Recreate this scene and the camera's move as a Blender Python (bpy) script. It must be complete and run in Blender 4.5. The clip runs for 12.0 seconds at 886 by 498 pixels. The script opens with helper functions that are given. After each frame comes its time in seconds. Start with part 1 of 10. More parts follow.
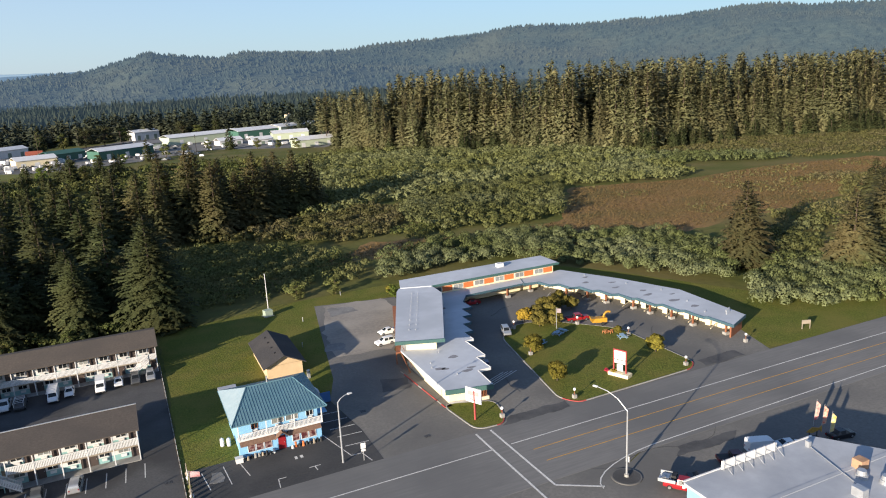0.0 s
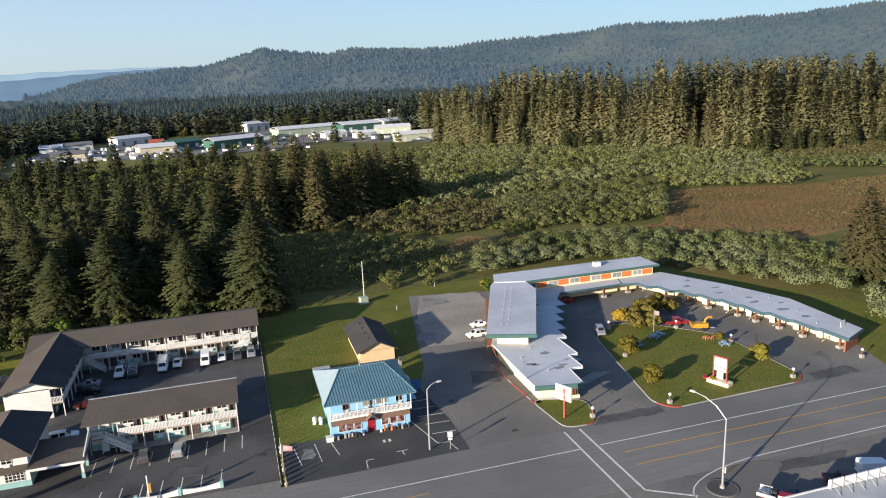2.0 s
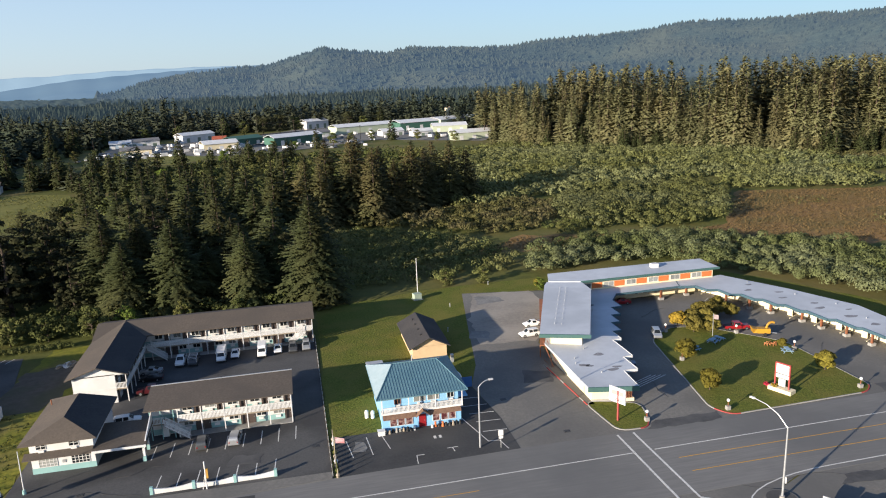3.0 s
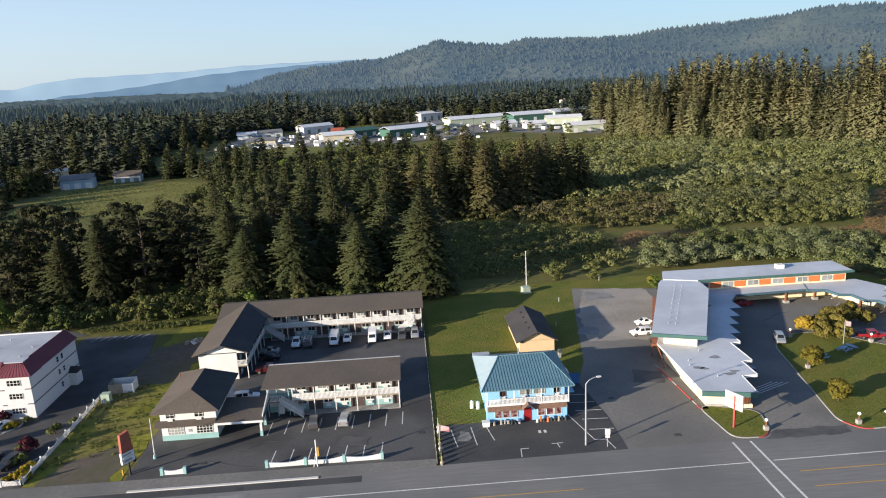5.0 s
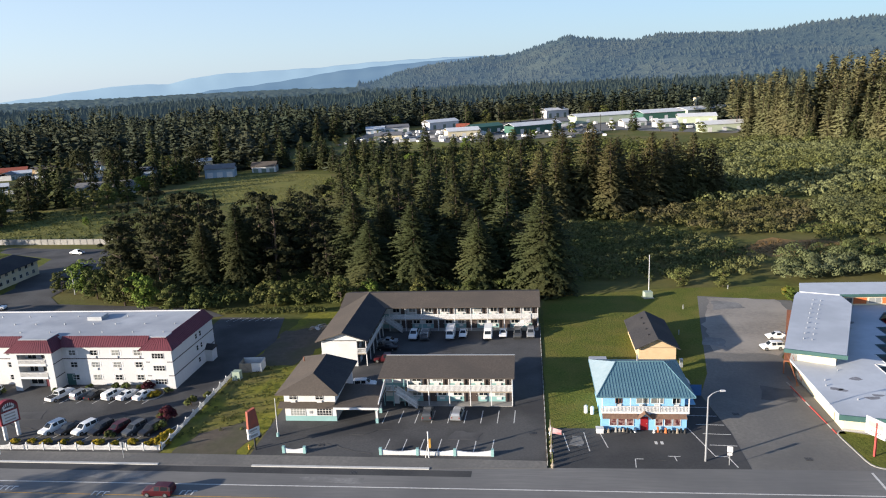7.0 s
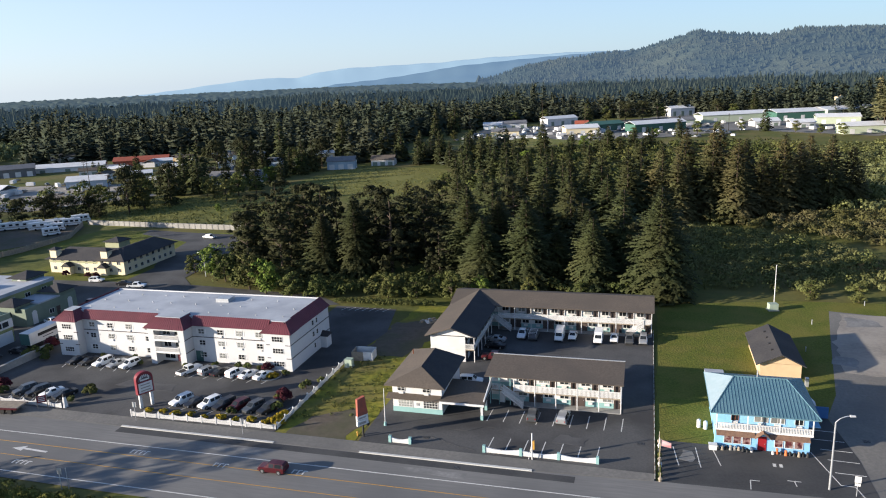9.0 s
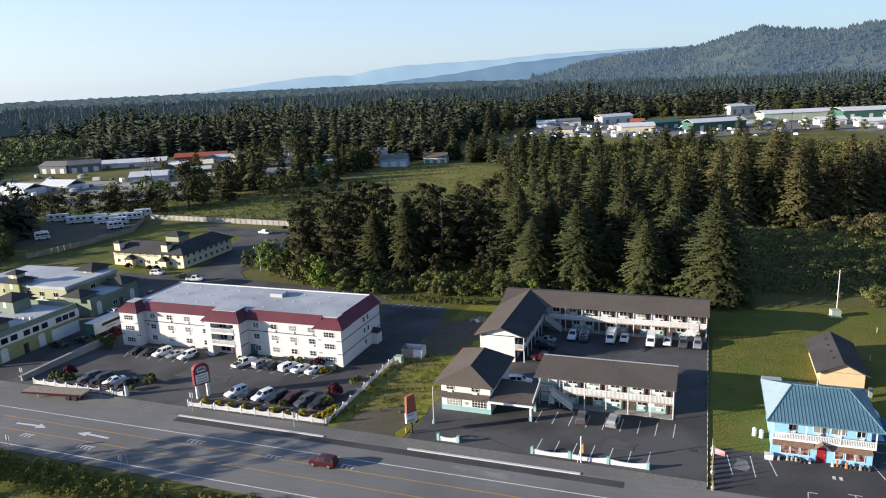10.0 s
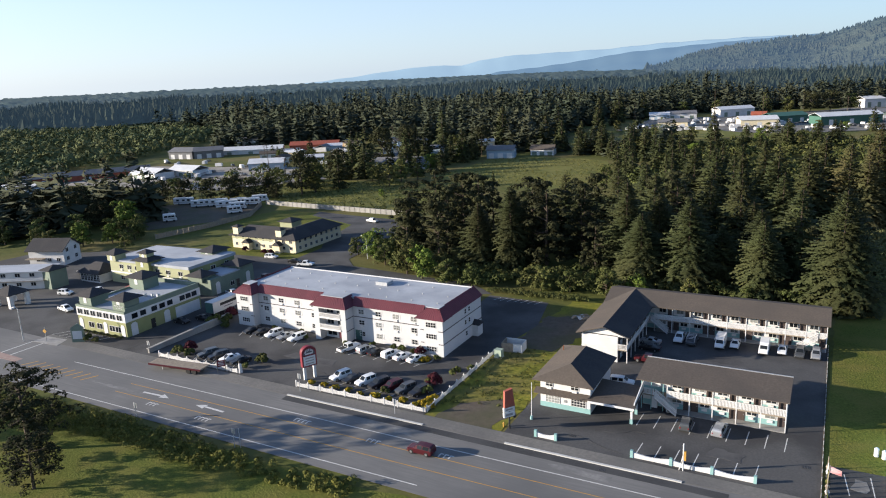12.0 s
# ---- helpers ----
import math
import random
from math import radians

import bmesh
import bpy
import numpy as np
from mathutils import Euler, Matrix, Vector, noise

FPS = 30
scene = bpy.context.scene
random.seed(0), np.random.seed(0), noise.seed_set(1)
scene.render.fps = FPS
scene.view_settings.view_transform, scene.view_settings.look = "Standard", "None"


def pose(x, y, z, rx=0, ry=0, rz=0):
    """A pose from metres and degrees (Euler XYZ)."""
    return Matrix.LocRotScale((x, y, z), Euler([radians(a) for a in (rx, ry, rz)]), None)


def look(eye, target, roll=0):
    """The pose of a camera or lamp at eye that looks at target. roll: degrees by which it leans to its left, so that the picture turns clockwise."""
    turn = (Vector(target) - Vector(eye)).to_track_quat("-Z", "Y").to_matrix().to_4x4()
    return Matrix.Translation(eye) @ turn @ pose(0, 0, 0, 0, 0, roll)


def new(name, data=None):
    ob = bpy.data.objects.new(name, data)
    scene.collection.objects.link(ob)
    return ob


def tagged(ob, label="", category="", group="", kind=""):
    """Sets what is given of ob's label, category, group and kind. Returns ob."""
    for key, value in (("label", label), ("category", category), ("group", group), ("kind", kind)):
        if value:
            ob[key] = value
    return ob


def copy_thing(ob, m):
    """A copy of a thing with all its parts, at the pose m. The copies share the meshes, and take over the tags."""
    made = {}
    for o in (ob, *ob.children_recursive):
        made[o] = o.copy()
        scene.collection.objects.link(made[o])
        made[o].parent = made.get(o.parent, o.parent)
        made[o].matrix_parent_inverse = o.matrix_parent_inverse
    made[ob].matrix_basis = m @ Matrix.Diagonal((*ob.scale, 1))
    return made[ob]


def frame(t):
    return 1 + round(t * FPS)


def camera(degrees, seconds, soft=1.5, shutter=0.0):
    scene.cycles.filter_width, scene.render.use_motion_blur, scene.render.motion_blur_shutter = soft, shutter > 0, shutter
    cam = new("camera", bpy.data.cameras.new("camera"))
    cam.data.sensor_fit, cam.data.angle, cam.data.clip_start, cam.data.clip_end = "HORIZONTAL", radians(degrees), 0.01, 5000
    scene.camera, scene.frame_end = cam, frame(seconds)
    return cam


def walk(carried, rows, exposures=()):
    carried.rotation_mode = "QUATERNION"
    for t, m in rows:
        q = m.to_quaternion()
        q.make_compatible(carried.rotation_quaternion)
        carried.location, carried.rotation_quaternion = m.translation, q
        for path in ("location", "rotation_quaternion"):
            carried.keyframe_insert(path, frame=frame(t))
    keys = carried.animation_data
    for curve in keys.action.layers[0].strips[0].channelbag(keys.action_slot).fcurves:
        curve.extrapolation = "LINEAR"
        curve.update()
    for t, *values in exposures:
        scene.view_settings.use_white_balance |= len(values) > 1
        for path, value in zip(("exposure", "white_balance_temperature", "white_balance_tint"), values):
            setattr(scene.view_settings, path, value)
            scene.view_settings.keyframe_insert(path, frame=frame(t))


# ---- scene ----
# ---------- camera and its path: a hovering camera that slowly turns to its left ----------
cam = camera(63.55, 12.0, soft=1.1)
PATH = [
    (0.0, pose(0.00, 0.00, 53.00, 75.98, 2.91, -24.93)),
    (0.5, pose(0.01, 0.03, 52.67, 76.06, 2.84, -22.89)),
    (1.0, pose(0.02, 0.06, 52.39, 76.10, 2.75, -21.10)),
    (1.5, pose(0.03, 0.09, 52.16, 76.14, 2.47, -19.04)),
    (2.0, pose(0.04, 0.11, 51.97, 76.18, 2.27, -16.88)),
    (2.5, pose(0.05, 0.14, 51.82, 76.23, 2.26, -14.64)),
    (3.0, pose(0.06, 0.16, 51.70, 76.26, 2.28, -12.41)),
    (5.0, pose(0.09, 0.24, 51.58, 76.06, 2.81, -3.49)),
    (5.5, pose(0.10, 0.26, 51.62, 76.07, 2.90, -1.04)),
    (6.0, pose(0.11, 0.27, 51.68, 76.12, 2.90, 1.42)),
    (6.5, pose(0.12, 0.27, 51.77, 76.20, 2.84, 3.93)),
    (7.0, pose(0.13, 0.27, 51.87, 76.23, 2.72, 6.37)),
    (7.5, pose(0.14, 0.27, 51.99, 76.25, 2.66, 8.84)),
    (9.5, pose(0.18, 0.20, 52.59, 76.27, 2.46, 17.78)),
    (10.0, pose(0.19, 0.17, 52.76, 76.25, 2.56, 19.84)),
    (10.5, pose(0.21, 0.14, 52.93, 76.19, 2.63, 21.89)),
    (11.0, pose(0.22, 0.09, 53.10, 76.11, 2.72, 23.92)),
    (11.5, pose(0.24, 0.04, 53.26, 75.99, 2.72, 26.13)),
    (12.0, pose(0.26, -0.02, 53.43, 75.87, 2.63, 28.35)),
]
EXPOSURE, KELVIN, TINT = 1.47, 6050, 12
walk(cam, PATH, exposures=((0.0, EXPOSURE - 0.05, KELVIN + 250, TINT), (3.0, EXPOSURE - 0.03, KELVIN + 220, TINT), (7.0, EXPOSURE + 0.05, KELVIN + 60, TINT), (12.0, EXPOSURE + 0.07, KELVIN, TINT)))

# ---------- sky and low evening sun ----------
SUN_EL, SUN_TO = 12.5, 29.4   # height of the sun; heading of its light, counted from +x
world = bpy.data.worlds.new("sky")
scene.world = world
world.use_nodes = True
wn = world.node_tree.nodes
sky = wn.new("ShaderNodeTexSky")
sky.sky_type = "NISHITA"
sky.sun_disc = False
sky.sun_elevation = radians(SUN_EL)
sky.sun_rotation = radians(90 - (SUN_TO + 180))
sky.altitude = 10
sky.air_density, sky.dust_density, sky.ozone_density = 0.9, 0.5, 2.0
cool = wn.new("ShaderNodeMix")
cool.data_type, cool.blend_type = "RGBA", "MULTIPLY"
cool.inputs["Factor"].default_value = 1.0
cool.inputs["B"].default_value = (0.84, 0.94, 1.1, 1)
world.node_tree.links.new(sky.outputs[0], cool.inputs["A"])
veil = wn.new("ShaderNodeMix")   # pale haze, thick towards the horizon and thin overhead
where = wn.new("ShaderNodeTexCoord")
axes = wn.new("ShaderNodeSeparateXYZ")
depth = wn.new("ShaderNodeMapRange")
for i, v in enumerate((0.0, 0.55, 0.72, 0.06)):
    depth.inputs[i + 1].default_value = v
world.node_tree.links.new(where.outputs["Generated"], axes.inputs[0])
world.node_tree.links.new(axes.outputs["Z"], depth.inputs[0])
world.node_tree.links.new(depth.outputs[0], veil.inputs["Factor"])
veil.data_type = "RGBA"
veil.inputs["B"].default_value = (3.25, 3.7, 4.1, 1)
world.node_tree.links.new(cool.outputs["Result"], veil.inputs["A"])
glare = wn.new("ShaderNodeVectorMath")   # the haze is brightest round the sun and deepest blue opposite to it
glare.operation = "DOT_PRODUCT"
glare.inputs[1].default_value = (-math.cos(radians(SUN_TO)), -math.sin(radians(SUN_TO)), 0)
world.node_tree.links.new(where.outputs["Generated"], glare.inputs[0])
side = wn.new("ShaderNodeMapRange")
for i, v in enumerate((-0.95, 0.5, 0.0, 1.0)):
    side.inputs[i + 1].default_value = v
world.node_tree.links.new(glare.outputs["Value"], side.inputs[0])
tints = wn.new("ShaderNodeMix")
tints.data_type = "RGBA"
tints.inputs["A"].default_value, tints.inputs["B"].default_value = (0.67, 0.77, 0.82, 1), (1.14, 1.1, 1.07, 1)
world.node_tree.links.new(side.outputs[0], tints.inputs["Factor"])
aglow = wn.new("ShaderNodeMix")
aglow.data_type, aglow.blend_type = "RGBA", "MULTIPLY"
aglow.inputs["Factor"].default_value = 1.0
world.node_tree.links.new(veil.outputs["Result"], aglow.inputs["A"])
world.node_tree.links.new(tints.outputs["Result"], aglow.inputs["B"])
world.node_tree.links.new(aglow.outputs["Result"], wn["Background"].inputs[0])
wn["Background"].inputs[1].default_value = 0.078
sun = new("sun", bpy.data.lights.new("sun", "SUN"))
sun.data.energy, sun.data.angle, sun.data.color = 4.25, radians(0.6), (1.0, 0.87, 0.68)
sun.matrix_world = look((0, 0, 0), (math.cos(radians(SUN_TO)), math.sin(radians(SUN_TO)), -math.tan(radians(SUN_EL))))

# ---------- materials ----------
MATS = {}


def surf(name, a, b=None, scale=1.0, rough=0.85, bump=0.0, big=None, metal=0.0, rnd=0.0, isl=0.0, spec=0.3, detail=4, streak=None, haze_glow=None):
    """A procedural surface: colours a and b mixed by fine noise; big = (colour, scale, amount) adds broad patches; rnd / isl vary each object / loose piece;
    streak = (sx, sy, sz) stretches the fine noise."""
    if name in MATS:
        return MATS[name]
    m = bpy.data.materials.new(name)
    m.use_nodes = True
    nt = m.node_tree
    nd, ln = nt.nodes, nt.links
    p = nd["Principled BSDF"]
    p.inputs["Roughness"].default_value = rough
    p.inputs["Metallic"].default_value = metal
    p.inputs["Specular IOR Level"].default_value = spec
    b = b or tuple(c * 0.8 for c in a)
    geo = nd.new("ShaderNodeNewGeometry")
    vec = geo.outputs["Position"]
    if streak:
        mp = nd.new("ShaderNodeMapping")
        mp.inputs["Scale"].default_value = streak
        ln.new(vec, mp.inputs["Vector"])
        vec = mp.outputs[0]
    n1 = nd.new("ShaderNodeTexNoise")
    n1.inputs["Scale"].default_value = scale
    n1.inputs["Detail"].default_value = detail
    n1.inputs["Roughness"].default_value = 0.65
    ln.new(vec, n1.inputs["Vector"])
    ramp = nd.new("ShaderNodeMapRange")
    ramp.inputs["From Min"].default_value, ramp.inputs["From Max"].default_value = 0.3, 0.7
    ln.new(n1.outputs["Fac"], ramp.inputs["Value"])
    mix = nd.new("ShaderNodeMix")
    mix.data_type = "RGBA"
    mix.inputs["A"].default_value, mix.inputs["B"].default_value = (*a, 1), (*b, 1)
    ln.new(ramp.outputs[0], mix.inputs["Factor"])
    col = mix.outputs["Result"]
    if big:
        n2 = nd.new("ShaderNodeTexNoise")
        n2.inputs["Scale"].default_value = big[1]
        n2.inputs["Detail"].default_value = 5
        ln.new(geo.outputs["Position"], n2.inputs["Vector"])
        r2 = nd.new("ShaderNodeMapRange")
        r2.inputs["From Min"].default_value, r2.inputs["From Max"].default_value = 0.42, 0.62
        r2.inputs["To Max"].default_value = big[2]
        ln.new(n2.outputs["Fac"], r2.inputs["Value"])
        m2 = nd.new("ShaderNodeMix")
        m2.data_type = "RGBA"
        m2.inputs["B"].default_value = (*big[0], 1)
        ln.new(r2.outputs[0], m2.inputs["Factor"])
        ln.new(col, m2.inputs["A"])
        col = m2.outputs["Result"]
    for amount, node, out in ((rnd, "ShaderNodeObjectInfo", "Random"), (isl, "ShaderNodeNewGeometry", "Random Per Island")):
        if amount:
            o = nd.new(node)
            r3 = nd.new("ShaderNodeMapRange")
            r3.inputs["To Min"].default_value, r3.inputs["To Max"].default_value = 1 - amount, 1 + amount
            ln.new(o.outputs[out], r3.inputs["Value"])
            hv = nd.new("ShaderNodeHueSaturation")
            ln.new(r3.outputs[0], hv.inputs["Value"])
            ln.new(col, hv.inputs["Color"])
            col = hv.outputs[0]
    ln.new(col, p.inputs["Base Color"])
    if bump:
        bp = nd.new("ShaderNodeBump")
        bp.inputs["Strength"].default_value = 0.6
        bp.inputs["Distance"].default_value = bump
        ln.new(n1.outputs["Fac"], bp.inputs["Height"])
        ln.new(bp.outputs[0], p.inputs["Normal"])
    # emission that imitates distance haze on far hills and woods
    if haze_glow:
        p.inputs["Emission Color"].default_value = (*haze_glow[0], 1)
        p.inputs["Emission Strength"].default_value = haze_glow[1]
    MATS[name] = m
    return m


ASPHALT = surf("asphalt", (0.088, 0.086, 0.083), (0.062, 0.061, 0.06), 3.0, 0.9, 0.01, ((0.029, 0.028, 0.029), 0.09, 0.75))
ASPHALT_OLD = surf("old_asphalt", (0.18, 0.17, 0.152), (0.13, 0.123, 0.112), 2.0, 0.92, 0.01, ((0.1, 0.097, 0.092), 0.06, 0.8))
ASPHALT_NEW = surf("fresh_asphalt", (0.036, 0.036, 0.037), (0.05, 0.05, 0.05), 3.0, 0.85, 0.01, ((0.075, 0.073, 0.071), 0.12, 0.5))
ROAD = surf("road_asphalt", (0.178, 0.172, 0.162), (0.137, 0.133, 0.127), 1.6, 0.88, 0.01, ((0.115, 0.113, 0.11), 0.05, 0.9), streak=(0.12, 1.6, 1))
GRAVEL = surf("gravel", (0.25, 0.225, 0.195), (0.17, 0.155, 0.135), 1.2, 0.95, 0.03, ((0.31, 0.28, 0.24), 0.07, 0.7))
LAWN = surf("mown_grass", (0.136, 0.145, 0.028), (0.06, 0.077, 0.014), 2.6, 0.95, 0.2, ((0.15, 0.13, 0.034), 0.16, 0.6), spec=0.1)
WILD = surf("wild_grass", (0.105, 0.11, 0.028), (0.06, 0.07, 0.018), 0.5, 0.95, 0.2, ((0.14, 0.115, 0.045), 0.03, 0.8), spec=0.1)
PLOT = surf("weedy_grass", (0.21, 0.19, 0.03), (0.1, 0.115, 0.019), 0.9, 0.95, 0.14, ((0.12, 0.09, 0.05), 0.11, 0.55), spec=0.1)
MEADOW = surf("dry_meadow", (0.27, 0.155, 0.066), (0.17, 0.112, 0.046), 0.7, 0.95, 0.3, ((0.12, 0.105, 0.036), 0.04, 0.75), spec=0.1)
HAYFIELD = surf("hay_field", (0.19, 0.17, 0.05), (0.13, 0.13, 0.036), 0.25, 0.95, 0.1, ((0.095, 0.11, 0.03), 0.025, 0.7), spec=0.1)
DIRT = surf("bare_dirt", (0.11, 0.088, 0.066), (0.07, 0.057, 0.043), 0.8, 0.95, 0.05, ((0.06, 0.065, 0.028), 0.12, 0.6))
CONCRETE = surf("concrete", (0.34, 0.325, 0.3), (0.25, 0.24, 0.22), 1.5, 0.85, 0.01, ((0.2, 0.19, 0.175), 0.2, 0.6))
PAINT_W = surf("road_paint_white", (0.62, 0.61, 0.58), (0.4, 0.39, 0.37), 2.5, 0.7)
PAINT_Y = surf("road_paint_yellow", (0.5, 0.27, 0.035), (0.33, 0.19, 0.05), 2.5, 0.7)
KERB_PALE = surf("new_concrete", (0.52, 0.51, 0.48), (0.44, 0.43, 0.4), 1.5, 0.8, 0, ((0.4, 0.39, 0.36), 0.3, 0.4))
KERB_RED = surf("red_kerb_paint", (0.4, 0.05, 0.045), (0.28, 0.06, 0.05), 2.5, 0.75)
WHITE = surf("white_paint", (0.62, 0.61, 0.595), (0.53, 0.52, 0.51), 0.5, 0.6, 0, ((0.5, 0.49, 0.475), 0.25, 0.5))
STUCCO = surf("white_stucco", (0.52, 0.52, 0.52), (0.47, 0.47, 0.47), 1.5, 0.85, 0.01, ((0.45, 0.45, 0.45), 0.15, 0.5))
CREAM = surf("cream_paint", (0.72, 0.62, 0.42), (0.66, 0.56, 0.37), 0.7, 0.75, 0.005, ((0.58, 0.5, 0.33), 0.2, 0.4))
TAN = surf("tan_siding", (0.55, 0.4, 0.24), (0.48, 0.35, 0.21), 0.8, 0.8)
TEAL = surf("teal_paint", (0.24, 0.4, 0.39), (0.2, 0.34, 0.33), 0.8, 0.7)
SKYBLUE = surf("sky_blue_paint", (0.22, 0.44, 0.66), (0.19, 0.39, 0.6), 0.8, 0.7, 0, ((0.26, 0.45, 0.62), 0.3, 0.4))
SHINGLE = surf("brown_shingle", (0.108, 0.088, 0.07), (0.072, 0.059, 0.049), 3.0, 0.95, 0.02, ((0.07, 0.059, 0.05), 0.15, 0.7))
# for dark roofs, and as painted shade on the brown motel's east slopes
SHINGLE_D = surf("dark_or_shaded_shingle", (0.045, 0.043, 0.045), (0.028, 0.027, 0.029), 3.0, 0.95, 0.02, ((0.06, 0.055, 0.052), 0.2, 0.5))
BLUEMETAL = surf("blue_metal_roof", (0.12, 0.225, 0.265), (0.1, 0.19, 0.225), 0.8, 0.4, 0, ((0.15, 0.25, 0.28), 0.15, 0.5), metal=0.25, spec=0.5)
REDMETAL = surf("dark_red_metal_roof", (0.125, 0.033, 0.043), (0.1, 0.027, 0.036), 0.6, 0.5, 0, ((0.17, 0.042, 0.052), 0.2, 0.4), metal=0.1)
FLATROOF = surf("pale_roof_membrane", (0.4, 0.415, 0.44), (0.34, 0.355, 0.38), 0.6, 0.75, 0, ((0.24, 0.255, 0.28), 0.09, 0.7))
LODGEROOF = surf("silver_coated_roof", (0.47, 0.495, 0.53), (0.41, 0.43, 0.465), 0.5, 0.7, 0, ((0.34, 0.36, 0.39), 0.08, 0.7))
STAIN = surf("dark_roof_stain", (0.13, 0.13, 0.14), (0.25, 0.25, 0.27), 1.5, 0.8)
GREENEAVE = surf("dark_green_fascia", (0.05, 0.11, 0.1), (0.04, 0.09, 0.085), 0.8, 0.6)
BLUEEAVE = surf("slate_blue_fascia", (0.05, 0.095, 0.12), (0.04, 0.08, 0.1), 0.8, 0.6)
ORANGE = surf("orange_panel", (0.55, 0.15, 0.045), (0.48, 0.13, 0.04), 0.8, 0.7)
WOODRED = surf("red_brown_wood", (0.26, 0.1, 0.05), (0.18, 0.07, 0.035), 1.2, 0.7)
OLIVE = surf("olive_green_paint", (0.25, 0.26, 0.11), (0.215, 0.225, 0.095), 0.6, 0.75, 0, ((0.22, 0.22, 0.11), 0.15, 0.5))
OLIVE_P = surf("pale_olive_paint", (0.33, 0.335, 0.2), (0.29, 0.295, 0.175), 0.6, 0.75)
SAGE = surf("grey_green_paint", (0.17, 0.21, 0.16), (0.145, 0.18, 0.14), 0.6, 0.75)
GLASS = surf("window_glass", (0.012, 0.015, 0.018), (0.022, 0.025, 0.028), 0.3, 0.16, spec=0.22, rnd=0.5)
CURTAIN = surf("curtained_glass", (0.14, 0.15, 0.15), (0.22, 0.22, 0.2), 0.5, 0.12, spec=0.6, rnd=0.5)
BLACK = surf("black_plastic", (0.015, 0.015, 0.016), (0.025, 0.025, 0.026), 2, 0.6)
RUBBER = surf("rubber", (0.014, 0.014, 0.014), (0.022, 0.022, 0.022), 4, 0.9)
STEEL = surf("galvanised_steel", (0.5, 0.51, 0.52), (0.4, 0.41, 0.42), 1.5, 0.45, metal=0.6)
ALLOY = surf("alloy", (0.45, 0.45, 0.46), (0.3, 0.3, 0.31), 6, 0.35, metal=0.8)
DOORBROWN = surf("brown_door_paint", (0.075, 0.055, 0.048), (0.06, 0.045, 0.04), 0.8, 0.6)
WOOD = surf("weathered_wood", (0.3, 0.25, 0.19), (0.2, 0.165, 0.125), 1.5, 0.9, 0.01)
BARK = surf("bark", (0.09, 0.065, 0.048), (0.05, 0.037, 0.028), 2.0, 0.95, 0.05)
HEADLIGHT = surf("headlight_lens", (0.7, 0.72, 0.74), (0.6, 0.62, 0.64), 2, 0.15, spec=0.6)
TAILLIGHT = surf("red_tail_lens", (0.3, 0.012, 0.012), (0.22, 0.01, 0.01), 2, 0.2, spec=0.6)


def leaves(name, a, b, rnd=0.25, isl=0.3, scale=2.0, big=None, bump=0.25):
    """Foliage: noise paints twigs and shaded hollows into each spray's colour; broad patches and single plants differ
    in tone.
    """
    return surf(name, a, b, scale, 0.9, bump, big, rnd=rnd, isl=isl, spec=0.1, detail=5)


SPRUCE = leaves("spruce_needles", (0.043, 0.052, 0.019), (0.019, 0.024, 0.01), big=((0.055, 0.05, 0.02), 0.08, 0.4))
SPRUCE_O = leaves("olive_spruce_needles", (0.07, 0.07, 0.028), (0.032, 0.034, 0.014), big=((0.1, 0.072, 0.034), 0.06, 0.5))
SPRUCE_D = leaves("dark_pine_needles", (0.045, 0.045, 0.018), (0.015, 0.018, 0.009))
FIRWALL = leaves("old_spruce_needles", (0.112, 0.11, 0.051), (0.076, 0.078, 0.036), scale=0.9, bump=0.15, isl=0.16, big=((0.12, 0.1, 0.046), 0.05, 0.5))
WILLOW = leaves("grey_willow_leaves", (0.1, 0.112, 0.041), (0.042, 0.052, 0.016), isl=0.3, big=((0.14, 0.15, 0.085), 0.045, 0.5))
WILLOW_G = leaves("green_willow_leaves", (0.135, 0.138, 0.045), (0.055, 0.062, 0.02), isl=0.3, scale=1.3, big=((0.13, 0.138, 0.066), 0.025, 0.7))
BROWNSCRUB = leaves("brownish_scrub_leaves", (0.125, 0.118, 0.04), (0.052, 0.052, 0.019), big=((0.11, 0.09, 0.05), 0.09, 0.6))
MARSH = leaves("marsh_shrub_leaves", (0.105, 0.112, 0.037), (0.04, 0.048, 0.016), big=((0.1, 0.095, 0.04), 0.06, 0.6))
BUSH = leaves("green_shrub_leaves", (0.095, 0.108, 0.032), (0.036, 0.048, 0.014), big=((0.1, 0.09, 0.03), 0.05, 0.6))
BRIGHT = leaves("fresh_green_leaves", (0.13, 0.17, 0.03), (0.06, 0.09, 0.018))
GOLD = leaves("golden_shrub_leaves", (0.24, 0.155, 0.018), (0.13, 0.09, 0.015), scale=3.0, bump=0.1)
PLUM = leaves("purple_leaves", (0.07, 0.016, 0.022), (0.035, 0.011, 0.014), scale=3.0, bump=0.1)
FARWOOD = leaves("far_wood_needles", (0.042, 0.052, 0.032), (0.027, 0.036, 0.024), isl=0.08, scale=0.4, bump=0.3, big=((0.058, 0.058, 0.034), 0.008, 0.6))


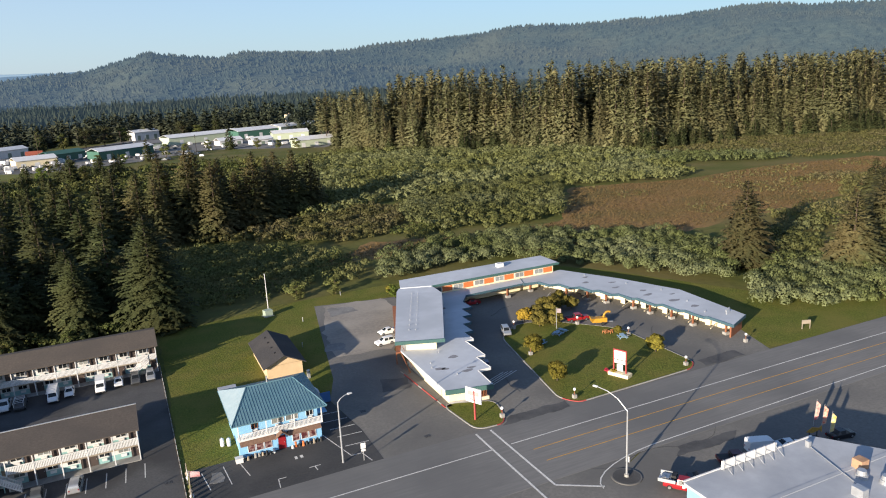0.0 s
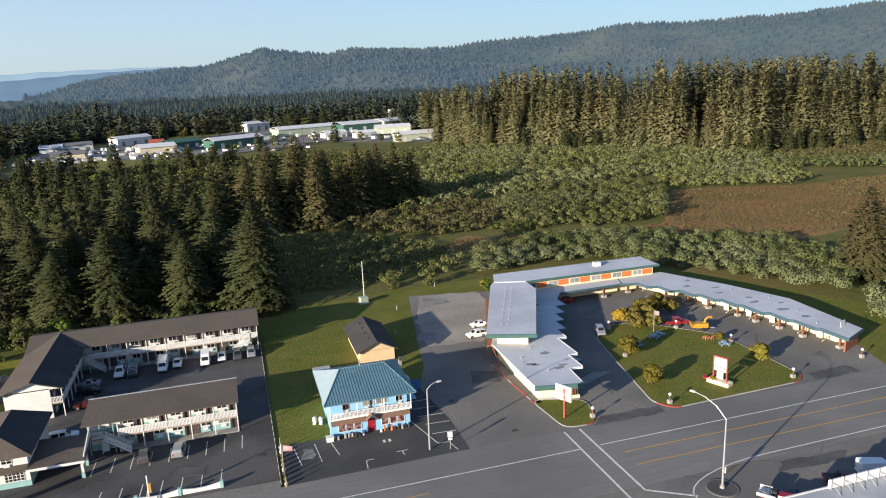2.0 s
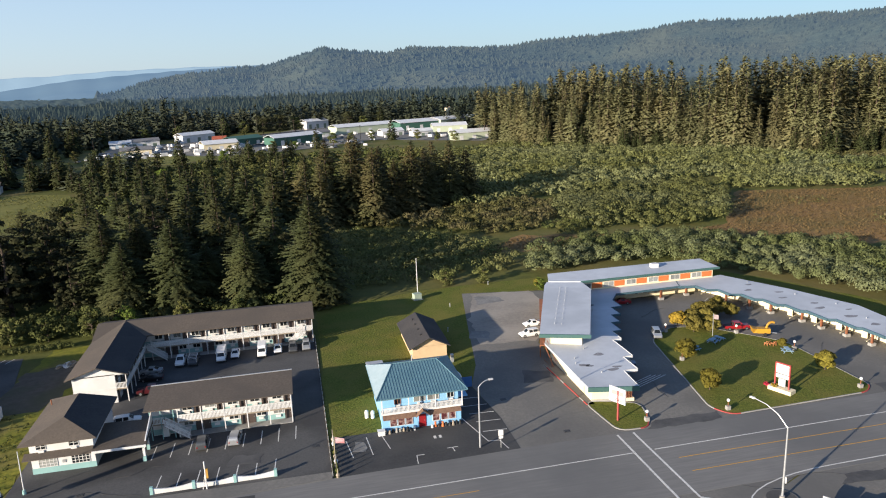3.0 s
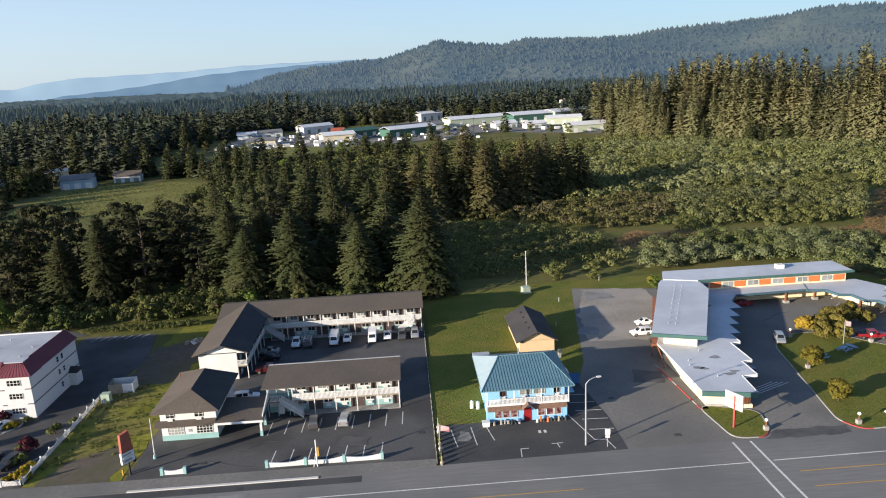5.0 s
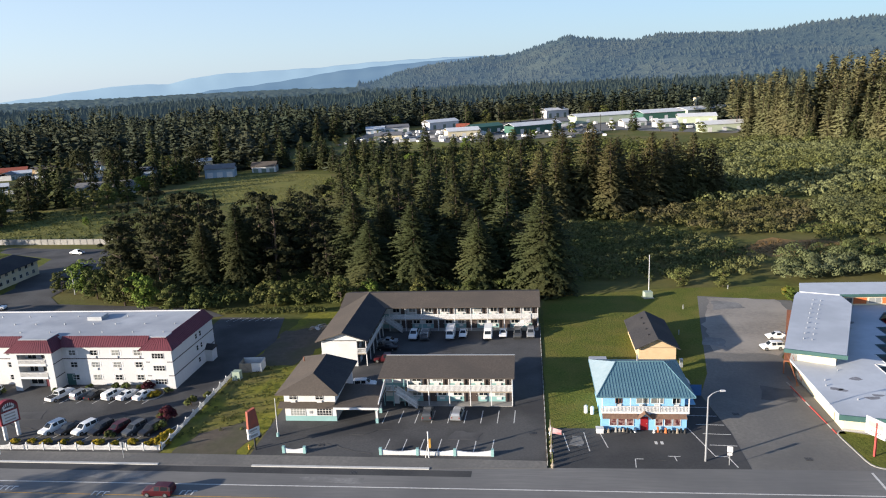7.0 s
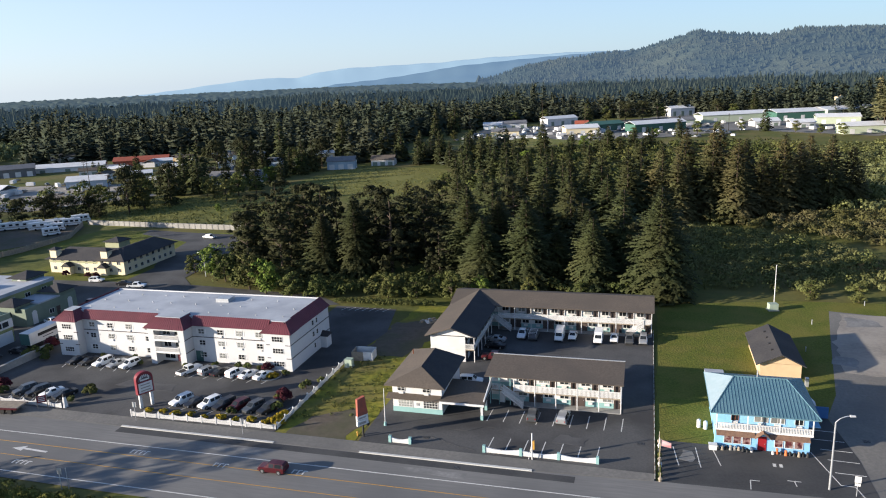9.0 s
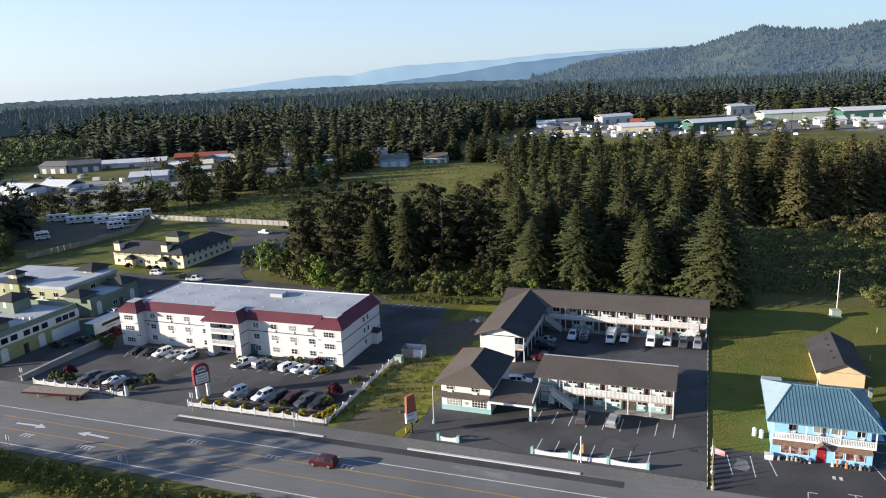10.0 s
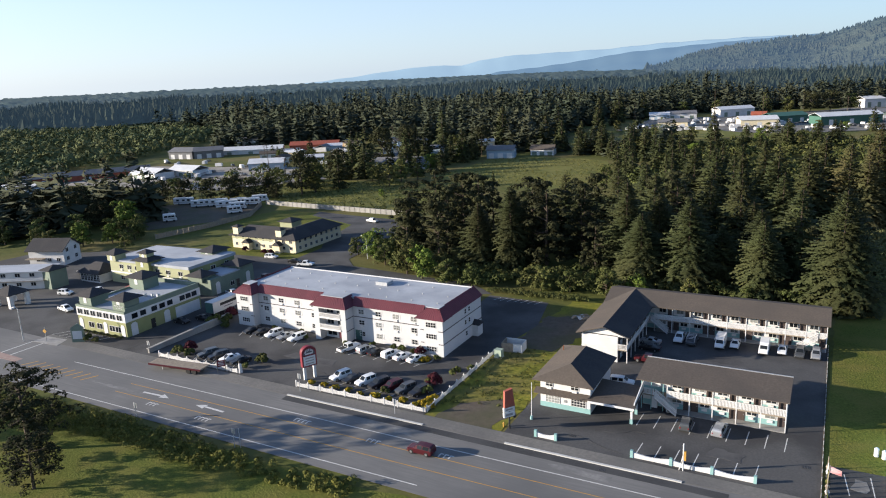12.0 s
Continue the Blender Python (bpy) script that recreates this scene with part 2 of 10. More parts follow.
# ---------- mesh tools ----------
class Acc:
    """Gathers simple solids into one mesh."""

    def __init__(self):
        self.v, self.f = [], []

    def add(self, vs, fs):
        n = len(self.v)
        self.v += [tuple(p) for p in vs]
        self.f += [tuple(i + n for i in q) for q in fs]
        return self

    def box(self, x0, x1, y0, y1, z0, z1):
        return self.add([(x0, y0, z0), (x1, y0, z0), (x1, y1, z0), (x0, y1, z0), (x0, y0, z1), (x1, y0, z1), (x1, y1, z1), (x0, y1, z1)],
                        [(0, 3, 2, 1), (4, 5, 6, 7), (0, 1, 5, 4), (1, 2, 6, 5), (2, 3, 7, 6), (3, 0, 4, 7)])

    def prism(self, pts, z0, z1):
        n = len(pts)
        area = sum(pts[i - 1][0] * pts[i][1] - pts[i][0] * pts[i - 1][1] for i in range(n))
        pts = list(pts) if area > 0 else list(reversed(pts))
        up = z1 if callable(z1) else (lambda x, y: z1)
        lo = z0 if callable(z0) else (lambda x, y: z0)
        vs = [(x, y, lo(x, y)) for x, y in pts] + [(x, y, up(x, y)) for x, y in pts]
        fs = [tuple(reversed(range(n))), tuple(range(n, 2 * n))] + [(i, (i + 1) % n, n + (i + 1) % n, n + i) for i in range(n)]
        return self.add(vs, fs)

    def hull(self, low, high):
        """Two rings of equal length joined and capped."""
        n = len(low)
        fs = [tuple(reversed(range(n))), tuple(range(n, 2 * n))] + [(i, (i + 1) % n, n + (i + 1) % n, n + i) for i in range(n)]
        return self.add(list(low) + list(high), fs)

    def tube(self, p, q, r0, r1=None, n=8):
        r1 = r0 if r1 is None else r1
        p, q = Vector(p), Vector(q)
        d = (q - p).normalized()
        u = d.orthogonal().normalized()
        w = d.cross(u)
        ring = [(math.cos(2 * math.pi * i / n), math.sin(2 * math.pi * i / n)) for i in range(n)]
        return self.hull([p + (u * c + w * s) * r0 for c, s in ring], [q + (u * c + w * s) * r1 for c, s in ring])

    def ball(self, x, y, z, r, n=10, sz=1.0):
        rings = n // 2
        vs, fs = [], []
        for j in range(1, rings):
            a = math.pi * j / rings
            vs += [(x + r * math.sin(a) * math.cos(2 * math.pi * i / n), y + r * math.sin(a) * math.sin(2 * math.pi * i / n), z + r * sz * math.cos(a)) for i in range(n)]
        vs += [(x, y, z + r * sz), (x, y, z - r * sz)]
        top, bot = len(vs) - 2, len(vs) - 1
        for j in range(rings - 2):
            fs += [(j * n + i, (j + 1) * n + i, (j + 1) * n + (i + 1) % n, j * n + (i + 1) % n) for i in range(n)]
        fs += [(top, i, (i + 1) % n) for i in range(n)]
        fs += [(bot, (rings - 2) * n + (i + 1) % n, (rings - 2) * n + i) for i in range(n)]
        return self.add(vs, fs)

    def mesh(self, name, mat, smooth=False):
        me = bpy.data.meshes.new(name)
        me.from_pydata(self.v, [], self.f)
        me.materials.append(mat)
        if smooth:
            me.polygons.foreach_set("use_smooth", [True] * len(me.polygons))
        me.update()
        return me


def part(name, acc, mat, parent=None, label="", at=None, smooth=False):
    """One mesh object: under a thing or a part, or alone."""
    me = acc if isinstance(acc, bpy.types.Mesh) else acc.mesh(name, mat, smooth)
    ob = new(name, me)
    if parent:
        ob.parent = parent
    if at:
        ob.matrix_basis = at
    if label:
        tagged(ob, label)
    return ob


def thing(name, label, category, m=None, group="", kind=""):
    ob = new(name)
    ob.empty_display_size = 0.5
    ob.matrix_basis = m or Matrix.Identity(4)
    return tagged(ob, label, category, group, kind)


def solo(name, acc, mat, label, category, m=None, group="", kind="", smooth=False):
    """A thing that is one plain mesh."""
    ob = part(name, acc, mat, None, "", m, smooth)
    return tagged(ob, label, category, group, kind)


CACHE = {}


def cached(key, make):
    if key not in CACHE:
        CACHE[key] = make()
    return CACHE[key]


def window(parent, x, y, z, w, h, rot=0, frame_mat=WHITE, pane_mat=GLASS, bars=1, rows=1):
    """A framed window whose foot stands at (x, y, z), facing -y before it is turned."""
    def fr():
        a, t = Acc(), 0.06
        a.box(-w / 2, w / 2, -0.07, 0, 0, t).box(-w / 2, w / 2, -0.07, 0, h - t, h)
        a.box(-w / 2, -w / 2 + t, -0.07, 0, t, h - t).box(w / 2 - t, w / 2, -0.07, 0, t, h - t)
        for i in range(bars):
            c = -w / 2 + w * (i + 1) / (bars + 1)
            a.box(c - 0.035, c + 0.035, -0.06, 0, t, h - t)
        for i in range(rows - 1):
            c = h * (i + 1) / rows
            a.box(-w / 2 + t, w / 2 - t, -0.055, 0, c - 0.03, c + 0.03)
        return a.mesh("window", frame_mat)
    f = part("window", cached(("wf", w, h, bars, rows, frame_mat.name), fr), frame_mat, parent, at=pose(x, y, z, 0, 0, rot))
    part("pane", cached(("wp", w, h, pane_mat.name), lambda: Acc().box(-w / 2 + 0.08, w / 2 - 0.08, -0.035, -0.004, 0.08, h - 0.08).mesh("pane", pane_mat)), pane_mat, f)
    return f


def door(parent, x, y, z, w=0.95, h=2.05, rot=0, mat=DOORBROWN):
    def leaf():
        a = Acc().box(-w / 2, w / 2, -0.05, -0.003, 0, h)
        a.box(-w / 2 - 0.07, -w / 2, -0.07, 0, 0, h + 0.07).box(w / 2, w / 2 + 0.07, -0.07, 0, 0, h + 0.07).box(-w / 2, w / 2, -0.07, 0, h, h + 0.07)
        return a.mesh("door", mat)
    d = part("door", cached(("dr", w, h, mat.name), leaf), mat, parent, at=pose(x, y, z, 0, 0, rot))
    part("door_handle", cached("dh", lambda: Acc().box(-0.03, 0.03, -0.11, -0.05, 0.95, 1.08).mesh("door_handle", STEEL)), STEEL, d, at=pose(w * 0.38, 0, 0))
    return d


def wobbly(pts, step, amp, seed):
    """A closed outline, cut finely and shaken, for the natural edge of a patch of ground."""
    rnd = random.Random(seed)
    out = []
    for (x0, y0), (x1, y1) in zip(pts, pts[1:] + pts[:1]):
        n = max(1, int(math.hypot(x1 - x0, y1 - y0) / step))
        for i in range(n):
            out.append((x0 + (x1 - x0) * i / n + rnd.uniform(-amp, amp), y0 + (y1 - y0) * i / n + rnd.uniform(-amp, amp)))
    return out


def inside(x, y, poly):
    hit = False
    for (x0, y0), (x1, y1) in zip(poly, poly[1:] + poly[:1]):
        if (y0 > y) != (y1 > y) and x < (x1 - x0) * (y - y0) / (y1 - y0) + x0:
            hit = not hit
    return hit


def sheet(name, pts, z, mat, label="", step=0, amp=0, seed=1, thick=0.02):
    if step:
        pts = wobbly(pts, step, amp, seed)
    ob = part(name, Acc().prism(pts, z - thick, z), mat)
    return tagged(ob, label or name.replace("_", " "), "ground", "", "structure")

# ---------- land: ground, hills, road, lots ----------
def disc():
    a = Acc()
    rings = [0, 40, 80, 120, 160, 220, 300, 420, 600, 900, 1400, 2200, 3400, 4800]
    n = 96
    vs = [(0, 0, 0)] + [(r * math.cos(2 * math.pi * i / n), r * math.sin(2 * math.pi * i / n), 0) for r in rings[1:] for i in range(n)]
    fs = [(0, 1 + i, 1 + (i + 1) % n) for i in range(n)]
    for j in range(len(rings) - 2):
        fs += [(1 + j * n + i, 1 + (j + 1) * n + i, 1 + (j + 1) * n + (i + 1) % n, 1 + j * n + (i + 1) % n) for i in range(n)]
    return a.add(vs, fs)


tagged(part("ground", disc(), WILD), "rough green and brown grassland reaching the horizon", "ground", "", "structure")

# near hills: a faint blue emission paints haze over the green
HILLMAT = surf("haze_painted_hillside", (0.06, 0.075, 0.055), (0.03, 0.042, 0.035), 0.045, 0.95, 9.0, ((0.075, 0.08, 0.052), 0.005, 0.6), spec=0.02, detail=8, haze_glow=((0.13, 0.22, 0.37), 0.12))
# farther ridges: haze painted as bluer, paler base colours and stronger emission
HILLMAT_FAR = surf("haze_painted_mid_ridge", (0.05, 0.075, 0.085), (0.04, 0.062, 0.072), 0.012, 0.95, 0, ((0.06, 0.08, 0.085), 0.003, 0.5), spec=0.02, detail=8, haze_glow=((0.22, 0.36, 0.54), 0.2))
HILLMAT_PALE = surf("haze_painted_far_ridge", (0.1, 0.14, 0.16), (0.09, 0.13, 0.15), 0.004, 0.95, 0, spec=0.05, haze_glow=((0.36, 0.5, 0.62), 0.27))


RIDGES = {}


def ridge(name, label, mat, az, elev, foot, top, rough, bump, seed, n_az, n_r, back=200):
    """A range of hills: its skyline rises by elev(azimuth) degrees above the eye's level."""
    rnd = np.random.RandomState(seed)
    vs, fs = [], []
    angles = np.linspace(az[0], az[1], n_az)
    for i, a in enumerate(angles):
        ca, sa = math.cos(radians(a)), math.sin(radians(a))
        crest = 53 + top * math.tan(radians(elev(a)))
        for j in range(n_r + 1):
            f = j / n_r
            r = foot + (top - foot) * f
            s = f * f * (3 - 2 * f)
            fold = noise.noise(Vector((r * ca / 700, r * sa / 700, seed))) * 0.8 + noise.noise(Vector((r * ca / 260, r * sa / 260, seed + 7))) * 0.35
            z = max(-2.0, crest) * s + fold * rough * math.sin(math.pi * min(1, f)) + rnd.uniform(-1, 1) * bump * (0.4 + 0.6 * f)
            vs.append((r * ca, r * sa, z if j else -8))
        vs.append(((top + back) * ca, (top + back) * sa, -8))
    m = n_r + 2
    for i in range(n_az - 1):
        for j in range(m - 1):
            fs.append((i * m + j, i * m + j + 1, (i + 1) * m + j + 1, (i + 1) * m + j))
    ob = solo(name, Acc().add(vs, fs), mat, label, "hills", kind="structure", smooth=True)
    RIDGES[name] = (vs, m, n_az, n_r)
    return ob


def skyline_near(a):
    base = float(np.interp(a, [20, 36, 40, 43, 46, 49, 53, 58, 61, 64, 69, 73, 76, 80, 82, 84, 86.7, 88.5, 90.5, 93, 96, 99, 103],
                           [2.9, 3.3, 3.36, 3.4, 3.28, 2.98, 2.84, 2.9, 2.86, 2.64, 2.54, 2.1, 2.14, 1.94, 1.6, 1.72, 2.06, 1.82, 1.42, 1.2, 0.95, 0.55, -1.2]))
    return base - 0.3 + 0.025 * math.sin(a * 1.9) + 0.015 * math.sin(a * 5.3)


def skyline_mid(a):
    return float(np.interp(a, [84, 93, 97, 101, 104.5, 108, 111, 114, 118], [1.2, 1.15, 1.0, 0.78, 0.57, 0.1, -0.2, -0.4, -1.1])) + 0.02 * math.sin(a * 3.1)


def skyline_far(a):
    return float(np.interp(a, [88, 95, 100, 102.4, 105.7, 110.2, 113.5, 115.4, 117, 119.5, 122.6, 126, 130, 140],
                           [1.0, 1.22, 1.15, 1.1, 0.9, 0.82, 0.75, 0.5, 0.2, 0.28, 0.02, -0.35, -0.65, -1.1])) + 0.02 * math.sin(a * 2.3)


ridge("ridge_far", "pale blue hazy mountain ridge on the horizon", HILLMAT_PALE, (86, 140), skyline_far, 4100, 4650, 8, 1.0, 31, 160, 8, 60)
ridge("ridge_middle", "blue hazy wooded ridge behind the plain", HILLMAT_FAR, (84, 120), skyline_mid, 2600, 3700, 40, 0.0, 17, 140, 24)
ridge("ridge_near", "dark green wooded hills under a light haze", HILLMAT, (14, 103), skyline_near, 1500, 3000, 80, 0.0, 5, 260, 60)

# wild patches
sheet("meadow", [(108, 176), (150, 168), (185, 172), (262, 178), (345, 205), (350, 240), (285, 250), (228, 246), (180, 262), (160, 236), (140, 208), (112, 200), (72, 216), (48, 196), (72, 196), (95, 190)], 0.03, MEADOW, "rust-brown boggy meadow with green patches", 5, 1.6, 3)
sheet("hay_field", [(-178, 316), (-150, 300), (-110, 294), (-90, 315), (-92, 360), (-114, 394), (-160, 406), (-180, 388)], 0.03, HAYFIELD, "tall yellow-green grass field", 6, 2, 4)
sheet("dry_field", [(-140, 520), (-70, 505), (-52, 540), (-78, 575), (-128, 575)], 0.075, HAYFIELD, "dry yellow field by the yards", 6, 2, 5)
sheet("rough_field", [(-250, 225), (-150, 232), (-128, 262), (-150, 300), (-235, 295), (-262, 262)], 0.03, HAYFIELD, "uneven grass slope behind a wall", 6, 2, 6)
sheet("far_clearing", [(-830, 590), (-700, 560), (-690, 640), (-790, 680)], 0.03, HAYFIELD, "pale clearing among woods", 12, 5, 7)

# lawns
sheet("lawn_back", [(2.2, 97.8), (30, 97.8), (33, 118), (44, 150), (56, 158), (100, 152), (112, 118), (130, 108), (128, 116), (112, 148), (98, 166), (62, 168), (30, 167), (3, 160)], 0.04, LAWN, "mown lawn with long evening shadows", 3, 0.35, 8)
sheet("lawn_right", [(101, 89), (140, 86), (150, 96), (132, 108), (112, 118), (106, 98), (102, 97)], 0.045, LAWN, "mown lawn beside the drive", 3, 0.3, 9)
sheet("lawn_guesthouse", [(-178, 158), (-140, 158), (-134, 206), (-128, 222), (-200, 222), (-205, 195), (-178, 192)], 0.04, LAWN, "mown lawn round the cream guest house", 4, 0.4, 10)
sheet("verge_near", [(-200, 5), (-20, 5), (-25, 69), (-200, 64)], 0.03, LAWN, "green field below the road", 4, 0.6, 11)
sheet("vacant_plot", [(-54, 87.5), (-40.5, 87.5), (-40, 126), (-36, 152), (-50, 152), (-54, 118)], 0.035, PLOT, "weedy vacant plot between parking lots", 2, 0.4, 12)
sheet("dirt_track", [(-52.5, 87.5), (-43, 87.5), (-41, 95), (-45, 99), (-51, 95)], 0.05, DIRT, "worn gravel track in the weeds", 1.5, 0.5, 13)
sheet("bare_earth", [(-53, 122), (-44, 121), (-40.5, 135), (-44, 142), (-52, 140)], 0.05, DIRT, "bare earth at the lot's edge", 2, 0.7, 14)

# paved lots
sheet("lot_hotel", [(-125, 87), (-54.2, 87), (-54.2, 118), (-52, 134), (-55, 148.5), (-70, 149), (-70, 132), (-120, 132), (-127, 112)], 0.055, ASPHALT, "dark asphalt hotel parking lot")
sheet("lot_green", [(-240, 86), (-125, 86), (-127, 112), (-120, 132), (-70, 150), (-78, 156), (-118, 160), (-128, 170), (-128, 207), (-142, 207), (-140, 160), (-178, 158), (-205, 150), (-232, 135)], 0.06, ASPHALT, "dark asphalt lot round the green motel")
sheet("lot_guesthouse", [(-134, 168), (-124, 166), (-125, 181), (-128.5, 199), (-136, 219), (-162, 221.5), (-180, 224), (-178, 217), (-152, 207), (-147, 187), (-141.8, 176)], 0.066, ASPHALT, "dark asphalt parking behind the guest house")
sheet("lot_motel", [(-40.2, 87), (2.2, 87), (2.2, 142), (-40.2, 142)], 0.055, ASPHALT, "dark asphalt motel parking court")
sheet("lot_shop", [(2.6, 86.6), (28.4, 86.6), (28.4, 97.3), (26.9, 109.5), (22.4, 109.5), (22.4, 98), (2.6, 98)], 0.07, ASPHALT_NEW, "fresh black asphalt shop parking")
sheet("drive", [(28.4, 86), (44.5, 86), (44.5, 125), (56, 147), (57, 157), (38, 161), (34, 140), (30, 118), (27, 109.5), (28.4, 97.3)], 0.055, ASPHALT_OLD, "worn asphalt drive beside the motor lodge")
sheet("drive_gravel", [(33, 128), (44.5, 126), (55, 147), (54, 158), (40, 160), (35, 142)], 0.065, GRAVEL, "pale gravel turning place", 2, 0.5, 15)
sheet("court_lodge", [(44.5, 86), (104, 86), (108, 98), (100, 144), (60, 144), (44.5, 118)], 0.05, ASPHALT_OLD, "worn grey asphalt court of the motor lodge")
sheet("lot_corner", [(47, 40), (150, 40), (150, 72.5), (64, 72.5), (56, 69), (50, 62)], 0.055, ASPHALT_OLD, "asphalt lot at the street corner")
sheet("side_street", [(20, 0), (50, 0), (50, 62), (56, 69), (62, 72), (30, 72), (24, 66)], 0.06, ASPHALT_OLD, "side street meeting the main road")
for nm, pts, lab in (("lot_storage", [(-420, 245), (-270, 255), (-235, 300), (-280, 335), (-410, 320)], "grey gravel storage yard"),
                     ("lot_rv", [(-250, 184), (-222, 176), (-205, 205), (-212, 228), (-240, 240), (-262, 215)], "gravel camp ground for motorhomes"),
                     ("yard_town", [(-95, 560), (-30, 546), (20, 566), (70, 612), (150, 545), (190, 580), (200, 720), (230, 800), (190, 860), (60, 822), (10, 790), (-60, 700), (-150, 690), (-150, 600)], "pale grey industrial yard")):
    sheet(nm, pts, 0.05, ASPHALT_OLD if nm == "yard_town" else DIRT if nm == "lot_rv" else GRAVEL, lab, 8, 1.5, 16)

# main road with its markings
sheet("road", [(-900, 71), (-60, 69.6), (20, 69.6), (30, 71), (150, 71), (900, 75), (900, 89), (130, 88), (30, 87.4), (-40, 86.2), (-150, 87.5), (-900, 89)], 0.08, ROAD, "grey asphalt main road")


def mark(name, pts, mat, label, z=0.09):
    ob = part(name, Acc().prism(pts, z - 0.008, z), mat)
    return tagged(ob, label, "road marking", "road markings", "structure")


def line(name, x0, y0, x1, y1, w, mat, label, z=0.09):
    d = math.hypot(x1 - x0, y1 - y0)
    nx, ny = -(y1 - y0) / d * w / 2, (x1 - x0) / d * w / 2
    return mark(name, [(x0 + nx, y0 + ny), (x1 + nx, y1 + ny), (x1 - nx, y1 - ny), (x0 - nx, y0 - ny)], mat, label, z)


line("edge_line", -130, 81.0, 43, 81.8, 0.16, PAINT_W, "white road edge line")
line("edge_line", 46, 81.9, 300, 83.6, 0.16, PAINT_W, "white road edge line")
line("edge_line", -300, 70.2, -45, 71.4, 0.16, PAINT_W, "white road edge line")
line("edge_line", 66, 71.9, 300, 75.5, 0.16, PAINT_W, "white road edge line")
for y in (75.6, 79.0):
    line("centre_line", -110, y - 0.6, 20, y - 0.2, 0.12, PAINT_Y, "yellow turn-lane line")
    line("centre_line", 48, y, 300, y + 0.9, 0.14, PAINT_Y, "yellow turn-lane line")
for i in range(8):
    a0, a1 = math.pi * (0.5 + i / 16), math.pi * (0.5 + (i + 1) / 16)
    line("corner_line", 66 + 15.4 * math.cos(a0), 66.3 + 5.6 * math.sin(a0), 66 + 15.4 * math.cos(a1), 66.3 + 5.6 * math.sin(a1), 0.16, PAINT_W, "white corner line")
line("crossing_line", 42.9, 87.0, 43.1, 66.5, 0.3, PAINT_W, "white pedestrian crossing line")
line("crossing_line", 45.4, 87.0, 45.7, 70.0, 0.3, PAINT_W, "white pedestrian crossing line")
line("crossing_line", 45.7, 70.0, 51.0, 66.6, 0.3, PAINT_W, "white pedestrian crossing line")
# patched strip along the kerb, kerb and footway
line("asphalt_patch", -79.5, 85.15, -55, 85.15, 1.6, ASPHALT_NEW, "black strip of fresh asphalt", 0.086)
line("asphalt_patch", -55, 85.15, -8, 85.05, 1.5, ASPHALT_NEW, "black strip of fresh asphalt", 0.086)
tagged(part("kerb", Acc().box(-79.6, -52.6, 85.95, 86.35, 0, 0.2), KERB_PALE), "new pale concrete kerb", "kerb", "", "structure")
tagged(part("kerb", Acc().box(-38.8, -13.8, 85.95, 86.35, 0, 0.2), KERB_PALE), "new pale concrete kerb", "kerb", "", "structure")
sheet("footway", [(-150, 86.2), (-16, 86.0), (2, 86.8), (2, 88.6), (-16, 88.9), (-54, 89.1), (-118, 89.2), (-150, 89.4)], 0.12, ASPHALT_OLD, "worn grey footway along the road")

# lodge lawns with painted kerbs
def island(name, pts, label, red):
    rounded = []
    n = len(pts)
    for i in range(n):
        p0, p1, p2 = Vector(pts[i - 1]), Vector(pts[i]), Vector(pts[(i + 1) % n])
        k = min(2.5, (p1 - p0).length * 0.4, (p2 - p1).length * 0.4)
        a, b = p1 + (p0 - p1).normalized() * k, p1 + (p2 - p1).normalized() * k
        for s in (0, 0.25, 0.5, 0.75, 1):
            rounded.append(tuple(a * (1 - s) ** 2 + p1 * 2 * s * (1 - s) + b * s * s))
    ob = part(name, Acc().prism(rounded, 0, 0.14), LAWN)
    tagged(ob, label, "lawn", "", "structure")
    for i in range(len(rounded)):
        (x0, y0), (x1, y1) = rounded[i], rounded[(i + 1) % len(rounded)]
        d = math.hypot(x1 - x0, y1 - y0)
        if d < 0.05:
            continue
        nx, ny = -(y1 - y0) / d * 0.09, (x1 - x0) / d * 0.09
        painted = red((x0 + x1) / 2, (y0 + y1) / 2)
        k = part("kerb_stone", Acc().prism([(x0 + nx, y0 + ny), (x1 + nx, y1 + ny), (x1 - nx, y1 - ny), (x0 - nx, y0 - ny)], 0.0, 0.17), KERB_RED if painted else CONCRETE, ob, "red painted kerb" if painted else "")
    return ob


island("lawn_island", [(65.6, 119.5), (60.2, 91.0), (62.0, 87.8), (86.5, 88.6), (88.8, 90.6), (88.6, 111), (78.5, 122.8), (72, 124.5)], "mown lawn island with a red kerb", lambda x, y: y < 90.6 and (x < 72 or x > 79))
island("lawn_patch", [(42.5, 98.6), (43.6, 88.0), (48.2, 87.8), (49.6, 90.5), (50.8, 95.4)], "small mown lawn before the lodge", lambda x, y: x > 46.5 and y < 92)

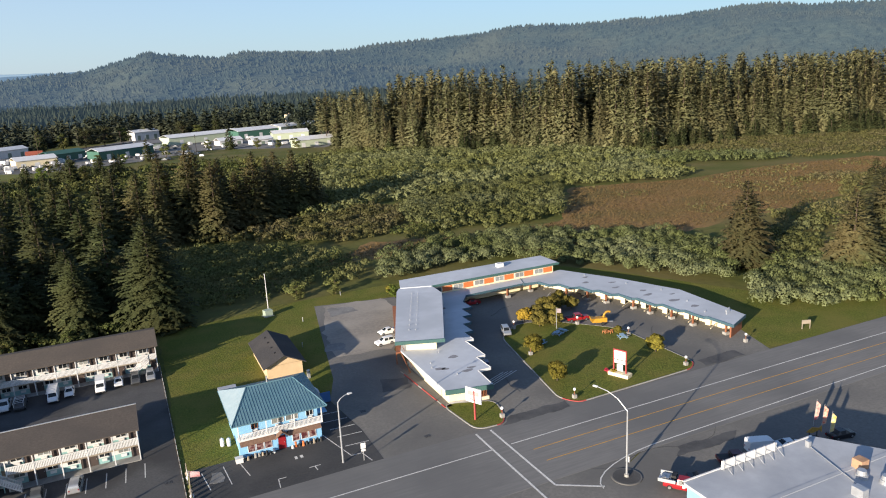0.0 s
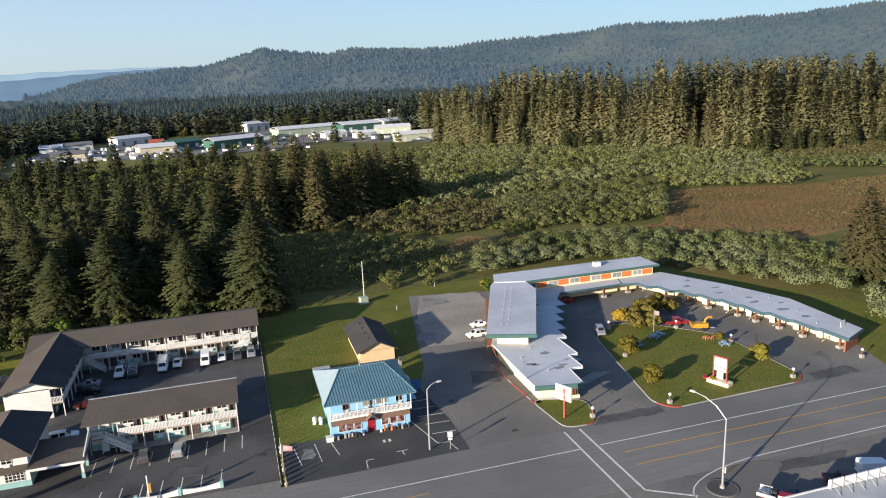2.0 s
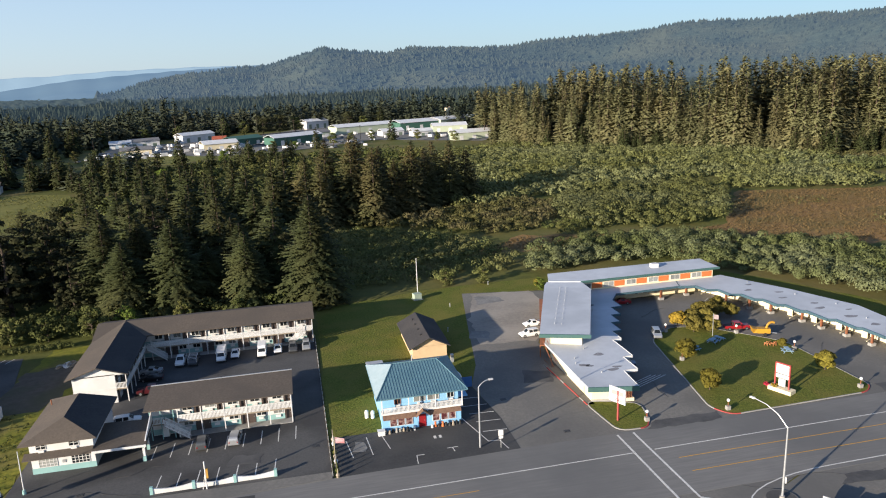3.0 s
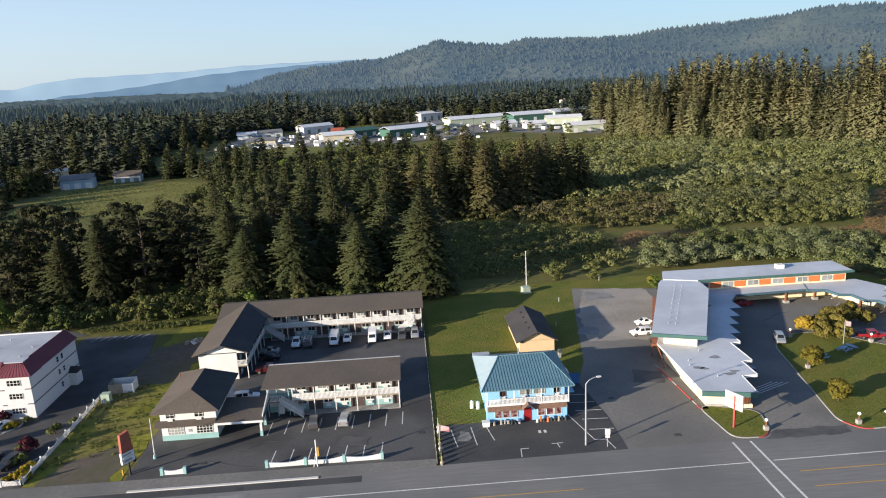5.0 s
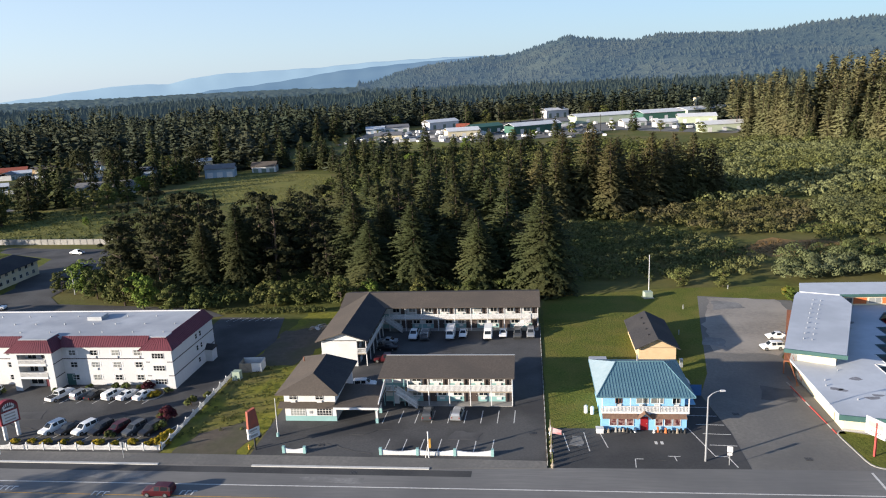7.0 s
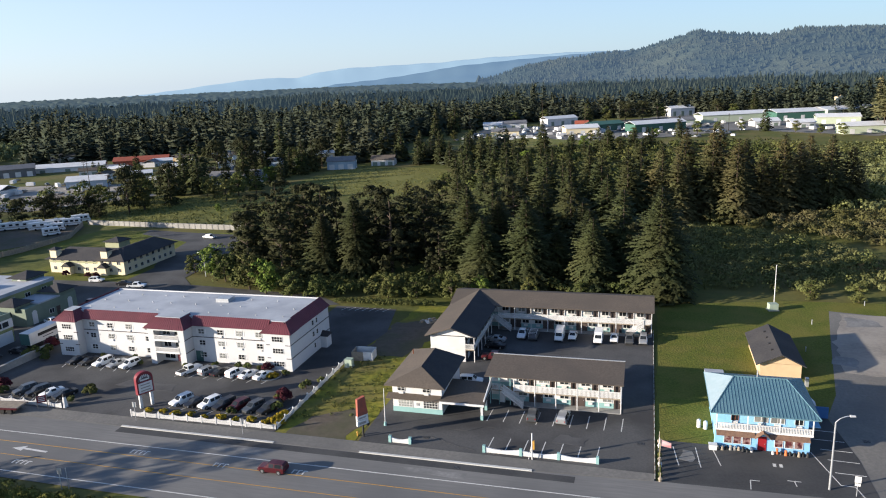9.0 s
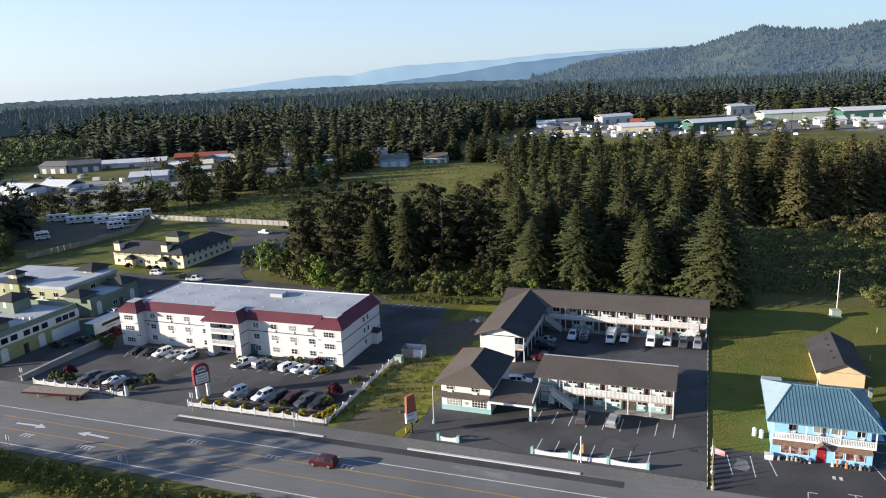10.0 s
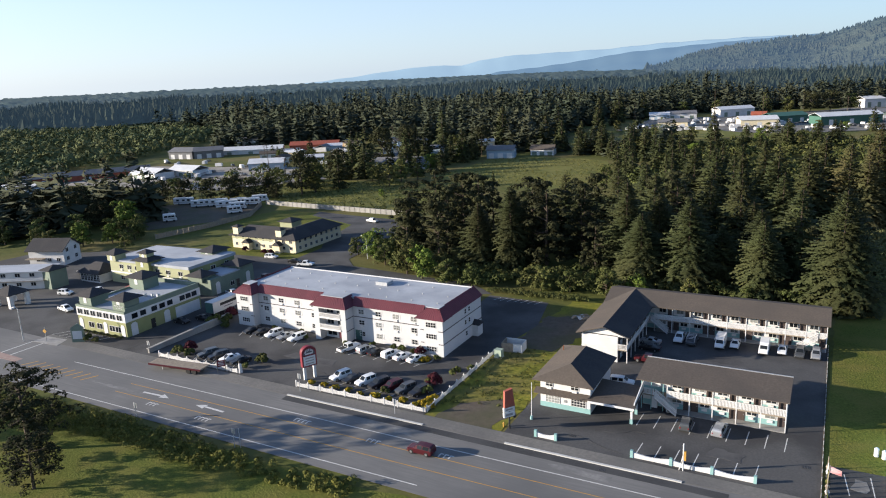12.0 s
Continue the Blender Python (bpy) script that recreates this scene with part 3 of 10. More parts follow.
# worn, oily and freshly patched asphalt
OILY = surf("oily_asphalt", (0.05, 0.049, 0.05), (0.075, 0.073, 0.071), 1.2, 0.8, 0.01, ((0.1, 0.098, 0.094), 0.25, 0.6))
PALEWEAR = surf("worn_pale_asphalt", (0.235, 0.228, 0.215), (0.16, 0.156, 0.15), 1.8, 0.92, 0.01, ((0.13, 0.127, 0.122), 0.3, 0.8))
for pts, z, m in (([(47.9, 87.2), (50.2, 89.6), (56.1, 89.6), (60.6, 89.4), (60.1, 87.4), (54.7, 87.0)], 0.088, OILY), ([(89.4, 88.0), (89.9, 90.6), (94.8, 91.2), (99.0, 90.8), (98.4, 88.2)], 0.088, OILY),
                  ([(36.0, 108.0), (41.0, 107.0), (41.4, 111.6), (37.4, 113.0)], 0.076, OILY), ([(32.4, 131.2), (36.2, 130.2), (37.0, 134.0), (33.6, 135.4)], 0.086, PALEWEAR), ([(39.0, 151.0), (46.0, 152.5), (45.0, 156.4), (40.2, 157.4)], 0.086, PALEWEAR),
                  ([(-63, 82.6), (-52, 82.4), (-52.5, 83.7), (-62, 83.8)], 0.083, PALEWEAR), ([(-30, 82.6), (-22, 82.4), (-22.5, 83.6), (-31, 83.7)], 0.083, PALEWEAR), ([(-118, 76.0), (-104, 75.9), (-104, 76.5), (-118, 76.5)], 0.084, PALEWEAR),
                  ([(-12, 94.2), (-7.6, 94.0), (-7.2, 96.4), (-11.4, 96.8)], 0.078, OILY), ([(5.4, 93.0), (7.2, 92.6), (7.4, 95.6), (5.8, 96.0)], 0.0945, PALEWEAR), ([(64, 67.6), (74, 67.2), (76, 69.0), (66, 69.6)], 0.078, OILY), ([(-92, 99.6), (-80, 99.2), (-80.5, 101.8), (-91, 102.0)], 0.078, OILY), ([(-24, 112.6), (-10, 112.2), (-10.6, 116.0), (-23, 116.4)], 0.078, PALEWEAR), ([(-20, 121), (-6, 120.6), (-7, 127), (-19, 127.6)], 0.078, OILY)):
    ob = sheet("asphalt_patch", pts, z, m, "worn or oily patch of asphalt", 0.9, 0.28, 21)
# tarred cracks
Rc = random.Random(19)
for x, y, an, n in ((58, 70.4, 4, 9), (66, 69.2, 10, 8), (52, 71.0, -25, 5), (-28, 95, 20, 7), (-18, 118, 8, 9), (-85, 98, -12, 9), (-70, 101, 15, 7), (70, 132, 35, 7), (56, 96, 70, 6), (90, 101, 70, 8), (12, 88.4, 5, 6), (-30, 92.6, -6, 7)):
    a, h = Acc(), radians(an)
    for k in range(n):
        h += Rc.uniform(-0.5, 0.5) * 0.9 - 0.35 * (h - radians(an))
        L = Rc.uniform(0.7, 1.5)
        nx, ny = -math.sin(h) * 0.02, math.cos(h) * 0.02
        x1, y1 = x + math.cos(h) * L, y + math.sin(h) * L
        a.prism([(x + nx, y + ny), (x1 + nx, y1 + ny), (x1 - nx, y1 - ny), (x - nx, y - ny)], 0.06, 0.0855 if y < 87 else 0.0975)
        x, y = x1, y1
    tagged(part("crack_sealing", a, ASPHALT_NEW), "dark sealed crack in the asphalt", "crack", "cracks", "structure")
for x, y, z in ((0.2, 96.4, 0.08), (-30.5, 92.2, 0.08), (-24.0, 84.9, 0.095), (36.4, 90.2, 0.08), (-88.0, 103.2, 0.08), (30.6, 103.0, 0.08), (-66.0, 143.4, 0.08)):
    dr = part("drain_grate", Acc().box(x - 0.45, x + 0.45, y - 0.35, y + 0.35, 0.03, z), surf("cast_iron", (0.03, 0.03, 0.031), (0.05, 0.048, 0.046), 3, 0.7, metal=0.4))
    for k in range(5):
        part("grate_bar", Acc().box(x - 0.4 + 0.18 * k, x - 0.32 + 0.18 * k, y - 0.3, y + 0.3, z, z + 0.012), surf("grate_steel", (0.12, 0.12, 0.12), (0.09, 0.09, 0.09), 3, 0.6, metal=0.4), dr)
    tagged(dr, "cast-iron drain grate set in the asphalt", "drain", "drains", "structure")
# painted kerb along the lodge's side wall
for i in range(12):
    f0, f1 = i / 12, (i + 0.96) / 12
    x0, y0, x1, y1 = 41.6 + 1.0 * f0, 114.3 - 17.2 * f0, 41.6 + 1.0 * f1, 114.3 - 17.2 * f1
    tagged(part("kerb_stone", Acc().prism([(x0, y0), (x1, y1), (x1 + 0.15, y1), (x0 + 0.15, y0)], 0.02, 0.17), KERB_RED if i % 5 else CONCRETE), "faded red kerb along the lodge wall", "kerb", "lodge kerb", "structure")
tagged(part("side_path", Acc().prism([(41.75, 114.3), (42.75, 97.1), (43.9, 97.0), (43.8, 116)], 0.02, 0.14), ASPHALT_OLD), "concrete path along the lodge wall", "path", "", "structure")

# ---------- trees and shrubs ----------
PROTOS = []   # models that serve only for copies


def from_tris(name, pts, mat, out=None, soft=0.65):
    """A mesh of loose leaf triangles (n, 3, 3); out gives each one the direction in which its clump bulges, for soft crown shading."""
    pts = np.asarray(pts, dtype=np.float32)
    n = len(pts)
    if out is not None:
        out = np.asarray(out, dtype=np.float32)
        out = out / (np.linalg.norm(out, axis=1)[:, None] + 1e-6)
        fn = np.cross(pts[:, 1] - pts[:, 0], pts[:, 2] - pts[:, 0])
        fn /= np.linalg.norm(fn, axis=1)[:, None] + 1e-9
        turned = (fn * out).sum(axis=1) < 0
        pts[turned] = pts[turned][:, [0, 2, 1]]
        fn[turned] *= -1
        nrm = out * soft + fn * (1 - soft)
        nrm /= np.linalg.norm(nrm, axis=1)[:, None] + 1e-9
    me = bpy.data.meshes.new(name)
    me.vertices.add(n * 3)
    me.vertices.foreach_set("co", pts.reshape(-1))
    me.loops.add(n * 3)
    me.loops.foreach_set("vertex_index", np.arange(n * 3, dtype=np.int32))
    me.polygons.add(n)
    me.polygons.foreach_set("loop_start", np.arange(0, n * 3, 3, dtype=np.int32))
    me.materials.append(mat)
    me.update(calc_edges=True)
    if out is not None:
        me.polygons.foreach_set("use_smooth", np.ones(n, dtype=bool))
        me.normals_split_custom_set_from_vertices(np.repeat(nrm, 3, axis=0))
    return me


def conifer_mesh(tris, mat, lift=0.4, soft=0.65):
    """Crown mesh whose needles are shaded by the round of the whole tree."""
    c = tris.mean(axis=1)
    d = c[:, :2] / (np.linalg.norm(c[:, :2], axis=1)[:, None] + 0.3)
    return from_tris("crown", tris, mat, np.hstack([d, np.full((len(c), 1), lift)]), soft)


def core_tris(R, h, r, low, count, leaf):
    """The close inside of a conifer: short twigs at all angles round the stem."""
    u = low + (0.95 - low) * R.rand(count) ** 1.25
    rr = r * (1 - u) ** 0.66 * R.uniform(0.12, 0.8, count)
    an = R.uniform(0, 6.28, count)
    p = np.stack([np.cos(an) * rr, np.sin(an) * rr, h * u], axis=1)
    s = leaf * (0.45 + 0.75 * (1 - u))[:, None] * R.uniform(0.7, 1.3, (count, 1))
    q = [p + R.normal(size=(count, 3)) * s * np.array([1, 1, 0.8]) for _ in range(3)]
    return [tuple(t) for t in np.stack(q, axis=1)]


def spruce_tris(seed, h, r, levels, per, sprays=4, low=0.06, gap=0.12, wide=0.24, core=(500, 0.8), fill=True, taper=0.62):
    """Whorls of drooping, feathered branches round a close inner cone."""
    R = np.random.RandomState(seed)
    out = core_tris(R, h, r, low, *core)
    lean = R.uniform(0, 6.28)
    for k in range(levels):
        u = low + (0.985 - low) * (k + R.uniform(-0.45, 0.45)) / levels
        z = h * u
        reach = r * min((1 - u) ** taper, 1.45 * (1 - u) + 0.02) * (0.9 + 0.14 * math.sin(k * 1.7 + seed) + 0.1 * math.sin(k * 0.45 + 2 * seed)) + 0.2
        if u < low + 0.08:
            reach *= 0.8
        m = max(3, int(per * (0.5 + 0.5 * (1 - u))))
        turn = R.uniform(0, 6.28)
        for i in range(m):
            if R.rand() < gap:
                continue
            a = turn + 6.2832 * i / m + R.uniform(-0.3, 0.3)
            L = reach * R.uniform(0.74, 1.14) * (1 + 0.12 * math.cos(a - lean))
            d = np.array([math.cos(a), math.sin(a), 0.0])
            side = np.array([-d[1], d[0], 0.0])
            rise = R.uniform(-0.05, 0.3) + 0.55 * u
            droop = R.uniform(0.25, 0.6) * (1 - 0.6 * u)
            base = np.array([0, 0, z + R.uniform(-0.4, 0.4)])
            first = 0.35 if sprays > 1 else 0.15
            for s in range(sprays):
                f0, f1 = first + (1 - first) * s / sprays, first + (1 - first) * (s + 1.3) / sprays
                p0 = base + d * L * f0 + np.array([0, 0, L * (rise * f0 - droop * f0 * f0)])
                p1 = base + d * L * f1 + np.array([0, 0, L * (rise * f1 - droop * f1 * f1)])
                w = L * (wide - 0.5 * wide * f0) + 0.16
                for sg in (-1, 1):
                    tip = p0 + (p1 - p0) * R.uniform(0.4, 1.1) + side * sg * w * R.uniform(0.7, 1.25) - np.array([0, 0, w * R.uniform(-0.1, 0.7)])
                    out.append((p0, p1, tip) if sg > 0 else (p1, p0, tip))
                if fill:
                    mid = (p0 + p1) / 2
                    out.append((p0, p1, mid - np.array([0, 0, w * R.uniform(0.5, 1.3)]) + side * R.uniform(-0.4, 0.4) * w))
    return np.array(out)


def blob_tris(R, centres, radii, leaf, count, squash=0.8):
    """Leaf triangles on the shells of many clumps; centres (n,3), radii (n,)."""
    n = len(centres) * count
    c = np.repeat(centres, count, axis=0)
    rad = np.repeat(radii, count)[:, None]
    v = R.normal(size=(n, 3))
    v /= np.linalg.norm(v, axis=1)[:, None]
    v[:, 2] = np.where(v[:, 2] < -0.35, -v[:, 2], v[:, 2])
    p = c + v * rad * R.uniform(0.72, 1.08, (n, 1)) * np.array([1, 1, squash])
    t1 = np.cross(v, R.normal(size=(n, 3)))
    t1 /= np.linalg.norm(t1, axis=1)[:, None] + 1e-6
    t2 = np.cross(v, t1) + v * R.uniform(-0.6, 0.6, (n, 1))
    s = leaf * R.uniform(0.6, 1.4, (n, 1))
    return np.stack([p + t1 * s, p - t1 * s * 0.6 + t2 * s * 0.9, p - t1 * s * 0.5 - t2 * s * 0.9], axis=1), v + np.array([0, 0, 0.25])


def leafy_args(blob, mat):
    return blob[0], mat, blob[1]


def stem(h, r, limbs=0, seed=0, spread=0.0, first=0.35):
    R = random.Random(seed)
    a = Acc()
    x = y = 0.0
    n = 3
    for i in range(n):
        nx, ny = x + R.uniform(-1, 1) * h * 0.012, y + R.uniform(-1, 1) * h * 0.012
        a.tube((x, y, h * i / n), (nx, ny, h * (i + 1) / n), r * (1 - 0.88 * i / n), r * (1 - 0.88 * (i + 1) / n), 6)
        x, y = nx, ny
    for i in range(limbs):
        z = h * R.uniform(first, 0.85)
        an = R.uniform(0, 6.28)
        L = spread * R.uniform(0.6, 1.0)
        a.tube((0, 0, z), (math.cos(an) * L, math.sin(an) * L, z + L * R.uniform(0.1, 0.6)), r * 0.35, r * 0.1, 5)
    return a


def tree_proto(name, label, category, crown_mesh, h, r, limbs=0, seed=0, spread=0.0, first=0.35):
    t = thing(name, label, category)
    part("trunk", stem(h, r, limbs, seed, spread, first), BARK, t)
    part("crown", crown_mesh, None, t)
    PROTOS.append(t)
    return t


def retire(ob):
    """Takes away a model that has only served for copies."""
    for o in list(ob.children_recursive) + [ob]:
        bpy.data.objects.remove(o)


def place(proto, x, y, s, rot, z=0.0, group="", sz=None, label=""):
    ob = copy_thing(proto, pose(x, y, z, 0, 0, rot))
    ob.scale = (s, s, sz or s)
    tagged(ob, label, "", group)
    return ob


spruces = [tree_proto("spruce_tree", "tall dark green spruce with drooping feathered branches", "conifer",
                      conifer_mesh(spruce_tris(40 + i, 25, 7.4 + 0.7 * (i % 3), 42, 17, 3, 0.02, 0.08, 0.18, (700, 0.62), False), SPRUCE), 24.5, 0.38, seed=i) for i in range(4)]
fine = [tree_proto("spruce_tree", "full green spruce with fine drooping sprays", "conifer",
                   conifer_mesh(spruce_tris(44 + i, 25, 7.6 + 0.5 * i, 60, 25, 6, 0.02, 0.08, 0.12, (1900, 0.42), False), SPRUCE), 24.5, 0.38, seed=i) for i in range(3)]
olive = [tree_proto("spruce_tree", "tall olive-brown spruce with open sprays", "conifer",
                    conifer_mesh(spruce_tris(57 + i, 25, 7.6, 50, 20, 4, 0.02, 0.1, 0.15, (900, 0.5), False), SPRUCE_O), 24.5, 0.38, seed=i) for i in range(3)]
young = [tree_proto("spruce_tree", "dark green spruce standing among scrub", "conifer",
                    conifer_mesh(spruce_tris(50 + i, 25, 7.0, 22, 10, 2, 0.03, 0.1, 0.24, (200, 1.1)), SPRUCE), 24.5, 0.38, seed=i) for i in range(3)]


def pine_proto(seed, h, r, mat, label, name="pine_tree", low=0.25, clumps=62, fat=1.35, leaf=0.3):
    R = np.random.RandomState(seed)
    n = clumps
    u = R.uniform(low, 1.0, n)
    an = R.uniform(0, 6.28, n)
    rr = r * np.sqrt(np.clip(1.05 - (u - 0.35) ** 2 * 1.6, 0.08, 1)) * R.uniform(0.25, 1.0, n)
    c = np.stack([np.cos(an) * rr, np.sin(an) * rr, h * u], axis=1)
    return tree_proto(name, label, "tree", from_tris("crown", *leafy_args(blob_tris(R, c, R.uniform(0.14, 0.27, n) * r * fat, leaf, 56, 0.65), mat)), h * 0.95, 0.36, 10, seed, r * 0.8)


pines = [pine_proto(60 + i, 20, 4.2, SPRUCE_D, "dark shore pine with clumped needles and bare limbs", low=0.12) for i in range(3)]


def shrub_mesh(seed, r, h, mat, clumps=26, leaf=0.26, count=70):
    R = np.random.RandomState(seed)
    an, rr = R.uniform(0, 6.28, clumps), r * np.sqrt(R.uniform(0, 1, clumps)) * 0.8
    c = np.stack([np.cos(an) * rr, np.sin(an) * rr, h * (0.25 + 0.55 * (1 - (rr / r) ** 2)) * R.uniform(0.6, 1.05, clumps)], axis=1)
    return from_tris("crown", *leafy_args(blob_tris(R, c, R.uniform(0.22, 0.38, clumps) * min(r, h) * 1.0, leaf, count, 0.9), mat))


def shrub_proto(seed, r, h, mat, label, name="shrub", **k):
    t = thing(name, label, "shrub")
    a = Acc()
    R = random.Random(seed)
    for i in range(5):
        an = R.uniform(0, 6.28)
        a.tube((0, 0, 0), (math.cos(an) * r * 0.4, math.sin(an) * r * 0.4, h * 0.6), 0.06, 0.02, 5)
    part("stem", a, BARK, t)
    part("crown", shrub_mesh(seed, r, h, mat, **k), None, t)
    PROTOS.append(t)
    return t


rng = random.Random(11)
# --- dark belt of spruces and pines behind the motels
BELT = [(-120, 190), (-104, 168), (-60, 169), (-20, 167), (-3, 168), (4, 178), (-6, 190), (-22, 200), (-40, 216), (-78, 222), (-122, 216)]


def belt_height(x, y):
    """The belt is low to the west and rises towards its eastern end."""
    k = float(np.interp(x / y, [-0.6, -0.545, -0.5, -0.46, -0.38, -0.317, -0.26, -0.21, -0.178, -0.146, -0.097, -0.058, -0.025, 0.022, 0.06], [0.154, 0.14, 0.155, 0.16, 0.156, 0.143, 0.138, 0.136, 0.125, 0.134, 0.106, 0.118, 0.095, 0.108, 0.1]))
    return min(24.0, 51.6 - k * y)


spots = []
tries = 0
while len(spots) < 76 and tries < 9000:
    tries += 1
    x, y = rng.uniform(-122, 14), rng.uniform(163, 264)
    if inside(x, y, BELT) and belt_height(x, y) > 9 and all((x - a) ** 2 + (y - b) ** 2 > 8.6 ** 2 for a, b in spots) and math.hypot(x - 3.6, y - 165.6) > 9:
        spots.append((x, y))
for x, y in spots:
    top = belt_height(x, y) * rng.choice((0.62, 0.76, 0.86, 0.94, 1.02))
    if x < -52 and rng.random() < 0.62 or rng.random() < 0.2:
        place(rng.choice(pines), x, y, top / 20 * rng.uniform(0.95, 1.3), rng.uniform(0, 360), group="belt of conifers", sz=top / 20)
    else:
        s = rng.uniform(0.92, 1.18) * (0.5 + 0.5 * top / 25)
        place(rng.choice(fine if y < 184 else spruces), x, y, s, rng.uniform(0, 360), group="belt of conifers", sz=top / 25)
place(fine[1], 3.6, 165.6, 1.16, 40, group="belt of conifers", label="full sunlit spruce at the lawn's edge", sz=1.05)
# the tall group farther back, standing free over the scrub
for x, y, h in ((21.7, 260, 32), (29, 254, 28), (13, 268, 31), (25, 272, 31), (45, 266, 28.6), (51, 272, 25), (38, 263, 22), (63, 281, 26.5), (57, 287, 26), (71, 286, 22), (5, 256, 26), (33, 268, 27), (-6, 246, 26), (10, 250, 24), (-15, 252, 25), (-25, 244, 22), (-34, 252, 24), (-20, 263, 26), (-46, 240, 19), (-2, 264, 27), (-42, 258, 24), (-56, 248, 19), (-12, 236, 19)):
    place(olive[int(x + y) % 3] if x > 4 else spruces[int(x + y) % 4], x, y, 0.7 + 0.014 * h, x * 77 % 360, group="tall spruces over the scrub", sz=h / 25, label="tall dark spruce standing over the scrub")
for x, y, h, k in ((143.8, 130.7, 22.5, 1.02), (159.7, 112, 20, 1.1), (226, 149, 18, 0.9), (170, 104, 17, 0.85), (186, 122, 22, 1.0), (198, 112, 20, 0.95), (212, 138, 21, 1.0), (236, 160, 17, 0.8), (180, 98, 16, 0.8)):
    place(olive[int(x) % 3], x, y, k, x * 7 % 360, group="spruces by the meadow", sz=h / 25, label="broad sunlit spruce among willows")

# --- tall old forest beyond the meadow
walls = [tree_proto("forest_tree", "tall old spruce at the forest's edge", "conifer",
                    conifer_mesh(spruce_tris(80 + i, 50, 7.4, 54, 12, 2, 0.02, 0.08, 0.2, (420, 1.1), False, 0.68), FIRWALL, 0.5, 0.68), 46, 0.5, seed=i) for i in range(3)]
inner = [tree_proto("forest_tree", "tall old spruce within the forest", "conifer",
                    conifer_mesh(spruce_tris(90 + i, 50, 7.6, 40, 7, 1, 0.3, 0.04, 0.3, (180, 1.4), False, 0.68), FIRWALL, 0.5, 0.8), 46, 0.5, seed=i) for i in range(3)]


def edge_y(x):
    return float(np.interp(x, [150, 165, 180, 207, 240, 285, 330, 372, 430, 490, 620], [520, 492, 462, 438, 420, 345, 348, 352, 322, 326, 300]))


# the outer rows stand close together, with the taller inner trees behind them
stands = []
while len(stands) < 296:
    row = len(stands) % 2
    x = rng.uniform(152, 540)
    d = 9 * noise.noise(Vector((x * 0.03, 0, 4))) + (rng.uniform(0, 14) if row == 0 else rng.uniform(14, 90))
    y = edge_y(x) + d
    if any((x - a) ** 2 + (y - b) ** 2 < (4.4 if row == 0 else 5.5) ** 2 for a, b in stands):
        continue
    stands.append((x, y))
    s = (rng.choice((0.55, 0.78, 0.88, 0.96, 1.02)) if row == 0 else rng.uniform(0.95, 1.05)) * float(np.interp(x, [152, 190, 215], [0.74, 0.86, 1.02])) * (1 + 0.0012 * d)
    place(rng.choice(walls if row == 0 else inner), x, y, s * rng.uniform(0.95, 1.3), rng.uniform(0, 360), group="forest edge", sz=s)

# --- smaller trees of the forest's foot
for i in range(90):
    x = rng.uniform(155, 480)
    s = rng.uniform(0.25, 0.7)
    place(rng.choice(young), x, edge_y(x) - rng.uniform(0, 9), s, rng.uniform(0, 360), group="forest edge")


def thicket(name, label, mat, poly, spacing, rad, high, leaf, count, seed, density=1.0, patchy=0.0):
    """A wide growth of shrubs too many to count."""
    R = np.random.RandomState(seed)
    xs, ys = [p[0] for p in poly], [p[1] for p in poly]
    c, q = [], []
    x = min(xs)
    while x < max(xs):
        y = min(ys)
        while y < max(ys):
            px, py = x + R.uniform(-0.5, 0.5) * spacing, y + R.uniform(-0.5, 0.5) * spacing
            lump = noise.noise(Vector((px * 0.035, py * 0.035, seed)))
            if inside(px, py, poly) and R.rand() < density and lump > patchy - 0.6:
                k = R.uniform(0.65, 1.15) * (1 + 0.45 * lump)
                c.append((px, py, high * k * R.uniform(0.3, 0.75)))
                q.append(rad * k)
            y += spacing
        x += spacing
    tr, out = blob_tris(R, np.array(c), np.array(q), leaf, count, 0.85)
    tr[:, :, 2] = np.maximum(tr[:, :, 2], 0.02)
    ob = new(name, from_tris(name, tr, mat, out))
    return tagged(ob, label, "shrubs", "", "stuff")


thicket("willow_thicket", "dense silvery willow thicket behind the lodge", WILLOW, [(58, 169), (64, 186), (90, 200), (108, 194), (125, 186), (152, 165), (152, 140), (128, 120), (112, 150), (98, 170), (75, 174)], 2.3, 1.9, 4.6, 0.21, 185, 21)
thicket("willow_thicket", "pale willow bushes beside the road", WILLOW, [(133, 118), (119, 106), (130, 98), (144, 91.5), (162, 88), (185, 90), (190, 110), (165, 122), (150, 128)], 2.3, 1.9, 4.4, 0.22, 160, 22)
thicket("willow_thicket", "grey-green willow island in the meadow", WILLOW_G, [(98, 206), (120, 210), (142, 209), (158, 236), (176, 262), (160, 282), (125, 292), (104, 270), (92, 240)], 2.9, 2.3, 4.2, 0.33, 90, 23)
thicket("willow_thicket", "grey-green willow island by the forest", WILLOW_G, [(178, 268), (228, 246), (246, 254), (256, 290), (236, 300), (190, 296)], 3.3, 2.5, 4.2, 0.4, 70, 24)
thicket("low_brush", "low yellow-green brush before the forest", BROWNSCRUB, [(255, 328), (290, 318), (318, 286), (322, 258), (360, 246), (420, 262), (480, 300), (430, 318), (372, 346), (330, 342), (288, 340)], 3.4, 2.0, 1.3, 0.36, 34, 43, 0.85)
thicket("willow_thicket", "low pale willows before the forest", WILLOW, [(236, 302), (262, 286), (300, 262), (318, 258), (316, 285), (290, 318), (250, 325)], 3.6, 2.4, 3.2, 0.42, 60, 25)
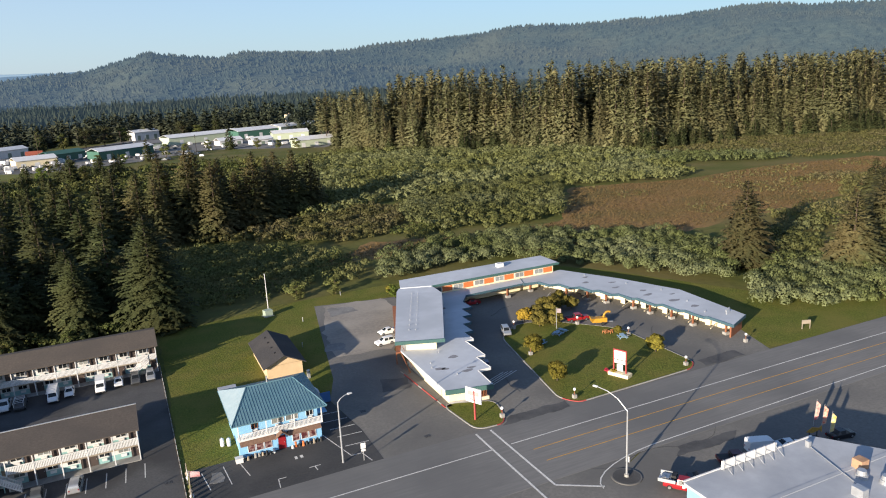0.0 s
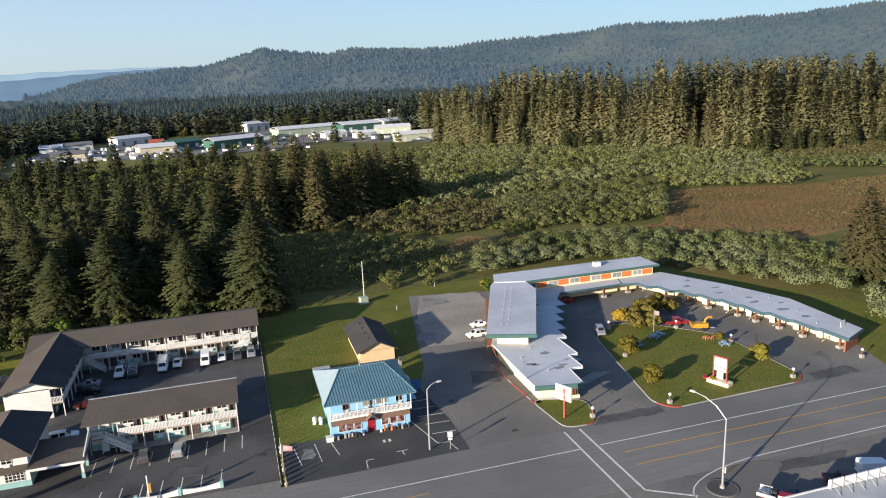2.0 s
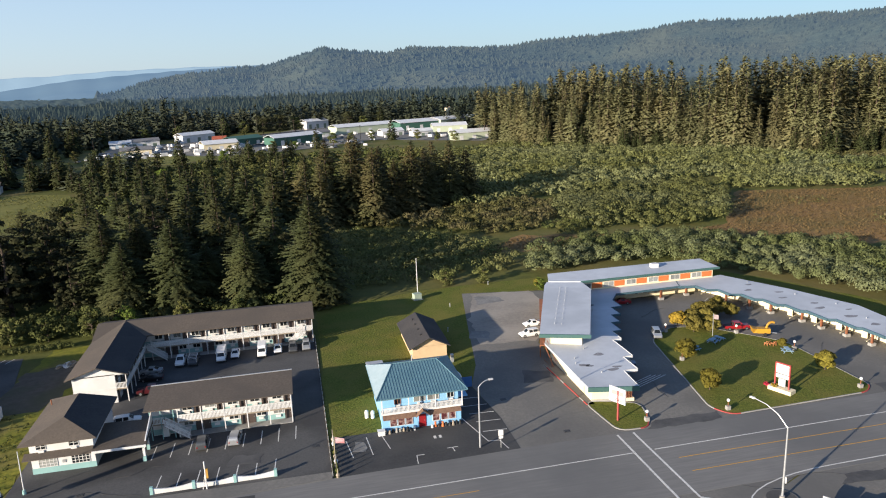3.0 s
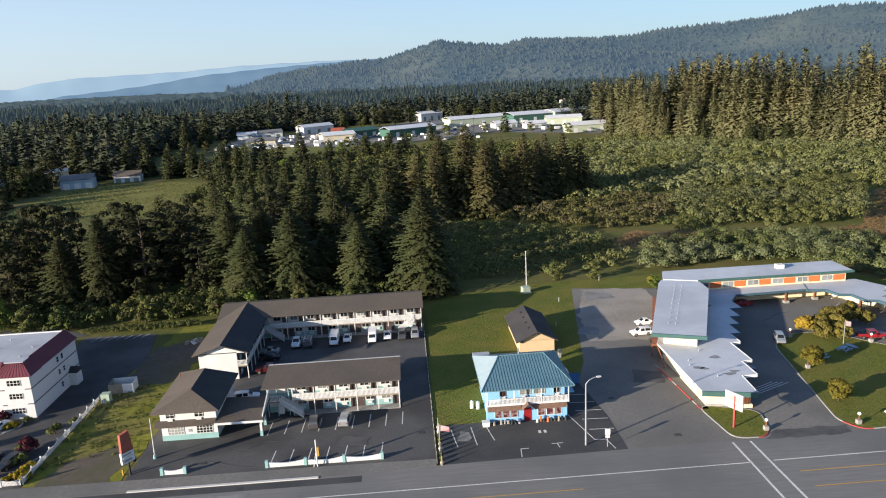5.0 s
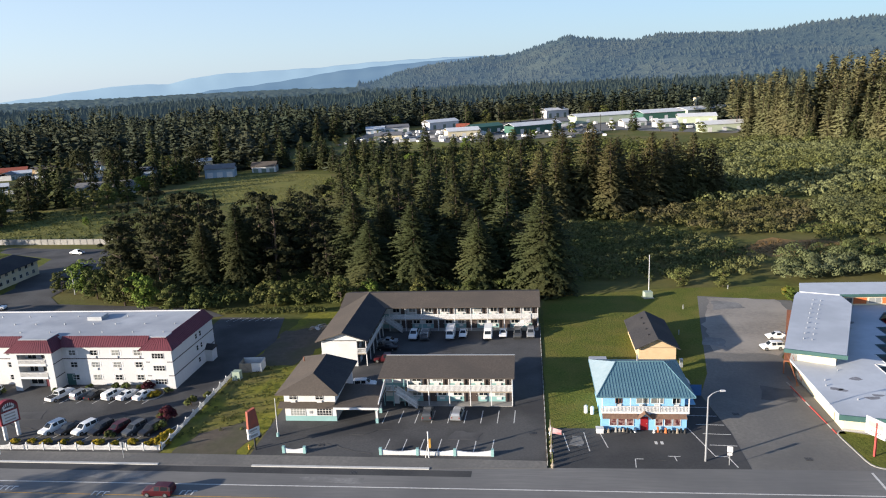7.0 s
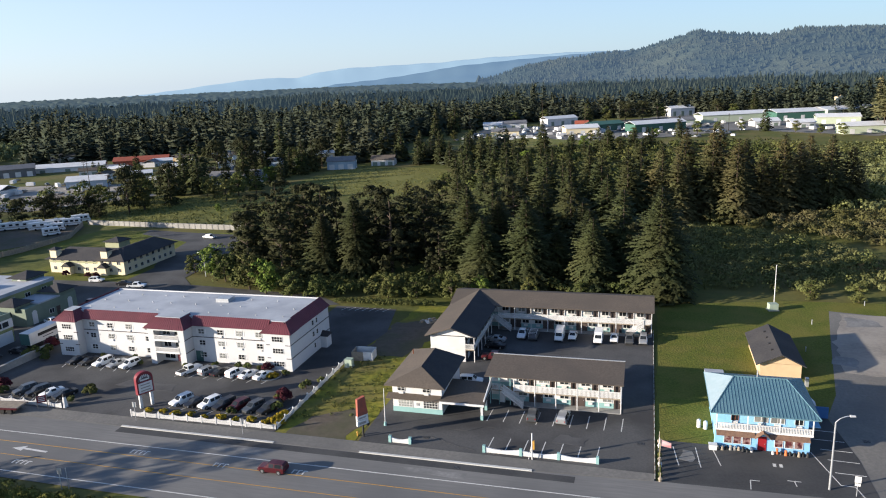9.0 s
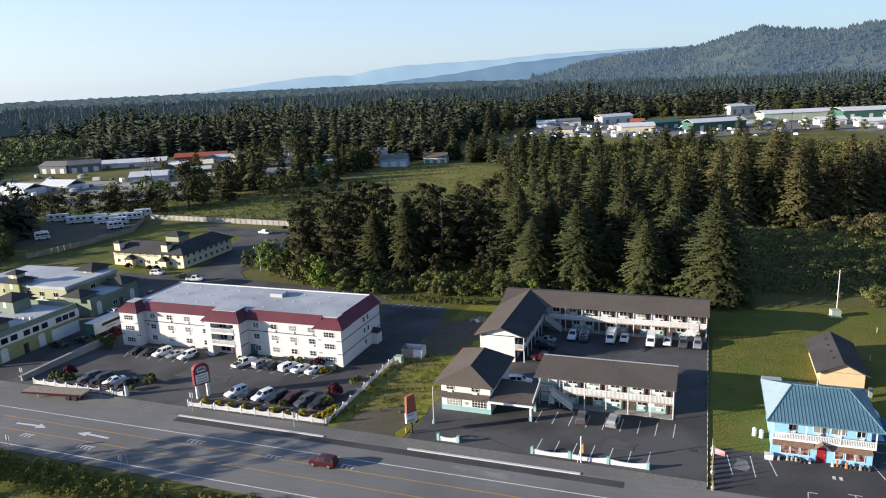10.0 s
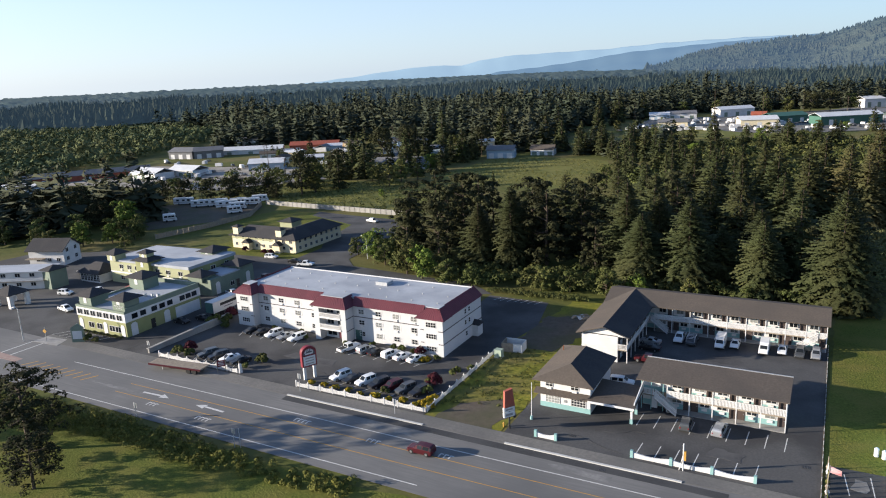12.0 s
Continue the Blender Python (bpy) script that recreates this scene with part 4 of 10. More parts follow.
thicket("willow_thicket", "wide grey-green willow scrub of the marsh", WILLOW_G, [(62, 262), (104, 280), (160, 292), (240, 310), (282, 322), (262, 372), (210, 425), (175, 455), (150, 480), (92, 468), (62, 380), (56, 300)], 4.0, 2.9, 4.0, 0.5, 56, 26, 0.92, 0.2)
thicket("marsh_scrub", "brownish mixed scrub below the tall spruces", BROWNSCRUB, [(14, 249), (33, 242), (50, 230), (65, 218), (80, 222), (92, 238), (101, 264), (84, 272), (70, 266), (45, 257), (28, 255)], 2.6, 1.9, 3.6, 0.3, 80, 27, 0.95)
thicket("marsh_scrub", "low dark marsh shrubs in evening shade", MARSH, [(5, 172), (24, 174.5), (38, 172.5), (52, 175.5), (60, 186), (58, 205), (48, 222), (32, 236), (16, 246), (8, 232), (5, 200)], 2.6, 1.7, 2.1, 0.25, 70, 28, 0.85)
thicket("marsh_scrub", "patch of pale-leaved marsh shrubs", WILLOW_G, [(24, 190), (44, 188), (48, 200), (36, 206), (24, 200)], 2.0, 1.3, 2.2, 0.24, 70, 38, 0.9)
thicket("marsh_scrub", "low green brush along the grassy strip", BUSH, [(62, 215), (70, 206), (90, 212), (104, 216), (98, 232), (84, 226)], 2.6, 1.6, 2.0, 0.28, 60, 39, 0.7, 0.3)
thicket("marsh_scrub", "yellow-green scrub at the meadow's side", BROWNSCRUB, [(186, 158), (204, 176), (228, 166), (270, 200), (255, 214), (300, 208), (330, 190), (290, 160), (228, 140), (200, 146)], 3.4, 2.0, 2.0, 0.34, 46, 40, 0.75, 0.3)
thicket("willow_thicket", "grey-green willows round the spruces", WILLOW_G, [(150, 140), (168, 152), (190, 154), (226, 148), (232, 130), (200, 108), (186, 112), (165, 122), (152, 130)], 2.9, 2.2, 3.8, 0.3, 80, 41, 0.85)
thicket("scrub_field", "scrub and young trees before the town", BUSH, [(-75, 290), (-10, 262), (20, 278), (62, 300), (64, 380), (90, 470), (20, 478), (-45, 480), (-80, 430)], 4.6, 3.1, 6.0, 0.55, 52, 29, 0.9, 0.2)
thicket("roadside_brush", "yellow-green brush and tall grass along the ditch", leaves("roadside_grass", (0.16, 0.155, 0.035), (0.06, 0.066, 0.016), isl=0.3), [(-150, 60), (-130, 65.5), (-100, 68), (-62, 67.2), (-52, 69), (-52, 64.5), (-75, 62), (-100, 62), (-130, 55)], 1.2, 0.8, 0.9, 0.13, 80, 30, 0.92)
thicket("weeds", "tall weeds of the vacant plot", BUSH, [(-53.5, 92), (-46, 97), (-41, 96), (-41, 119), (-48, 121), (-53.5, 116)], 1.1, 0.4, 0.25, 0.09, 30, 31, 0.45, 0.45)
thicket("belt_undergrowth", "leafy undergrowth at the foot of the conifers", BUSH, [(-118, 178), (-104, 158), (-80, 153), (-48, 158), (-30, 163), (2, 163), (4, 168), (-50, 168), (-100, 168)], 2.4, 1.9, 3.8, 0.27, 95, 32)
ALDER = leaves("alder_leaves", (0.12, 0.14, 0.06), (0.06, 0.078, 0.034), isl=0.15, scale=0.5, bump=0.6, big=((0.12, 0.12, 0.045), 0.012, 0.6))
thicket("green_scrub", "green alder scrub on the plain", ALDER, [(-480, 180), (-410, 215), (-440, 330), (-480, 440), (-560, 560), (-680, 540), (-860, 500), (-900, 330), (-860, 160)], 8.5, 6.2, 8.0, 1.0, 46, 33)
thicket("green_scrub", "leafy trees between the houses and the hay field", BUSH, [(-330, 215), (-262, 232), (-230, 300), (-190, 310), (-190, 330), (-250, 335), (-285, 300), (-330, 250)], 6.5, 3.6, 6.5, 0.6, 60, 34, 0.45)

TUFT = leaves("brown_sedge", (0.135, 0.086, 0.037), (0.09, 0.065, 0.027), isl=0.08, rnd=0)
thicket("sedge_tufts", "rusty sedge tufts of the boggy meadow", TUFT, [(108, 178), (150, 170), (185, 174), (262, 180), (340, 207), (345, 238), (285, 248), (228, 244), (180, 258), (160, 234), (140, 206), (112, 198), (72, 214), (48, 197), (72, 197), (95, 191)], 1.5, 0.9, 0.03, 0.2, 9, 35, 0.9)
thicket("sedge_tufts", "green sedge patches in the boggy meadow", BROWNSCRUB, [(180, 182), (262, 184), (335, 209), (340, 236), (285, 246), (228, 242), (186, 256), (164, 234)], 2.6, 0.9, 0.25, 0.32, 8, 42, 0.8, 0.62)
thicket("grass_tufts", "uneven grass clumps in the hay field", leaves("hay_tufts", (0.17, 0.16, 0.045), (0.1, 0.105, 0.03), isl=0.3), [(-176, 318), (-150, 302), (-110, 296), (-92, 317), (-94, 358), (-116, 390), (-160, 402), (-178, 386)], 2.2, 0.9, 0.12, 0.2, 9, 36, 0.8)
thicket("grass_tufts", "rough grass tufts of the slope behind the wall", leaves("slope_tufts", (0.13, 0.13, 0.036), (0.075, 0.082, 0.024), isl=0.3), [(-248, 228), (-152, 234), (-132, 262), (-152, 298), (-233, 293), (-258, 262)], 2.4, 1.0, 0.3, 0.24, 12, 37, 0.8)

# --- far woods, one canopy of many small conifers
def far_woods(name, label, mat, keep, box, spacing, hgt, wid, tiers, sides, seed, lift=0.9):
    R = np.random.RandomState(seed)
    if tiers > 2:
        models = [spruce_tris(seed + q, 20.0, 6.8, tiers, sides, 1, 0.04, 0.0, 0.42, (36, 1.9), False) / 20.0 for q in range(4)]
        least = min(len(q) for q in models)
        models = np.array([q[:least] if len(q) == least else q[np.linspace(0, len(q) - 1, least).astype(int)] for q in models])
    else:
        models = []
        for k in range(tiers):
            z0, r0 = 0.1 + 0.7 * k / tiers, 0.5 * (1 - k / tiers) + 0.08
            for i in range(sides):
                a0, a1 = 6.2832 * i / sides + k, 6.2832 * (i + 1) / sides + k
                models.append([(math.cos(a0) * r0, math.sin(a0) * r0, z0 - 0.05), (math.cos(a1) * r0, math.sin(a1) * r0, z0), (0.08 * math.cos(a0 * 3), 0.08 * math.sin(a0 * 2), min(1, z0 + 0.55))])
        models = np.array([models])
    pos = []
    nx, ny = int((box[1] - box[0]) / spacing), int((box[3] - box[2]) / spacing)
    for i in range(nx):
        for j in range(ny):
            x, y = box[0] + (i + R.uniform(0, 1)) * spacing, box[2] + (j + R.uniform(0, 1)) * spacing
            if keep(x, y):
                pos.append((x, y))
    pos = np.array(pos)
    n = len(pos)
    h = hgt * R.uniform(0.45, 1.12, n) * (1 + 0.6 * np.array([noise.noise(Vector((a * 0.011, b * 0.011, 9))) for a, b in pos]))
    w = wid * R.uniform(0.8, 1.3, n)
    an = R.uniform(0, 6.28, n)
    c, s = np.cos(an)[:, None, None], np.sin(an)[:, None, None]
    T = models[R.randint(0, len(models), n)]
    X = (T[..., 0] * c - T[..., 1] * s) * w[:, None, None] + pos[:, 0][:, None, None]
    Y = (T[..., 0] * s + T[..., 1] * c) * w[:, None, None] + pos[:, 1][:, None, None]
    Z = T[..., 2] * h[:, None, None]
    tr = np.stack([X, Y, Z], axis=-1)
    d = tr.mean(axis=2) - np.stack([pos[:, 0], pos[:, 1], 0 * h], axis=1)[:, None, :]
    d[..., 2] = lift * np.linalg.norm(d[..., :2], axis=-1)
    ob = new(name, from_tris(name, tr.reshape(-1, 3, 3), mat, d.reshape(-1, 3), 0.94))
    return tagged(ob, label, "woods", "", "stuff")


CLEAR = [[(-175, 440), (-60, 440), (-60, 560), (-195, 700)], [(-160, 700), (-150, 555), (-70, 470), (90, 470), (175, 500), (200, 580), (150, 720), (40, 800), (-70, 770)],
         [(-200, 290), (-75, 285), (-75, 400), (-160, 425), (-205, 405)],
         [(-480, 200), (-230, 200), (-128, 222), (-100, 290), (-190, 330), (-190, 460), (-330, 480), (-470, 400)],
         [(-850, 570), (-680, 540), (-670, 660), (-800, 700)],
         [(-900, 100), (-400, 180), (-440, 420), (-560, 560), (-900, 560)],
         [(-80, 262), (64, 262), (95, 480), (-80, 480)], [(50, 150), (280, 150), (290, 330), (150, 540), (60, 480)]]


def wood_near(x, y):
    r, a = math.hypot(x, y), math.degrees(math.atan2(y, x))
    if not 300 < r < 950 or not 24 < a < 160 or any(inside(x, y, p) for p in CLEAR):
        return False
    if x > 150 and y < edge_y(min(x, 620)) + 40:
        return False
    return noise.noise(Vector((x * 0.012, y * 0.012, 3))) > -0.42


def wood_far(x, y):
    r, a = math.hypot(x, y), math.degrees(math.atan2(y, x))
    return 950 <= r < 1700 and 26 < a < 156 and not any(inside(x, y, p) for p in CLEAR[4:5])


# distant woods: a weak blue emission stands in for the haze before them
HAZED_WOOD = surf("haze_painted_wood", (0.03, 0.04, 0.028), (0.02, 0.028, 0.021), 0.03, 0.95, 0, ((0.055, 0.058, 0.036), 0.004, 0.6), spec=0.05, haze_glow=((0.2, 0.33, 0.46), 0.035))
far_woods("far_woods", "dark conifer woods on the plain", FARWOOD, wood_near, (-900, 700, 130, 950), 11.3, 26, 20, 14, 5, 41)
far_woods("distant_woods", "distant conifer woods of the plain", HAZED_WOOD, wood_far, (-1560, 1560, 500, 1700), 11.5, 22, 13, 2, 5, 42, 1.3)


def canopy_bump(a, r):
    return 17 + 5 * noise.noise(Vector((a * 2.2, r * 0.01, 2)))


def canopy_sheet():
    vs, fs = [], []
    R = np.random.RandomState(5)
    A, B = np.linspace(20, 160, 900), np.linspace(1640, 3400, 30)
    for a in A:
        for r in B:
            vs.append((r * math.cos(radians(a)), r * math.sin(radians(a)), canopy_bump(a, r) + R.uniform(-2.5, 2.5)))
    for i in range(len(A) - 1):
        for j in range(len(B) - 1):
            p = i * len(B) + j
            fs.append((p, p + 1, p + len(B) + 1, p + len(B)))
    return Acc().add(vs, fs)


# haze over the farthest canopy is painted as blue-grey emission
tagged(part("woods_horizon", canopy_sheet(), surf("haze_painted_canopy", (0.045, 0.06, 0.048), (0.03, 0.043, 0.036), 0.03, 0.95, 0, ((0.055, 0.06, 0.045), 0.003, 0.6), spec=0.02, haze_glow=((0.22, 0.34, 0.46), 0.06)), smooth=True), "far hazy woods at the horizon", "woods", "", "stuff")


def hill_trees(name, label, mat, ridge_name, count, size, seed):
    """Small cone-shaped trees standing on a hill's face."""
    vs, m, n_az, n_r = RIDGES[ridge_name]
    R = np.random.RandomState(seed)
    P = np.array(vs).reshape(n_az, m, 3)
    i, j = R.randint(0, n_az - 1, count), R.randint(1, n_r - 1, count)
    u, v = R.rand(count, 1), R.rand(count, 1)
    c = P[i, j] * (1 - u) * (1 - v) + P[i + 1, j] * u * (1 - v) + P[i, j + 1] * (1 - u) * v + P[i + 1, j + 1] * u * v
    top = R.rand(count) < 0.07
    c[top] = P[i[top], n_r]
    h = size * R.uniform(0.6, 1.25, (count, 1))
    w = h * R.uniform(0.4, 0.8, (count, 1))
    tris = []
    for k in range(5):
        a0, a1 = 6.2832 * k / 5, 6.2832 * (k + 1) / 5
        tris.append(np.stack([c + np.hstack([w * math.cos(a0), w * math.sin(a0), -2 + 0 * h]), c + np.hstack([w * math.cos(a1), w * math.sin(a1), -2 + 0 * h]), c + np.hstack([0 * h, 0 * h, h])], axis=1))
    tr = np.concatenate(tris)
    d = tr.mean(axis=1) - np.tile(c, (5, 1))
    d[:, 2] = np.linalg.norm(d[:, :2], axis=1) * 4.0
    ob = new(name, from_tris(name, tr, mat, d, 0.85))
    return tagged(ob, label, "woods", "", "stuff")


# these trees share the hillside's emission, so haze is painted on them too
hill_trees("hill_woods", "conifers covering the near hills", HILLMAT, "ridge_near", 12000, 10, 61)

# ---------- buildings ----------
def rail(parent, x0, x1, y, z, h=1.0, rot=None, mat=WHITE, pitch=0.19, slat=0.1, name="railing", along="x"):
    """One bay of a slatted balcony rail."""
    a = Acc()
    L = x1 - x0
    bx = (lambda p, q, c, d, e, f: a.box(p, q, c, d, e, f)) if along == "x" else (lambda p, q, c, d, e, f: a.box(c, d, p, q, e, f))
    bx(x0, x1, y - 0.05, y + 0.05, z + h - 0.09, z + h)
    bx(x0, x1, y - 0.04, y + 0.04, z, z + 0.1)
    n = max(2, int(L / pitch))
    for i in range(n):
        c = x0 + L * (i + 0.5) / n
        bx(c - slat / 2, c + slat / 2, y - 0.025, y + 0.025, z + 0.1, z + h - 0.09)
    return tagged(part(name, a, mat, parent), kind="stuff")


def ac_unit(parent, x, y, z, rot=0):
    return part("air_conditioner", cached("ac", lambda: Acc().box(-0.4, 0.4, -0.16, 0, 0, 0.4).box(-0.36, 0.36, -0.18, -0.16, 0.04, 0.36).mesh("air_conditioner", WHITE)), WHITE, parent, at=pose(x, y, z, 0, 0, rot))


# ----- motel with white slatted balconies: street wing -----
def balcony_wing(root, x0, x1, y, bays, z2, tz, depth=1.6, rev=False):
    """Front of a two-storey wing that faces -y: wall at y + depth, walkway, posts, rails, doors and windows."""
    yw = y + depth
    part("walkway", Acc().box(x0, x1, y, yw, z2 - 0.22, z2), WOOD, root)
    part("footpath", Acc().box(x0, x1, y - 0.1, yw, 0, 0.14), CONCRETE, root)
    w = (x1 - x0) / bays
    for i in range(bays):
        a = x0 + w * i
        rail(root, a + 0.08, a + w - 0.08, y + 0.05, z2 - 0.1, 1.18, slat=0.145)
        part("post", Acc().box(a - 0.07, a + 0.07, y - 0.02, y + 0.12, 0, tz), WHITE, root)
        for fl, z in enumerate((0.14, z2)):
            wx, dx = (a + w * 0.36, a + w * 0.82) if (i + fl) % 2 == 0 or fl else (a + w * 0.6, a + w * 0.16)
            door(root, dx, yw, z, rot=0)
            window(root, wx, yw, z + 1.0, 1.45, 1.05, bars=1, pane_mat=GLASS if (i * 3 + fl) % 4 else CURTAIN)
            ac_unit(root, wx, yw, z + 0.4)
    part("post", Acc().box(x1 - 0.07, x1 + 0.07, y - 0.02, y + 0.12, 0, tz), WHITE, root)


def stair(parent, x0, y, x1, z0, z1, width, along=1, n=14):
    """A straight flight with slatted rails from (x0, z0) to (x1, z1)."""
    a = Acc()
    for i in range(n):
        xa, xb = x0 + (x1 - x0) * i / n, x0 + (x1 - x0) * (i + 1.1) / n
        z = z0 + (z1 - z0) * (i + 1) / n
        a.box(min(xa, xb), max(xa, xb), y, y + width, z - 0.06, z)
    st = part("stair", a, CONCRETE, parent)
    for yy in (y, y + width):
        b = Acc()
        b.hull([(x0, yy - 0.04, z0), (x1, yy - 0.04, z1), (x1, yy + 0.04, z1), (x0, yy + 0.04, z0)], [(x0, yy - 0.04, z0 + 0.12), (x1, yy - 0.04, z1 + 0.12), (x1, yy + 0.04, z1 + 0.12), (x0, yy + 0.04, z0 + 0.12)])
        b.hull([(x0, yy - 0.04, z0 + 0.95), (x1, yy - 0.04, z1 + 0.95), (x1, yy + 0.04, z1 + 0.95), (x0, yy + 0.04, z0 + 0.95)], [(x0, yy - 0.04, z0 + 1.05), (x1, yy - 0.04, z1 + 1.05), (x1, yy + 0.04, z1 + 1.05), (x0, yy + 0.04, z0 + 1.05)])
        k = 20
        for i in range(k):
            c = (i + 0.5) / k
            xx, zz = x0 + (x1 - x0) * c, z0 + (z1 - z0) * c
            b.box(xx - 0.05, xx + 0.05, yy - 0.02, yy + 0.02, zz + 0.1, zz + 0.97)
        tagged(part("handrail", b, WHITE, st), kind="stuff")
    return st


def wing_walls(root, x0, x1, y0, y1, z, band=2.45):
    part("wall", Acc().box(x0, x1, y0, y1, 0.02, z), WHITE, root)
    part("wainscot", Acc().box(x0 - 0.02, x1 + 0.02, y0 - 0.012, y0 + 0.1, 0.14, 1.0), TEAL, root)
    part("wainscot", Acc().box(x0 - 0.02, x1 + 0.02, y0 - 0.012, y0 + 0.1, band, band + 0.85), TEAL, root)


motel = thing("motel_wing", "two-storey white and teal motel wing with slatted balconies and brown roof", "motel", pose(0, 0, 0), "white motel")
wing_walls(motel, -23.6, -2.9, 106.6, 111.6, 5.15)
balcony_wing(motel, -19.6, -2.9, 105.0, 5, 2.6, 5.2)
roof = Acc().hull([(-24.2, 104.2, 5.05), (-2.5, 104.2, 5.05), (-2.5, 111.9, 5.75), (-24.2, 111.9, 5.75)], [(-24.2, 104.2, 5.22), (-2.5, 104.2, 5.22), (-2.5, 111.9, 5.92), (-24.2, 111.9, 5.92)])
rf = part("roof", roof, SHINGLE, motel)
part("gutter", Acc().box(-24.2, -2.5, 104.08, 104.2, 5.14, 5.26), SHINGLE, rf)
part("roof_edge", Acc().box(-24.2, -2.5, 111.9, 112.1, 5.7, 6.02), STEEL, rf)
part("walkway", Acc().box(-23.6, -19.6, 105.0, 106.6, 2.38, 2.6), WOOD, motel)
rail(motel, -23.6, -21.6, 105.05, 2.6)
stair(motel, -21.4, 104.0, -18.0, 2.6, 0.1, 1.0)
part("cupboard", Acc().box(-22.2, -21.2, 105.6, 106.4, 0.14, 2.0), WHITE, motel)
for x in (-23.5, -22.0, -20.2):
    part("post", Acc().box(x - 0.06, x + 0.06, 105.0, 105.12, 0, 5.1), TEAL, motel)
part("gable_wall", Acc().hull([(-2.9, 105.0, 5.0), (-2.7, 105.0, 5.0), (-2.7, 111.6, 5.0), (-2.9, 111.6, 5.0)], [(-2.9, 105.0, 5.1), (-2.7, 105.0, 5.1), (-2.7, 111.6, 5.68), (-2.9, 111.6, 5.68)]), WHITE, motel)

# rear wing
motel = thing("motel_wing", "long two-storey white motel wing along the back of the court", "motel", pose(0, 0, 0), "white motel")
wing_walls(motel, -34.0, 1.7, 141.0, 147.6, 5.35)
balcony_wing(motel, -29.0, 1.7, 139.3, 9, 2.65, 5.45)
rf = part("roof", Acc().hull([(-39.2, 138.6, 5.25), (2.2, 138.6, 5.25), (2.2, 144.4, 6.75), (-39.2, 144.4, 6.75)], [(-39.2, 138.6, 5.45), (2.2, 138.6, 5.45), (2.2, 144.4, 6.95), (-39.2, 144.4, 6.95)])
          .hull([(-39.2, 144.4, 6.75), (2.2, 144.4, 6.75), (2.2, 149.8, 5.35), (-39.2, 149.8, 5.35)], [(-39.2, 144.4, 6.95), (2.2, 144.4, 6.95), (2.2, 149.8, 5.55), (-39.2, 149.8, 5.55)]), SHINGLE, motel)
part("gutter", Acc().box(-29.4, 2.2, 138.48, 138.6, 5.34, 5.47), SHINGLE, rf)
part("gable_wall", Acc().prism([(1.5, 139.4), (1.7, 139.4), (1.7, 147.6), (1.5, 147.6)], 5.2, lambda x, y: 6.7 - abs(y - 144.0) * 0.26), WHITE, motel)
stair(motel, -3.2, 138.2, 0.3, 0.1, 2.65, 1.0)
stair(motel, -26.2, 138.2, -29.6, 0.1, 2.65, 1.0)

# side wing, gable to the street
motel = thing("motel_wing", "two-storey white motel wing with a dark gabled roof", "motel", pose(0, 0, 0), "white motel")
part("wall", Acc().prism([(-38.3, 121.0), (-31.6, 121.0), (-31.6, 144.0), (-38.3, 144.0)], 0.02, lambda x, y: 5.15), WHITE, motel)
part("gable_wall", Acc().hull([(-38.3, 121.0, 5.0), (-29.9, 121.0, 5.0), (-29.9, 121.25, 5.0), (-38.3, 121.25, 5.0)], [(-34.3, 121.0, 6.5), (-33.9, 121.0, 6.5), (-33.9, 121.25, 6.5), (-34.3, 121.25, 6.5)]), WHITE, motel)
part("skirting", Acc().box(-38.34, -31.56, 120.94, 121.0, 2.5, 2.66), WHITE, motel)
part("walkway", Acc().box(-31.6, -29.9, 121.0, 139.5, 2.38, 2.6), WOOD, motel)
rail(motel, -31.6, -29.9, 121.05, 2.6)
for i in range(6):
    a = 121.2 + 3.05 * i
    rail(motel, a + 0.06, a + 2.98, -29.95, 2.6, along="y")
    part("post", Acc().box(-30.0, -29.86, a - 0.07, a + 0.07, 0, 5.1), WHITE, motel)
    door(motel, -31.6, a + 0.8, 2.6, rot=90)
    window(motel, -31.6, a + 2.1, 3.6, 1.3, 1.0, rot=90)
    door(motel, -31.6, a + 0.8, 0.14, rot=90)
    window(motel, -31.6, a + 2.1, 1.1, 1.3, 1.0, rot=90)
rf = part("roof", Acc().hull([(-39.2, 120.2, 5.0), (-34.1, 120.2, 6.7), (-34.1, 145.0, 6.78), (-39.2, 149.8, 5.1)], [(-39.2, 120.2, 5.2), (-34.1, 120.2, 6.9), (-34.1, 145.0, 6.98), (-39.2, 149.8, 5.3)]), SHINGLE, motel)
# east slope, turned from the sun: its shade is painted as darker shingle
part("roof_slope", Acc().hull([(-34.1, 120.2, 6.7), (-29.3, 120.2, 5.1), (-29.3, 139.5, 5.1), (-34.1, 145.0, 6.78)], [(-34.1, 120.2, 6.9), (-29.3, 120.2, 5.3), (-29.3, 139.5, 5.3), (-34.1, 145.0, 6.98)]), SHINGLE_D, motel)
part("vent_pipe", Acc().tube((-38.0, 143, 5.3), (-38.0, 143, 6.5), 0.12), STEEL, rf)

# office with hipped roof and drive-through canopy
office = thing("motel_office", "two-storey white motel office with hipped brown roof and drive-through canopy", "motel office", pose(0, 0, 0), "white motel")
part("wall", Acc().box(-38.3, -30.1, 99.6, 111.0, 0.02, 5.05), WHITE, office)
part("wainscot", Acc().box(-38.33, -30.07, 99.57, 99.7, 0.02, 0.9), TEAL, office)
E1 = [(-39.2, 98.2), (-29.2, 98.2), (-29.2, 111.6), (-39.2, 113.6)]
